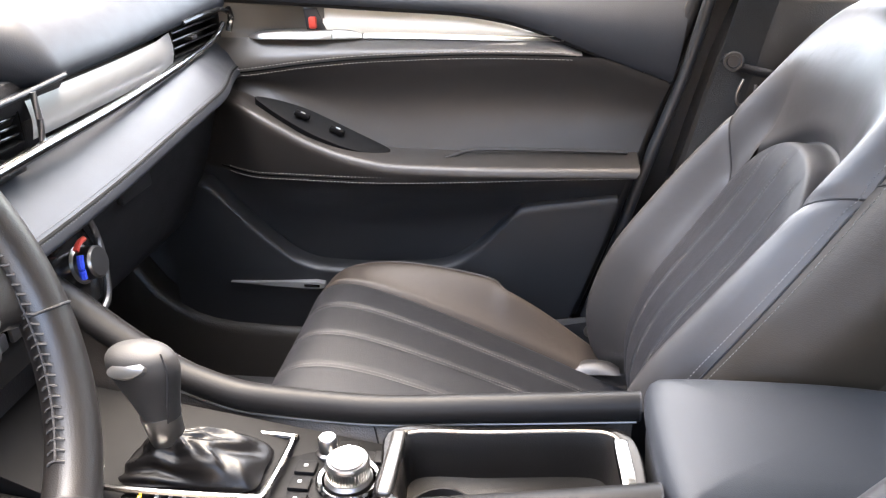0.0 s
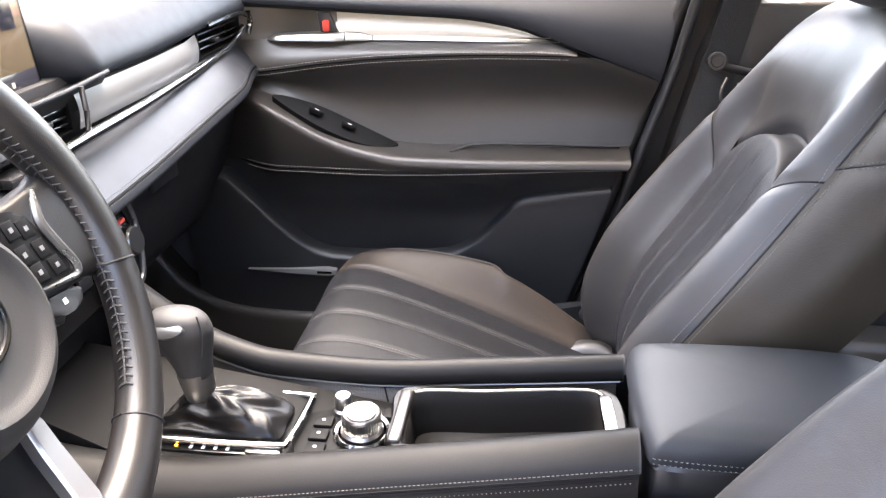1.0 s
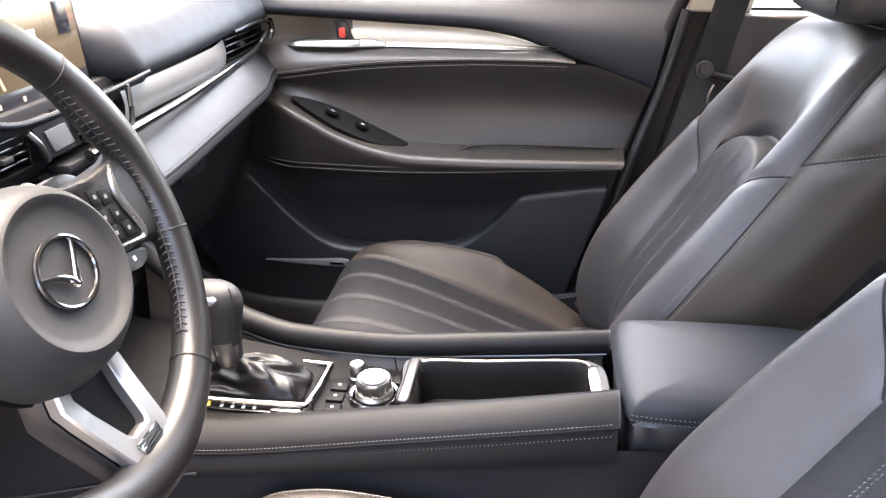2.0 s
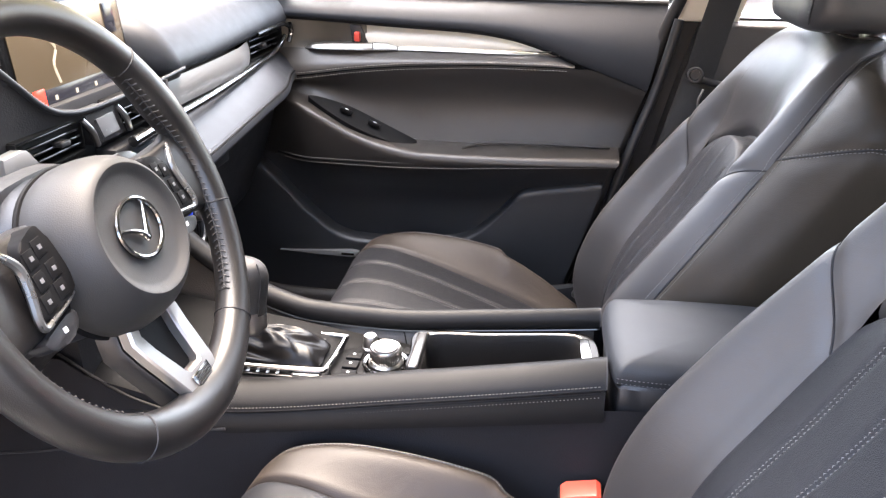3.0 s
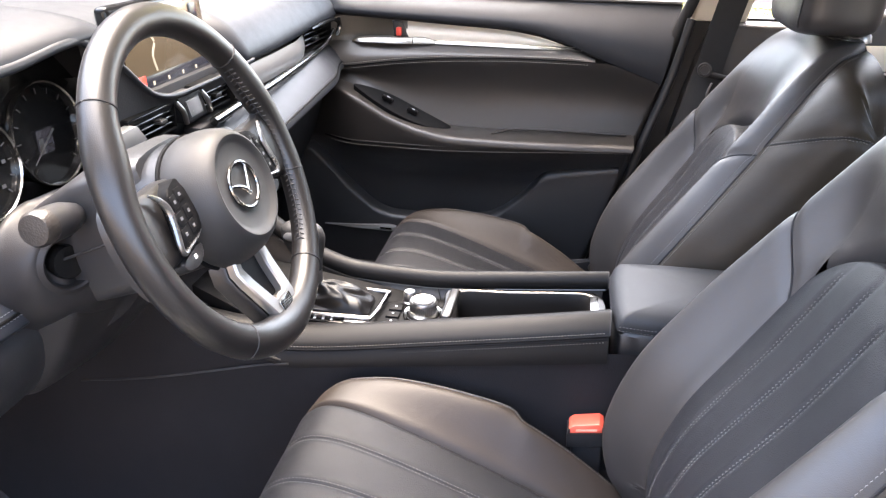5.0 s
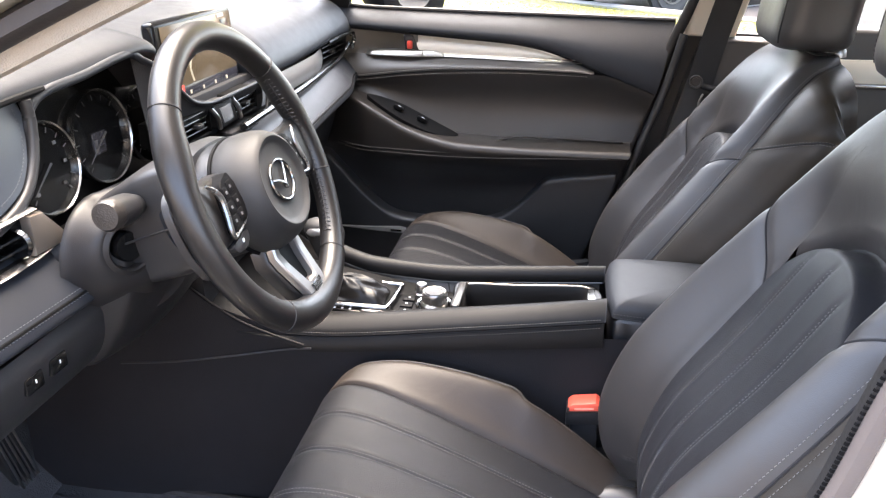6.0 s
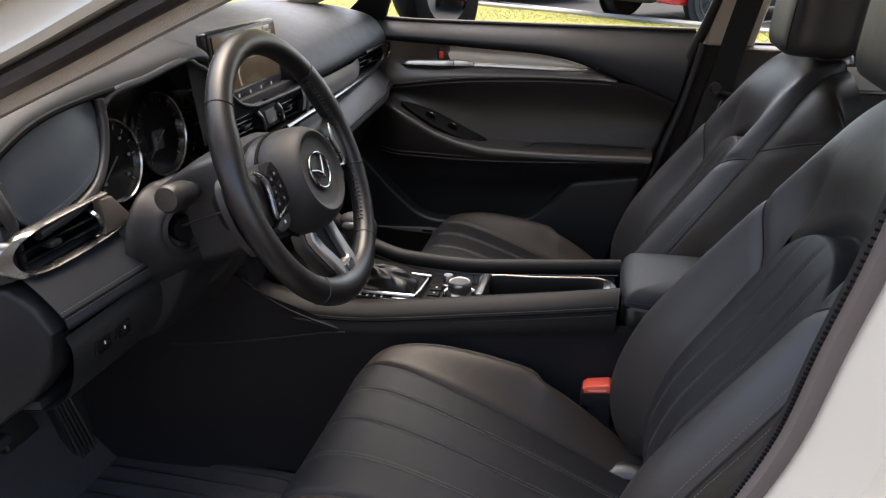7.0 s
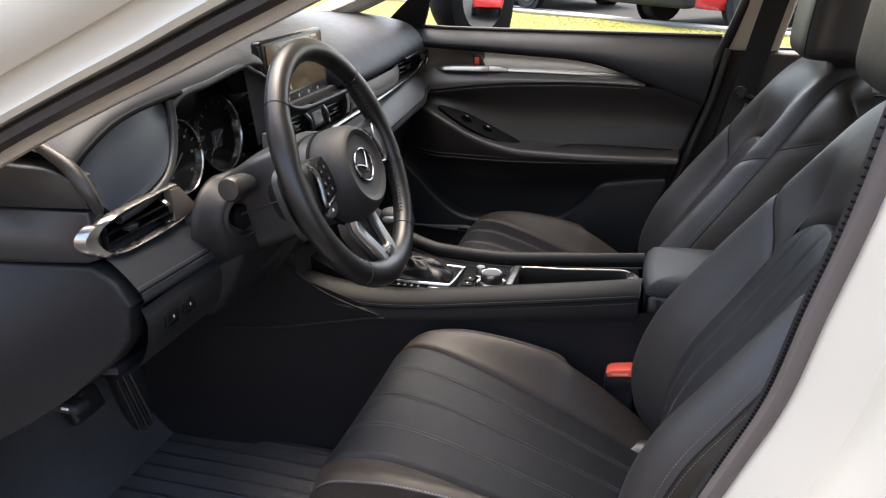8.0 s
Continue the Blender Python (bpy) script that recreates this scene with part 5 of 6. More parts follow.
    hz = part("hazard_panel", slab([(-0.652, -0.036, 0.887), (-0.652, 0.034, 0.887), (-0.652, 0.052, 0.846), (-0.652, -0.020, 0.846)], (-0.03, 0, 0), (0.001, 0, 0), 0.001), DARK_PLASTIC, dash, "dark panel between the vents")
    part("hazard_face", slab([(-0.651, -0.018, 0.879), (-0.651, 0.023, 0.880), (-0.651, 0.035, 0.853), (-0.651, -0.005, 0.852)], (-0.002, 0, 0), (0.0022, 0, 0), 0.0006), PALE_PANEL, hz, "small pale display")
    # driver vent with its chrome frame
    build_vent(dash, -0.648, -0.520, 0.826, 0.872, -0.640, 3, -0.60)
    band = curve([(-0.637, -0.500, 0.8800), (-0.637, -0.58, 0.8795), (-0.637, -0.630, 0.8770), (-0.641, -0.656, 0.8680), (-0.646, -0.663, 0.8520), (-0.642, -0.656, 0.8350), (-0.635, -0.635, 0.8255), (-0.632, -0.58, 0.8240), (-0.632, -0.52, 0.8255), (-0.636, -0.462, 0.8300)], 8)
    nb = len(band) - 1
    rings = []
    for i, p in enumerate(band):
        d = (band[min(i + 1, nb)] - band[max(i - 1, 0)]).normalized()
        out = d.cross(Vector((1, 0, 0))).normalized()
        if (p - Vector((-0.637, -0.58, 0.852))).dot(out) < 0:
            out = -out
        k = i / nb
        w = table([(0.0, 0.0035), (0.20, 0.0042), (0.33, 0.0110), (0.44, 0.0200), (0.55, 0.0130), (0.68, 0.0066), (1.0, 0.0045)], k)
        back = table([(0.0, 0.002), (0.33, 0.006), (0.44, 0.012), (0.55, 0.008), (1.0, 0.002)], k)
        prow = [p - out * 0.004 + Vector((-0.010, 0, 0)), p - out * 0.003, p - out * 0.0015 + Vector((0.0022, 0, 0)), p + out * (w - 0.006) + Vector((0.0022 - back * 0.5, 0, 0)), p + out * (w - 0.004) + Vector((-back, 0, 0)), p + out * (w - 0.004) + Vector((-back - 0.008, 0, 0))]
        rings.append(prow)
    fr = part("vent_frame", loft(rings), VENT_BAND, dash, "bright satin band round the driver vent")
    part("frame_inner", slab([(-0.634, -0.520, 0.876), (-0.634, -0.498, 0.874), (-0.634, -0.465, 0.838), (-0.634, -0.470, 0.828), (-0.634, -0.520, 0.830)], (-0.03, 0, 0), (0.003, 0, 0), 0.003), WARM_SATIN, fr, "warm satin inner vent trim")
    part("frame_wheel", turn([(0.016, -0.004), (0.018, 0.0), (0.016, 0.004)], (-0.640, -0.535, 0.85), (0, 1, 0), 18), CHROME, fr)
    # tray and lip round the screen
    lip = curve([(-0.684, -0.204, 0.998), (-0.664, -0.173, 0.975), (-0.659, -0.142, 0.947), (-0.656, -0.115, 0.922), (-0.654, -0.093, 0.907), (-0.652, -0.064, 0.898), (-0.650, -0.028, 0.894), (-0.647, 0.05, 0.894), (-0.642, 0.125, 0.896), (-0.636, 0.215, 0.902)], 6)
    m = len(lip) - 1

    def tray(u, v):
        p = lip[round(u * m)]
        b = Vector((-0.716, p.y * 0.96 + 0.004, p.z - 0.006))
        drop = -0.010 * math.sin(3.14 * v) * smooth((p.y + 0.1) / 0.1)
        q = p.lerp(b, v)
        return q + Vector((0, 0, drop))
    part("screen_tray", grid(tray, [i / m for i in range(m + 1)], steps(0, 1, 10)), PAD_LEATHER, dash, "stitched tray curving under the screen")
    part("tray_lip", tube(lip, [0.0045 - 0.002 * i / m for i in range(m + 1)], 10), PAD_LEATHER, dash)
    part("stitching", stitches([p + Vector((0.0022, 0, 0.0042)) for p in lip[5:]], (0.4, 0, 0.9)), STITCH, dash)
    part("tray_face", grid(lambda u, v: lip[round(u * m)].lerp(Vector((-0.668, lip[round(u * m)].y, 0.86)), v), [i / m for i in range(m + 1)], steps(0, 1, 4)), DARK_PLASTIC, dash)
    # instrument hood and cluster
    hood = curve([(-0.668, -0.452, 0.925), (-0.670, -0.445, 0.965), (-0.672, -0.41, 0.985), (-0.674, -0.33, 0.990), (-0.676, -0.25, 0.998), (-0.680, -0.205, 0.997), (-0.674, -0.182, 0.980), (-0.664, -0.152, 0.950)], 8)
    part("hood_lip", tube(hood, 0.006, 10), PAD_LEATHER, dash, "soft instrument hood edge")
    mh = len(hood) - 1
    part("hood_lining", grid(lambda u, v: hood[round(u * mh)] + Vector((-0.075 * v, 0.02 * v * (1 if u < 0.2 else 0), -0.012 * v)), [i / mh for i in range(mh + 1)], steps(0, 1, 4)), DARK_PLASTIC, dash)
    ctr = part("instrument_panel", box((-0.745, -0.28, 0.90), (0.02, 0.38, 0.20), 0.01), PIANO, dash, "black instrument cluster")
    for y, z, r in ((-0.362, 0.876, 0.058), (-0.238, 0.886, 0.064), (-0.118, 0.876, 0.058)):
        at = Vector((-0.722, y, z))
        ax = Vector((1, 0, 0.12))
        g = part("gauge", turn([(r, -0.012), (r, -0.004), (r * 0.2, -0.003), (0.001, -0.003)], at, ax, 40), PIANO, ctr, "round black gauge")
        part("gauge_ring", turn([(r * 1.03, -0.006), (r * 1.045, 0.001), (r * 1.03, 0.004), (r * 1.0, 0.002), (r * 1.0, -0.004)], at, ax, 48), GAUGE_RING, ctr, "thin satin gauge ring")
        marks = []
        s, t = Vector((0, 1, 0)), Vector((-0.12, 0, 1)).normalized()
        for k in range(13):
            a = radians(225 - k * 22.5)
            d = s * math.cos(a) + t * math.sin(a)
            e = ax.normalized().cross(d)
            c = at + d * r * 0.84 - ax.normalized() * 0.0022
            marks.append(slab([c - d * 0.003 - e * 0.0007, c + d * 0.004 - e * 0.0007, c + d * 0.004 + e * 0.0007, c - d * 0.003 + e * 0.0007], (0, 0, 0), ax.normalized() * 0.0008, 0))
            if k % 2 == 0 and y < -0.3:
                c = at + d * r * 0.66 - ax.normalized() * 0.0022
                marks.append(slab([c - s * 0.0032 - t * 0.0022, c + s * 0.0032 - t * 0.0022, c + s * 0.0032 + t * 0.0022, c - s * 0.0032 + t * 0.0022], (0, 0, 0), ax.normalized() * 0.0008, 0))
        part("gauge_marking", join(*marks), DIM_PRINT if y < -0.3 else GAUGE_DIM, ctr, "small pale gauge markings")
        a = radians(215)
        d = s * math.cos(a) + t * math.sin(a)
        part("needle", tube([at + ax * 0.002 - d * 0.008, at + ax * 0.002 + d * r * 0.8], [0.0016, 0.0006], 6), DIM_PRINT, ctr)
    sub = part("gauge_display", box((-0.7235, -0.246, 0.872), (0.002, 0.030, 0.044), 0.0008), MAP_DARK, ctr, "small dark display in the gauge")
    part("icon", box((-0.722, -0.255, 0.874), (0.001, 0.008, 0.020), 0.0003), DIM_PRINT, sub)
    for i in range(3):
        part("icon", box((-0.722, -0.240, 0.864 + 0.009 * i), (0.001, 0.010, 0.002), 0.0003), GAUGE_DIM, sub)
    # centre screen
    scr = part("centre_screen", box((-0.712, 0.038, 0.955), (0.022, 0.276, 0.138), 0.008, rot=(0, -4, 0), seg=3), PIANO, dash, "glossy black centre screen showing a map")

    def on_screen(y, z, w, h, lift, mat, name, parent=scr, rot=0):
        c = Vector((-0.7005 - 0.0699 * (z - 0.955), y, z))
        part(name, box((c.x + lift, c.y, c.z), (0.0012, w, h), 0.0002, rot=(rot, -4, 0)), mat, parent)
    on_screen(0.040, 0.967, 0.246, 0.098, 0.0012, MAP_TAN, "map")
    on_screen(0.040, 0.905, 0.246, 0.026, 0.0012, MAP_DARK, "menu_bar")
    on_screen(-0.052, 0.910, 0.022, 0.022, 0.0020, MAP_RED, "menu_icon")
    for i, y in enumerate((-0.02, 0.025, 0.07, 0.115)):
        on_screen(y, 0.906, 0.005, 0.006, 0.0020, MAP_LINE, "menu_icon")
    on_screen(0.055, 0.972, 0.040, 0.014, 0.0022, MAP_LINE, "map_caption")
    on_screen(0.135, 0.985, 0.026, 0.040, 0.0022, MAP_DARK, "map_key")
    on_screen(0.125, 1.012, 0.024, 0.006, 0.0022, PRINT, "clock_bar")
    road = [(-0.7002 - 0.0699 * (z - 0.955) + 0.0022, y, z) for y, z in ((-0.03, 1.010), (-0.02, 0.985), (0.0, 0.965), (-0.01, 0.945), (-0.005, 0.922))]
    part("map_road", tube(curve(road, 5), 0.0018, 6), MAP_LINE, scr)
    # column panel, knee panel, glovebox, centre stack
    def colpanel(u, v):
        y = lerp(-0.490, -0.150, v)
        pts = [(-0.74, 0.798), (-0.67, 0.820), (-0.620, 0.836), (-0.589, 0.824), (-0.577, 0.796), (-0.577, 0.766), (-0.587, 0.735), (-0.610, 0.692), (-0.645, 0.655), (-0.72, 0.640)]
        c = curve([(p[0], 0, p[1]) for p in pts], 6)
        q = c[round(u * (len(c) - 1))]
        bulge = 0.022 * math.sin(3.14 * min(1, v * 1.15 + 0.05)) - 0.055 * (1 - smooth(v / 0.10))
        return (q.x + bulge, y, q.z - 0.02 * v * u)
    part("column_panel", grid(colpanel, steps(0, 1, 48), steps(0, 0.1, 8) + steps(0.12, 1, 22)), COLUMN, dash, "smooth black panel under the steering column")

    def knee(u, v):
        y = lerp(-0.652, -0.455, v)
        c = curve([(-0.606, 0, 0.757), (-0.600, 0, 0.735), (-0.612, 0, 0.690), (-0.645, 0, 0.655), (-0.72, 0, 0.640)], 6)
        q = c[round(u * (len(c) - 1))]
        return (q.x, y, q.z)
    kp = part("knee_panel", grid(knee, steps(0, 1, 24), steps(0, 1, 8)), PLASTIC, dash)
    for i in range(2):
        part("knee_switch", box((-0.604, -0.60 + 0.04 * i, 0.722), (0.012, 0.028, 0.020), 0.003), PIANO, kp)
        part("switch_mark", box((-0.5975, -0.60 + 0.04 * i, 0.724), (0.001, 0.0018, 0.0042), 0.0003), PRINT, kp)
    part("under_panel", slab([(-0.66, -0.652, 0.652), (-0.66, -0.15, 0.64), (-1.0, -0.15, 0.60), (-1.0, -0.652, 0.60)], (0, 0, 0), (0, 0, 0.012), 0.003), DARK_PLASTIC, dash)
    def glove(u, v):
        y = lerp(0.205, 0.712, v)
        pts = [(-0.665, 0.770), (-0.672, 0.745), (-0.695, 0.68), (-0.725, 0.60), (-0.765, 0.52), (-0.84, 0.47), (-1.0, 0.46)]
        c = curve([(p[0], 0, p[1]) for p in pts], 6)
        q = c[round(u * (len(c) - 1))]
        return (q.x, y, q.z)
    gb = part("glovebox", grid(glove, steps(0, 1, 36), steps(0, 1, 16)), DARK_PLASTIC, dash, "black glovebox lid")
    part("glovebox_latch", box((-0.686, 0.40, 0.70), (0.012, 0.09, 0.028), 0.004), PLASTIC, gb)
    st = part("centre_fascia", loft([[Vector((x, y, z)) for y, z in ((-0.150 + i, zt), (0.205 - i, zt), (0.195 - i, zb), (-0.140 + i, zb))] for x, zt, zb, i in ((-0.95, 0.80, 0.45, 0.0), (-0.68, 0.79, 0.50, 0.0), (-0.650, 0.755, 0.56, 0.004))]), DARK_PLASTIC, dash, "black centre stack")
    cp = part("climate_panel", slab([(-0.652, -0.135, 0.735), (-0.652, 0.195, 0.735), (-0.640, 0.200, 0.700), (-0.630, 0.175, 0.640), (-0.630, -0.12, 0.640), (-0.640, -0.14, 0.70)], (-0.012, 0, 0), (0.004, 0, 0.001), 0.003), PIANO, st, "glossy black climate control panel")
    part("climate_edge", tube(curve([(-0.640, 0.198, 0.745), (-0.634, 0.206, 0.700), (-0.622, 0.184, 0.645), (-0.622, 0.165, 0.628)], 6), 0.0045, 8), SATIN, st)
    for y in (0.168, -0.09):
        kn = part("climate_knob", turn([(0.024, 0), (0.024, 0.004), (0.020, 0.006), (0.0195, 0.024), (0.017, 0.027), (0.0, 0.027)], (-0.640, y, 0.688), (1, 0, 0.22), 28), SATIN, st, "satin climate knob")
    part("warm_mark", tube(curve([(-0.627, 0.147, 0.716), (-0.627, 0.156, 0.722), (-0.628, 0.168, 0.722)], 4), 0.0035, 8), RED_TAB, st, "red warm marking")
    part("cool_mark", tube(curve([(-0.618, 0.138, 0.686), (-0.618, 0.137, 0.700), (-0.620, 0.142, 0.713)], 4), 0.0042, 8), BLUE_MARK, st, "blue cool marking")
    for i in range(4):
        part("climate_key", box((-0.630, -0.04 + 0.035 * i, 0.682), (0.006, 0.028, 0.018), 0.003), PLASTIC, st)


def build_steering():
    C, NRM, UP, RT = Vector((-0.4258, -0.3775, 0.8917)), Vector((0.9285, 0.0219, 0.3707)), Vector((-0.3706, -0.0087, 0.9287)), Vector((-0.0236, 0.9997, 0.0000))

    def W(a, b, c=0.0):
        return C + RT * a + UP * b + NRM * c
    wheel = thing("steering_wheel", C, "black leather steering wheel with satin spoke and controls", "steering wheel")
    R, r1, r2 = 0.1716, 0.0168, 0.0152
    n, m = 160, 20

    def low_swell(deg):
        return 0.20 * math.exp(-((((deg - 268 + 180) % 360) - 180) / 34) ** 2)

    def swell(deg):
        """Thumb swells at ten and two, a flatter bottom."""
        return 0.16 * sum(math.exp(-((((deg - q + 180) % 360) - 180) / 12) ** 2) for q in (24, 156)) + low_swell(deg)

    def rim_at(a, t, grow=1.0):
        k = 1 + swell(math.degrees(a))
        d = RT * math.cos(a) + UP * math.sin(a)
        return C + d * (R + r1 * k * grow * math.cos(t) - (k - 1 - 1.1 * low_swell(math.degrees(a))) * 0.02) + NRM * (r2 * k * grow * math.sin(t))
    rings = [[rim_at(6.28318 * i / n, 6.28318 * j / m) for j in range(m)] for i in range(n)]
    rings.append(rings[0])
    rim = part("rim", loft(rings, cap=False), RIM_LEATHER, wheel, "grained black leather rim")
    for q in (41, 139, 236, 304, 345):
        a = radians(q)
        part("seam", tube([rim_at(a, t, 1.004) for t in steps(0, 6.28318, 28)[:-1]], 0.0009, 6, closed=True, up=tuple(NRM)), DARK_PLASTIC, rim)
    # baseball stitching along the inside of the rim
    for lo, hi in ((-50, 40), (140, 230)):
        cross, groove = [], []
        for q in steps(lo + 2, hi - 2, 36):
            a = radians(q)
            e = radians(0.36)
            groove.append(rim_at(a, radians(172), 1.0))
            for t0, t1, sg in ((192, 173, 1), (171, 152, -1)):
                cross.append(tube([rim_at(a - sg * e, radians(t0), 1.006), rim_at(a, radians((t0 + t1) / 2), 1.040), rim_at(a + sg * e, radians(t1), 1.006)], 0.00085, 5))
        part("stitching", join(*cross), RIM_STITCH, rim, "grey ladder stitching inside the rim")
        part("seam", tube(groove, 0.0011, 6, up=tuple(NRM)), DARK_PLASTIC, rim)
    # airbag pad: a deep rounded drum with a dished face
    def pad(rx, ry, c, low=0.0, p=1.0):
        ring = []
        for i in range(64):
            t = 6.28318 * i / 64
            x, y = math.copysign(abs(math.cos(t)) ** p, math.cos(t)) * rx, math.copysign(abs(math.sin(t)) ** p, math.sin(t)) * ry
            ring.append(W(x, -0.0128 + y - (low if y < 0 else 0) * (abs(y) / ry) ** 1.5, c))
        return ring
    hub = part("airbag_hub", loft([pad(0.074, 0.066, -0.026, 0.006, 0.92), pad(0.0765, 0.068, -0.020, 0.008, 0.92), pad(0.0765, 0.068, -0.008, 0.008, 0.92), pad(0.0745, 0.0665, 0.004, 0.006, 0.94), pad(0.0705, 0.0635, 0.015, 0.004, 0.97), pad(0.0660, 0.0600, 0.0225, 0.002), pad(0.0618, 0.0566, 0.0265), pad(0.0590, 0.0540, 0.0277), pad(0.0562, 0.0514, 0.0268), pad(0.0530, 0.0485, 0.0240), pad(0.048, 0.044, 0.0222), pad(0.03, 0.028, 0.0215), pad(0.002, 0.002, 0.0215)]), HUB, wheel, "smooth black airbag pad with a dished face")
    part("pad_gap", tube(pad(0.0745, 0.0665, -0.0265, 0.008, 0.92), 0.0028, 8, closed=True, up=tuple(NRM)), SWITCH_BLACK, wheel, "dark gap behind the pad")
    ring = [W(0.0290 * math.cos(t), -0.0118 + 0.0240 * math.sin(t), 0.0236) for t in steps(0, 6.28318, 48)[:-1]]
    part("badge", tube(ring, 0.0021, 8, closed=True, up=tuple(NRM)), CHROME, hub, "plain chrome ring badge")
    part("badge_bar", tube(curve([W(-0.0275, -0.0058, 0.0236), W(-0.014, -0.0098, 0.0244), W(-0.004, -0.0158, 0.0250), W(0.0, -0.0213, 0.0254), W(0.004, -0.0158, 0.0250), W(0.0125, -0.0043, 0.0244), W(0.019, 0.0057, 0.0236)], 5), [0.0014 + 0.0012 * math.sin(3.14 * i / 30) for i in range(31)], 8, up=tuple(NRM)), CHROME, hub)
    # hub back cover and side spokes
    cover = [pad(0.073, 0.062, -0.028, 0.0, 0.9), pad(0.077, 0.067, -0.045, 0.0, 0.9), pad(0.078, 0.068, -0.075, 0.0, 0.9), pad(0.070, 0.060, -0.104, 0.0, 0.9), pad(0.054, 0.044, -0.116, 0.0, 0.9)]
    part("hub_cover", loft(cover), PAD_LEATHER, wheel, "smooth cover behind the airbag pad")
    for s in (1, -1):
        sec = []
        for a, b0, b1, f, bk in ((0.062, -0.040, 0.030, -0.012, -0.046), (0.085, -0.041, 0.031, -0.007, -0.040), (0.115, -0.040, 0.031, -0.003, -0.030), (0.140, -0.040, 0.034, 0.001, -0.018), (0.158, -0.046, 0.042, 0.003, -0.010), (0.168, -0.050, 0.046, 0.002, -0.006)):
            h = (b1 - b0) / 2
            sec.append(curve([W(s * a, b0 + h * 0.3, f), W(s * a, b1 - h * 0.3, f), W(s * a, b1, f - 0.008), W(s * a, b1 - h * 0.2, bk), W(s * a, b0 + h * 0.2, bk), W(s * a, b0, f - 0.008)], 4, True))
        sp = part("side_spoke", loft(sec), RIM_LEATHER, wheel, "black side spoke")
        # wedge-shaped switch pod, open satin bracket round its outer end
        near = lambda a: 0.074 + (a - 0.074) * 0.80
        pod = curve([W(s * near(a), b, 0) for a, b in ((0.080, 0.029), (0.098, 0.0275), (0.112, 0.022), (0.121, 0.008), (0.130, -0.020), (0.127, -0.029), (0.100, -0.026), (0.076, -0.021), (0.074, 0.004))], 4, True)
        pd = part("switch_pod", slab(pod, NRM * -0.012, NRM * 0.0055, 0.002), SWITCH_BLACK, sp, "black switch pod")
        path = curve([W(s * near(a), b, c) for a, b, c in ((0.143, 0.030, 0.004), (0.1335, 0.022, 0.006), (0.1265, 0.010, 0.0065), (0.130, -0.006, 0.0065), (0.1370, -0.024, 0.006), (0.1340, -0.032, 0.005), (0.118, -0.0305, 0.005), (0.095, -0.0275, 0.004), (0.078, -0.0245, 0.002))], 6)
        part("pod_edge", tube(path, [table([(0, 0.0016), (12, 0.0036), (26, 0.0030), (34, 0.0022), (48, 0.0012)], i) for i in range(49)], 8, up=tuple(NRM)), TRIM, sp, "bright satin bracket round the switch pod")
        for i, (a, b) in enumerate(((0.0925, 0.016), (0.1080, 0.012), (0.0905, -0.0015), (0.1110, -0.004), (0.0945, -0.016), (0.1160, -0.0185))):
            a = near(a)
            part("key", slab([W(s * (a + i2), b + j2, 0.0055) for i2, j2 in ((-0.0056, -0.0060), (0.0062, -0.0068), (0.0054, 0.0060), (-0.0054, 0.0066))], NRM * 0, NRM * 0.0010, 0.0005), SWITCH_BLACK, pd)
            part("key_mark", slab([W(s * (a + i2), b + j2, 0.0066) for i2, j2 in ((-0.0018, -0.0016), (0.0018, -0.0016), (0.0018, 0.0016), (-0.0018, 0.0016))], NRM * 0, NRM * 0.0005, 0), DIM_PRINT, pd)
        lk = part("lower_key", slab(curve([W(s * a, b, -0.004) for a, b in ((0.084, -0.0345), (0.118, -0.0395), (0.124, -0.044), (0.114, -0.052), (0.088, -0.048))], 3, True), NRM * -0.012, NRM * 0.004, 0.002), PLASTIC, sp, "black lower switch")
        part("lower_key_mark", slab([W(s * a, b, 0.0001) for a, b in ((0.100, -0.0405), (0.104, -0.0405), (0.104, -0.0445), (0.100, -0.0445))], NRM * 0, NRM * 0.0008, 0), PRINT, lk)
        part("paddle", slab(curve([W(s * a, b, -0.038) for a, b in ((0.085, 0.030), (0.125, 0.038), (0.148, 0.020), (0.150, -0.030), (0.132, -0.066), (0.110, -0.040))], 4, True), NRM * -0.006, NRM * 0.003, 0.002), PLASTIC, wheel, "black shift paddle")
    # lower spoke: satin frame round a dark recess, ending in a small badge plate at the rim
    def flat(pts, lift=0.0):
        return [W(a, b, lerp(-0.012, 0.004, smooth((-0.085 - b) / 0.075)) + lift) for a, b in pts]

    def mirrored(pts):
        return pts + [(-a, b) for a, b in pts[::-1]]
    outer = mirrored([(0.0345, -0.074), (0.0395, -0.092), (0.0365, -0.108), (0.0285, -0.146), (0.0235, -0.160)])
    inner = mirrored([(0.0205, -0.080), (0.0235, -0.092), (0.0195, -0.108), (0.0120, -0.136), (0.0090, -0.139)])
    part("spoke_back", loft([flat([(a * 1.10, b - 0.004) for a, b in outer], -0.026), flat([(a * 1.10, b - 0.004) for a, b in outer], -0.012), flat([(a * 1.02, b - 0.001) for a, b in outer], -0.0075)]), RIM_LEATHER, wheel, "leather backing of the lower spoke")
    rings = [flat(outer, -0.006), flat(outer, 0.0020), flat([(a * 0.95, -0.115 + (b + 0.115) * 0.975) for a, b in outer], 0.0042), flat([(a * 1.12, -0.112 + (b + 0.112) * 1.06) for a, b in inner], 0.0040), flat(inner, 0.0020), flat(inner, -0.006)]
    sk = part("lower_spoke", loft(rings, cap=False), SPOKE, wheel, "satin metal lower spoke frame")
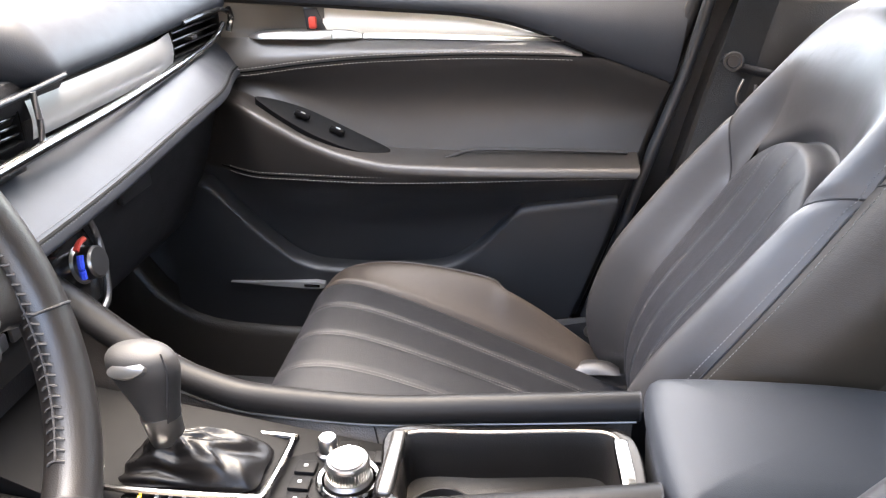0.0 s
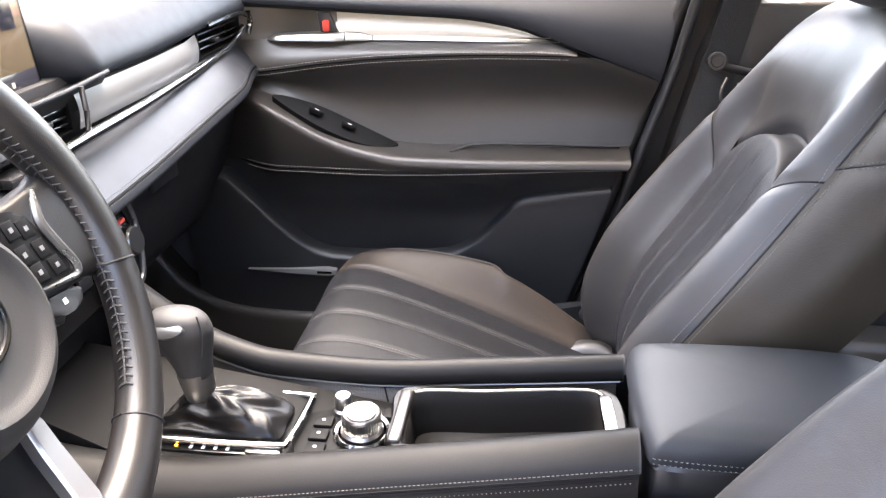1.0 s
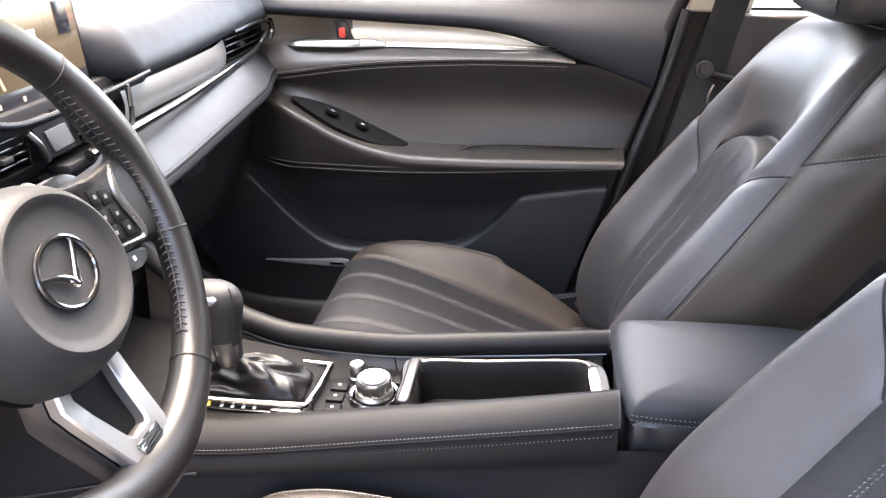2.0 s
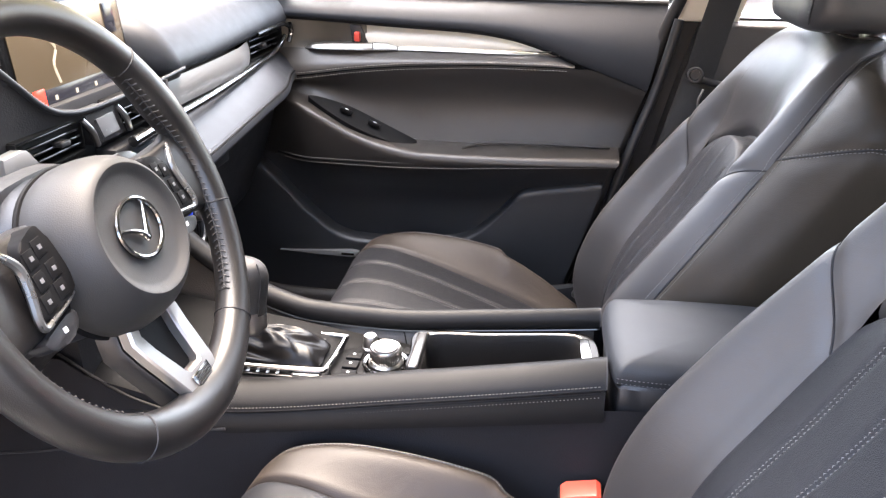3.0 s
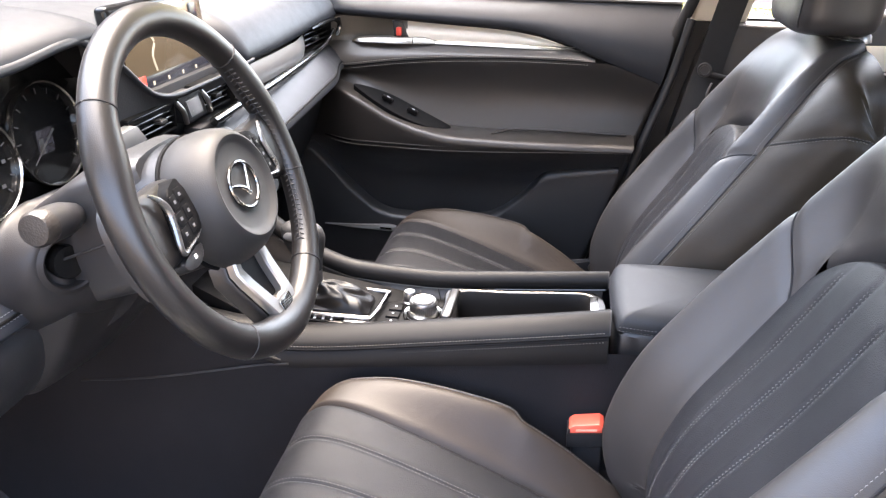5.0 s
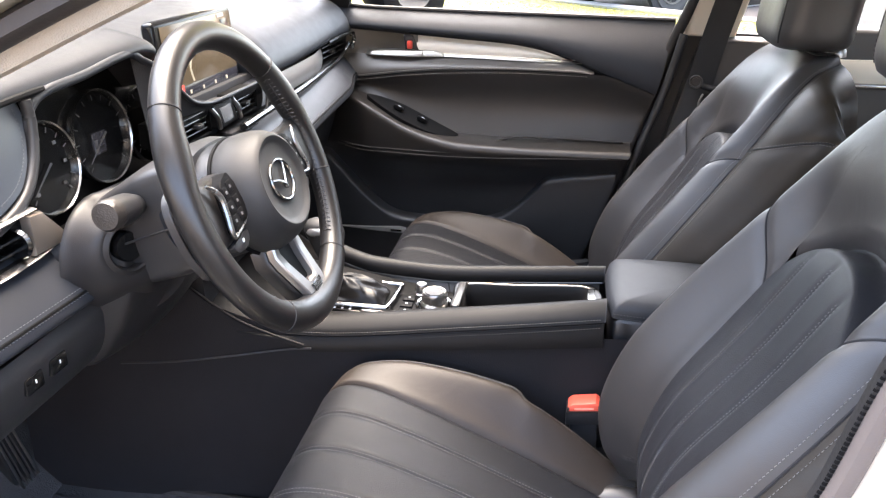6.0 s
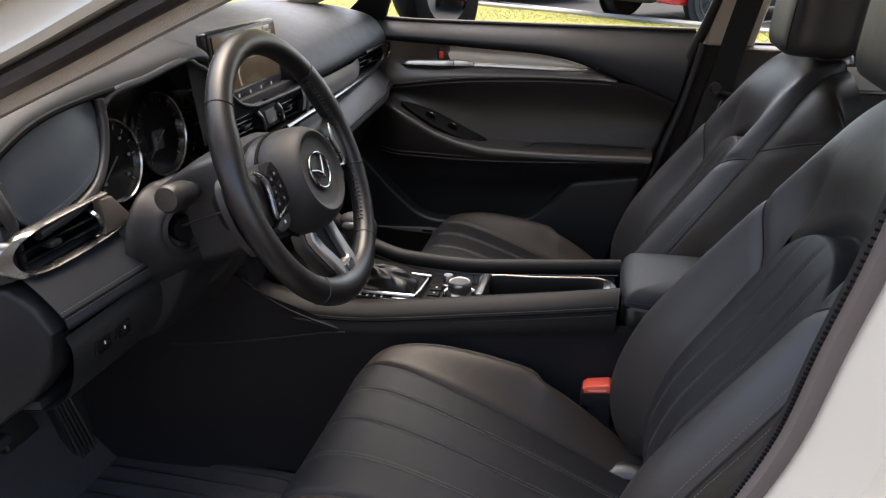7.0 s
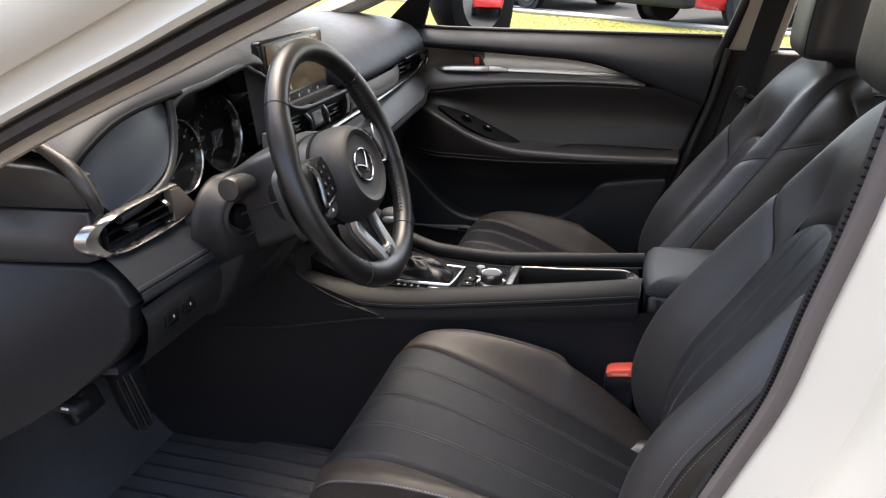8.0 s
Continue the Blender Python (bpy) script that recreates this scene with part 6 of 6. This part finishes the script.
    part("spoke_recess", loft([flat([(a * 1.02, b) for a, b in inner], -0.0060), flat([(a * 0.2, -0.108 + (b + 0.108) * 0.2) for a, b in inner], -0.0064)], cap=True), SWITCH_BLACK, sk, "dark recess in the spoke")
    part("spoke_badge", slab(flat([(-0.0150, -0.1435), (0.0150, -0.1435), (0.0135, -0.1560), (-0.0135, -0.1560)], 0.0042), (0, 0, 0), NRM * 0.0010, 0.0004), CHROME, sk, "small plain badge plate")
    for i in range(4):
        part("badge_bar", slab(flat([(-0.0115, -0.1450 - 0.0027 * i), (0.0110, -0.1450 - 0.0027 * i), (0.0110, -0.1464 - 0.0027 * i), (-0.0115, -0.1464 - 0.0027 * i)], 0.0052), (0, 0, 0), NRM * 0.0005, 0), PLASTIC, sk)
    # column shroud and stalks
    col = thing("steering_column", C - NRM * 0.1, "black plastic steering column shroud", "steering column")
    rings = []
    for c, w, h0, h1 in ((-0.045, 0.058, -0.062, 0.054), (-0.065, 0.064, -0.070, 0.060), (-0.12, 0.066, -0.076, 0.058), (-0.18, 0.064, -0.072, 0.045), (-0.24, 0.060, -0.06, 0.03)):
        sq = [(w, h0 * 0.6), (w, h1 * 0.55), (w * 0.75, h1), (-w * 0.75, h1), (-w, h1 * 0.55), (-w, h0 * 0.6), (-w * 0.7, h0), (w * 0.7, h0)]
        rings.append(curve([W(a, b, c) for a, b in sq], 4, True))
    part("shroud", loft(rings), PLASTIC, col)
    part("shroud_seam", tube([W(-0.077, -0.01, c) for c in (-0.06, -0.12, -0.18)], 0.0015, 6), DARK_PLASTIC, col)
    stalk = part("lamp_stalk", tube(curve([(-0.553, -0.42, 0.866), (-0.549, -0.46, 0.873), (-0.546, -0.500, 0.879)], 5), [0.009, 0.009, 0.010, 0.011, 0.013, 0.015, 0.017, 0.0178, 0.018, 0.018, 0.018], 18), PLASTIC, col, "black lamp stalk with a round end")
    part("stalk_end", turn([(0.0175, -0.006), (0.0175, 0.006), (0.015, 0.010), (0.0, 0.011)], (-0.5455, -0.505, 0.8800), (0.05, -1, 0.12), 22), BROWN_PLASTIC, stalk)
    right = part("wiper_stalk", tube(curve([(-0.555, -0.31, 0.860), (-0.550, -0.25, 0.866), (-0.546, -0.20, 0.870)], 5), [0.008 + 0.0008 * i for i in range(11)], 16), PLASTIC, col, "black wiper stalk")
    cn = Vector((1, -0.50, 0.12)).normalized()
    c1 = Vector((0.5, 1, 0)).normalized()
    c2, cc = cn.cross(c1) * -1, Vector((-0.560, -0.455, 0.8205))
    if c2.z < 0:
        c2 = -c2

    def cowl(u, v):
        a = 6.28318 * u
        reach = table([(0, 0.115), (0.8, 0.085), (1.57, 0.058), (2.4, 0.062), (3.14, 0.070), (4.2, 0.095), (4.71, 0.105), (5.5, 0.120), (6.2832, 0.115)], a)
        r = lerp(0.0335, reach, v)
        fall = (0.060 - 0.030 * max(0.0, -math.cos(a))) * smooth(v) ** 1.3 - 0.020 * v * max(0.0, math.cos(a))
        return cc + c1 * (r * math.cos(a)) + c2 * (r * math.sin(a)) - cn * (fall + 0.001)
    part("column_cowl", grid(cowl, steps(0, 1, 56), steps(0, 1, 16)), COLUMN, col, "smooth black cowl round the start button")
    b = part("start_button_bezel", turn([(0.0340, -0.020), (0.0345, -0.008), (0.0340, -0.001), (0.031, 0.001), (0.0285, 0.002), (0.0262, 0.000), (0.0240, -0.014), (0.0180, -0.020)], (-0.560, -0.455, 0.8205), (1, -0.50, 0.12), 36), COLUMN, col, "round start button bezel")
    part("start_button", turn([(0.0185, -0.016), (0.0185, -0.004), (0.0165, -0.001), (0.0, -0.002)], (-0.560, -0.455, 0.8205), (1, -0.50, 0.12), 30), PIANO, b)


# ---- centre console ----
def build_console():
    con = thing("centre_console", (-0.3, 0.0, 0.19), "black centre console with stitched rails, shifter and armrest", "console")
    rail_z = lambda x: table([(-0.66, 0.720), (-0.62, 0.690), (-0.595, 0.670), (-0.536, 0.630), (-0.477, 0.600), (-0.413, 0.585), (-0.30, 0.582), (-0.15, 0.594), (0.012, 0.610)], x)
    near_rows = [(-0.80, 0.612), (-0.66, 0.575), (-0.56, 0.552), (-0.48, 0.547), (-0.38, 0.556), (-0.24, 0.577), (-0.115, 0.597), (0.012, 0.619), (0.20, 0.652)]
    near_z = lambda x: sum(table(near_rows, x + d) for d in steps(-0.06, 0.06, 8)) / 9
    low_z = lambda x: table([(-0.68, 0.590), (-0.617, 0.563), (-0.52, 0.518), (-0.476, 0.500), (-0.35, 0.511), (-0.15, 0.534), (0.03, 0.558)], x)
    wide = lambda x: table([(-0.66, 1.28), (-0.50, 1.13), (-0.40, 1.06), (-0.25, 1.0), (0.02, 0.96)], x)
    sec = [(0.058, -0.075), (0.054, -0.020), (0.056, -0.008), (0.064, -0.001), (0.076, 0.001), (0.090, -0.004), (0.103, -0.013), (0.109, -0.022)]
    far_sec = [(0.0735, -0.028), (0.0690, -0.0225), (0.0690, -0.011), (0.0740, -0.003), (0.083, 0.001), (0.094, -0.003), (0.103, -0.013), (0.109, -0.022)]
    for s in (1, -1):
        def rail(u, v, s=s):
            x = lerp(-0.66, 0.006, u)
            c = curve([(0, a, b) for a, b in (far_sec if s > 0 else sec)], 5)
            q = c[round(v * (len(c) - 1))]
            return (x, s * q.y * wide(x), (rail_z(x) if s > 0 else near_z(x)) + q.z)
        r = part("rail", grid(rail, steps(0, 1, 60), steps(0, 1, 35)), RAIL, con, "leather-wrapped console rail")
        part("rail_end", slab([rail(1, v) for v in steps(0, 1, 14)], (0, 0, 0), (0.002, 0, 0), 0), DARK_PLASTIC, con)

        def wall(u, v, s=s):
            x = lerp(-0.66, 0.006, u)
            z0 = (rail_z(x) if s > 0 else near_z(x)) - 0.024
            z1 = min(z0 - 0.004, low_z(x))
            return (x, s * (0.1095 + 0.008 * math.sin(1.57 * v)) * wide(x), lerp(z0, z1, v))
        part("rail_side", grid(wall, steps(0, 1, 50), steps(0, 1, 6)), RAIL, con, "stitched leather console side")
        thread = DASH_STITCH if s > 0 else RAIL_STITCH
        above = [Vector(rail(u, 0.93)) + Vector((0, s * 0.0008, 0.0008)) for u in steps(0.18, 0.995, 90)]
        below = [Vector(rail(u, 1.0)) + Vector((0, s * 0.0024, -0.0085)) for u in steps(0.18, 0.995, 90)]
        part("stitching", stitches(above, (0, s, 0.9), length=0.0030, gap=0.0016, r=0.00042), thread, r)
        part("stitching", stitches(below, (0, s, 0.2), length=0.0030, gap=0.0016, r=0.00042), thread, r)
        for dz in (0.0, -0.0048):
            part("seam", tube([Vector(rail(u, 1.0)) + Vector((0, s * 0.0006, dz)) for u in steps(0.05, 1, 50)], 0.0013, 6), SWITCH_BLACK, r)

        def skirt(u, v, s=s):
            x = lerp(-1.0, 0.30, u)
            z1 = low_z(min(x, 0.03)) if x > -0.66 else 0.60
            return (x, s * (0.1135 * wide(max(-0.66, min(x, 0.02))) - 0.003 + 0.02 * v * v + 0.05 * smooth((-0.5 - x) / 0.4) * (1 - 0.3 * v)), lerp(z1 + 0.012, 0.18, v))
        part("side_skirt", grid(skirt, steps(0, 1, 50), steps(0, 1, 12)), SKIRT, con, "plain black console side")
    part("side_seam", tube(curve([(-0.795, -0.1835, 0.470), (-0.70, -0.1685, 0.476), (-0.61, -0.1490, 0.486), (-0.52, -0.1325, 0.500), (-0.472, -0.1310, 0.507)], 6), 0.0018, 6), PLASTIC, con)
    part("front_edge", tube(curve([(-0.672, -0.150, 0.612), (-0.60, -0.1455, 0.560), (-0.54, -0.1375, 0.531), (-0.485, -0.1295, 0.511)], 6), 0.0024, 8), RAIL, con, "raised front edge of the console side")
    # deck
    part("deck", slab([(-0.66, -0.07, 0.600), (-0.55, -0.066, 0.543), (-0.24, -0.058, 0.538), (-0.24, 0.058, 0.538), (-0.55, 0.066, 0.543), (-0.66, 0.07, 0.600)], (0, 0, -0.02), (0, 0, 0), 0.001), SWITCH_BLACK, con, "dark console deck")
    def inner(u, v):
        x = lerp(-0.62, 0.0, u)
        return (x, lerp(0.0715, 0.0600, smooth(v)) * wide(x), lerp(rail_z(x) - 0.024, 0.530, v))
    iw = part("inner_wall", grid(inner, steps(0, 1, 60), steps(0, 1, 8)), BROWN_PLASTIC, con, "warm dark wall inside the rail")
    part("rail_lip", tube([(x, 0.0690 * wide(x), rail_z(x) - 0.0255) for x in steps(-0.56, 0.004, 50)], 0.0013, 6), SMOKED, con, "thin satin line under the rail")
    part("wall_joint", tube([Vector(inner(0.556, v)) + Vector((0.010 * v, -0.0006, 0)) for v in steps(0.02, 0.9, 8)], 0.0009, 5), SWITCH_BLACK, iw)
    fr = curve([(-0.532, 0.047, 0.553), (-0.45, 0.049, 0.553), (-0.362, 0.047, 0.553), (-0.357, 0.040, 0.553), (-0.358, 0.0, 0.553), (-0.362, -0.042, 0.553), (-0.37, -0.047, 0.553), (-0.45, -0.049, 0.553), (-0.525, -0.047, 0.553), (-0.535, -0.04, 0.553), (-0.540, 0.0, 0.553), (-0.538, 0.04, 0.553)], 5, True)
    part("shifter_frame", tube(fr, 0.0036, 8, closed=True), CHROME, con, "chrome frame round the shifter boot")
    # pleated boot
    base = curve([(-0.518, 0.034, 0.548), (-0.45, 0.036, 0.548), (-0.380, 0.034, 0.548), (-0.374, 0.0, 0.548), (-0.380, -0.034, 0.548), (-0.45, -0.036, 0.548), (-0.515, -0.034, 0.548), (-0.522, 0.0, 0.548)], 9, True)
    top = Vector((-0.474, 0.0, 0.584))
    rings = []
    for k in steps(0, 1, 22):
        ring = []
        for i, p in enumerate(base):
            d = (p - top)
            d.z = 0
            tgt = top + d.normalized() * 0.014
            q = p.lerp(tgt, smooth(k) * 0.55 + 0.45 * k)
            q.z = 0.548 + 0.040 * (0.35 * k + 0.65 * k ** 1.8) + 0.014 * math.sin(3.14 * k) * smooth((p.x + 0.46) / 0.06)
            fold = math.sin(k * 15 + 2.2 * math.sin(i * 0.35)) * 0.0026 * math.sin(3.14 * k) + 0.0016 * math.sin(3.14 * k) * noise.noise(Vector((i * 0.31, k * 5, 2)))
            q += d.normalized() * fold
            q.z += fold * 0.8
            ring.append(q)
        rings.append(ring)
    lev = part("shifter_boot", loft(rings, cap=False), BOOT, con, "creased black leather shifter boot")
    part("collar", turn([(0.0160, -0.0225), (0.0168, -0.0222), (0.0170, -0.0218), (0.0185, -0.006), (0.0200, 0.0112), (0.0200, 0.0117), (0.0190, 0.0120)], (-0.475, 0, 0.601), (-0.12, 0, 1), 28), SATIN, con, "chrome collar")
    kn = []
    for k in steps(0, 1, 30):
        z = lerp(0.609, 0.692, k)
        wx = table([(0.0, 0.0190), (0.2, 0.0235), (0.5, 0.0320), (0.70, 0.0360), (0.82, 0.0345), (0.91, 0.029), (0.97, 0.019), (1.0, 0.006)], k)
        wy = table([(0.0, 0.0180), (0.4, 0.0215), (0.70, 0.0245), (0.85, 0.0225), (0.94, 0.017), (1.0, 0.004)], k)
        cx = -0.4745 - 0.0135 * k
        kn.append([Vector((cx + wx * math.cos(a), wy * math.sin(a), z)) for a in steps(0, 6.28318, 30)[:-1]])
    knob = part("shift_knob", loft(kn), HUB, con, "black leather shift knob")
    cn, cu = Vector((-0.12, -0.76, 0.62)).normalized(), Vector((1.0, 0.0, 0.15)).normalized()
    cv, cc = cn.cross(cu), Vector((-0.4890, -0.0206, 0.6735))
    part("knob_cap", loft([[cc + cn * h + cu * (0.0205 * k * math.cos(t)) + cv * (0.0085 * k * math.sin(t)) for t in steps(0, 6.28318, 32)[:-1]] for k, h in ((1.0, -0.010), (1.0, 0.001), (0.93, 0.0035), (0.6, 0.0050), (0.05, 0.0055))]), TRIM, knob, "bright satin release cap")
    part("knob_seam", tube(curve([(-0.460, -0.017, 0.612), (-0.455, -0.019, 0.640), (-0.453, -0.0135, 0.668), (-0.458, -0.010, 0.688)], 5), 0.0010, 5), DARK_PLASTIC, knob)
    ind = part("gear_indicator", box((-0.44, -0.0515, 0.5435), (0.13, 0.012, 0.006), 0.002), PIANO, con, "gear indicator strip")
    part("lamp", box((-0.485, -0.0515, 0.5475), (0.003, 0.003, 0.001), 0.0003), AMBER, ind, "small amber lamp")
    for i in range(4):
        part("gear_mark", box((-0.468 + 0.014 * i, -0.0515, 0.5470), (0.004, 0.005, 0.001), 0.0003), PRINT, ind)
    part("drive_switch", box((-0.386, -0.050, 0.5445), (0.040, 0.014, 0.010), 0.003), SATIN, con)
    # control dial, its keys and the small volume knob
    dial_c = Vector((-0.285, -0.006, 0.540))
    part("dial_surround", slab(curve([dial_c + Vector((a, b, 0)) for a, b in ((-0.066, 0.044), (0.028, 0.046), (0.040, 0.03), (0.042, -0.035), (0.030, -0.048), (-0.066, -0.046))], 3, True), (0, 0, -0.004), (0, 0, 0.004), 0.002), SWITCH_BLACK, con)
    part("dial_ring", turn([(0.0325, 0), (0.0335, 0.004), (0.031, 0.0065), (0.0275, 0.005), (0.027, 0)], dial_c + Vector((0, 0, 0.004)), (0, 0, 1), 40), CHROME, con, "chrome ring round the dial")
    dial = part("control_dial", turn([(0.0245, 0), (0.0245, 0.006), (0.0215, 0.009), (0.0222, 0.026), (0.0205, 0.029), (0.019, 0.0282), (0.0, 0.0285)], dial_c + Vector((0, 0, 0.004)), (0, 0, 1), 44), SATIN, con, "knurled satin control dial")
    ridges = []
    for k in range(44):
        a = 6.28318 * k / 44
        d = Vector((math.cos(a), math.sin(a), 0))
        ridges.append(tube([dial_c + d * 0.0217 + Vector((0, 0, 0.015)), dial_c + d * 0.0221 + Vector((0, 0, 0.029))], 0.0006, 5))
    part("knurling", join(*ridges), SATIN, dial)
    part("dial_top", turn([(0.0175, 0), (0.0170, 0.0012), (0.0, 0.0006)], dial_c + Vector((0, 0, 0.0322)), (0, 0, 1), 32), PLASTIC, dial)
    vk = part("volume_knob", turn([(0.0125, 0), (0.0125, 0.004), (0.0100, 0.006), (0.0100, 0.021), (0.0085, 0.023), (0.0, 0.0228)], (-0.316, 0.034, 0.543), (0, 0, 1), 28), SATIN, con, "small satin volume knob")
    for i, (x, y) in enumerate(((-0.333, 0.008), (-0.333, -0.016), (-0.331, -0.040), (-0.296, 0.042), (-0.255, 0.030))):
        k = part("console_key", box((x, y, 0.5455), (0.022, 0.019, 0.006), 0.002), SWITCH_BLACK, con)
        part("key_mark", box((x, y, 0.5492), (0.0036, 0.0030, 0.0008), 0.0002), PRINT, k)
    part("edge_strip", tube([(-0.243, 0.05, 0.552), (-0.238, -0.05, 0.552)], 0.0035, 8), CHROME, con)
    # tray with chrome border
    tray = curve([(-0.232, 0.046, 0.566), (-0.15, 0.050, 0.570), (-0.06, 0.052, 0.577), (-0.024, 0.046, 0.580), (-0.012, 0.02, 0.580), (-0.010, -0.02, 0.578), (-0.018, -0.046, 0.576), (-0.06, -0.052, 0.574), (-0.15, -0.051, 0.568), (-0.228, -0.047, 0.565), (-0.236, 0.0, 0.565)], 5, True)
    def tray_ring(a, b):
        return [p + (Vector((-0.12, 0, p.z)) - p) * a + Vector((0, 0, b)) for p in tray]
    tr = part("tray", loft([tray_ring(a, b) for a, b in ((0.0, 0.001), (0.035, -0.004), (0.05, -0.02), (0.07, -0.056), (0.5, -0.060), (0.95, -0.060))], cap=False), TRAY_INSIDE, con, "deep dark tray")
    part("tray_surround", loft([tray_ring(a, b) for a, b in ((-0.150, -0.010), (-0.140, 0.000), (-0.120, 0.0025), (-0.03, 0.0030), (0.0, 0.001))], cap=False), GLOSS, con, "glossy black surround of the tray")
    part("tray_front", box((-0.2415, 0.0, 0.5655), (0.015, 0.096, 0.012), 0.004, seg=3), SMOKED, con, "dark satin end of the tray")
    part("tray_border", tube([p + Vector((0, 0, 0.0015)) for p in tray[:28]], 0.0020, 8), WARM_SATIN, tr, "thin warm satin border of the tray")
    part("tray_end", slab([(-0.022, 0.040, 0.578), (-0.008, 0.034, 0.580), (-0.005, -0.040, 0.578), (-0.018, -0.040, 0.576)], (0, 0, -0.002), (0, 0, 0.006), 0.002), CHROME, tr)
    part("cup_ring", turn([(0.036, 0), (0.038, 0.006), (0.034, 0.008), (0.033, 0.0)], (-0.19, -0.015, 0.512), (0, 0, 1), 32), PLASTIC, tr)
    part("cup_ring", turn([(0.036, 0), (0.038, 0.006), (0.034, 0.008), (0.033, 0.0)], (-0.09, -0.015, 0.512), (0, 0, 1), 32), PLASTIC, tr)
    # armrest lid
    lid_out = [(0.012, 0.082), (0.035, 0.096), (0.12, 0.100), (0.22, 0.098), (0.28, 0.085), (0.31, 0.05), (0.315, 0.0), (0.31, -0.05), (0.28, -0.085), (0.22, -0.098), (0.12, -0.100), (0.035, -0.097), (0.014, -0.084), (0.008, 0.0)]
    ring = curve([(a, b, 0) for a, b in lid_out], 5, True)
    c = Vector((0.16, 0, 0))
    rings = [[c + (p - c) * k + Vector((0, 0, z)) for p in ring] for k, z in ((0.97, 0.598), (1.0, 0.601), (1.0, 0.606), (0.985, 0.615), (0.945, 0.6225), (0.85, 0.628), (0.6, 0.6315), (0.2, 0.633), (0.02, 0.633))]
    lid = part("armrest_lid", loft(rings), LID, con, "padded leather armrest lid")
    for z in (0.6075, 0.6015):
        side = [p for p in ring if p.y < -0.088]
        part("stitching", stitches([c + (p - c) * 1.001 + Vector((0, 0, z)) for p in side], (0, -1, 0.1)), DASH_STITCH, lid)
    rings = [[c + (p - c) * k + Vector((0, 0, z)) for p in ring] for k, z in ((0.90, 0.20), (0.93, 0.50), (0.965, 0.560), (0.97, 0.592), (0.92, 0.599))]
    part("armrest_box", loft(rings), PLASTIC, con, "black armrest box")


def build_floor_things():
    acc = thing("accelerator_pedal", (-1.04, -0.22, 0.19), "black ribbed accelerator pedal", "pedal", "pedals")
    part("pad", slab([(-0.995, -0.262, 0.19), (-0.995, -0.198, 0.19), (-1.050, -0.200, 0.350), (-1.050, -0.250, 0.350)], (0, 0, 0), (0.016, 0, 0.004), 0.004), PLASTIC, acc)
    for i in range(5):
        part("rib", tube([(-0.977, -0.250 + 0.0105 * i, 0.20), (-1.032, -0.244 + 0.0095 * i, 0.345)], 0.0028, 6), SATIN if i % 2 == 0 else RUBBER, acc)
    part("arm", tube([(-1.06, -0.225, 0.30), (-1.13, -0.22, 0.45)], 0.010, 8), DARK_PLASTIC, acc)
    br = thing("brake_pedal", (-1.0, -0.34, 0.30), "black rubber brake pedal", "pedal", "pedals")
    part("pad", box((-1.035, -0.340, 0.345), (0.022, 0.085, 0.052), 0.008, rot=(0, -25, 0), seg=3), RUBBER, br)
    part("arm", tube(curve([(-1.045, -0.340, 0.35), (-1.07, -0.338, 0.44), (-1.10, -0.335, 0.58)], 5), 0.009, 8), DARK_PLASTIC, br)
    mat = thing("floor_mat", (-0.7, -0.40, 0.19), "black ribbed floor mat in the driver footwell", "floor mat")
    out = curve([(-0.98, -0.20, 0.19), (-0.97, -0.56, 0.19), (-0.90, -0.62, 0.19), (-0.5, -0.62, 0.19), (-0.46, -0.58, 0.19), (-0.46, -0.22, 0.19), (-0.52, -0.18, 0.19), (-0.9, -0.18, 0.19)], 5, True)
    part("sheet", slab(out, (0, 0, -0.003), (0, 0, 0.006), 0.003), CARPET, mat)
    part("edge", tube([p + Vector((0, 0, 0.008)) for p in out], 0.009, 8, closed=True), RUBBER, mat, "raised black rubber edge")
    for i in range(9):
        y = -0.545 + 0.04 * i
        part("rib", tube([(-0.945, y, 0.1955), (-0.50, y, 0.1955)], 0.0035, 6), RUBBER, mat)
    rel = thing("hood_release", (-0.78, -0.63, 0.57), "small black release lever under the dashboard", "lever")
    part("lever", box((-0.775, -0.630, 0.572), (0.05, 0.03, 0.016), 0.006, seg=3), DARK_PLASTIC, rel)
    part("mark", box((-0.770, -0.6455, 0.575), (0.012, 0.002, 0.004), 0.0005), PRINT, rel)


build_ground()
parked_car("parked_suv", (-0.30, 10.1, 0), 42, RED_PAINT, DARK_PLASTIC, "red suv parked beyond the lawn")
parked_car("parked_estate", (-1.25, 13.3, 0), 132, GREY_PAINT, DARK_PLASTIC, "silver car parked beyond the lawn")
parked_car("parked_hatchback", (7.9, 4.9, 0), 205, RED_PAINT, DARK_PLASTIC, "red car parked farther along the lot")
parked_car("parked_wagon", (11.2, 9.2, 0), 215, TYRE, DARK_PLASTIC, "black car parked beyond the red one")
build_body()
build_passenger_door()
build_mirror()
build_dashboard()
build_steering()
build_console()
build_seat(0.3725, (0.0, 0.0), (0.0, 0.0), "black leather front passenger seat with fluted stitched panels")
build_seat(-0.3725, (0.045, 0.015), (0.018, 0.056), "black leather driver seat with fluted stitched panels, set higher", nod=-0.036)
build_buckle((-0.014, -0.130, 0.458), "red-buttoned belt buckle beside the driver seat")
build_belt()
build_floor_things()
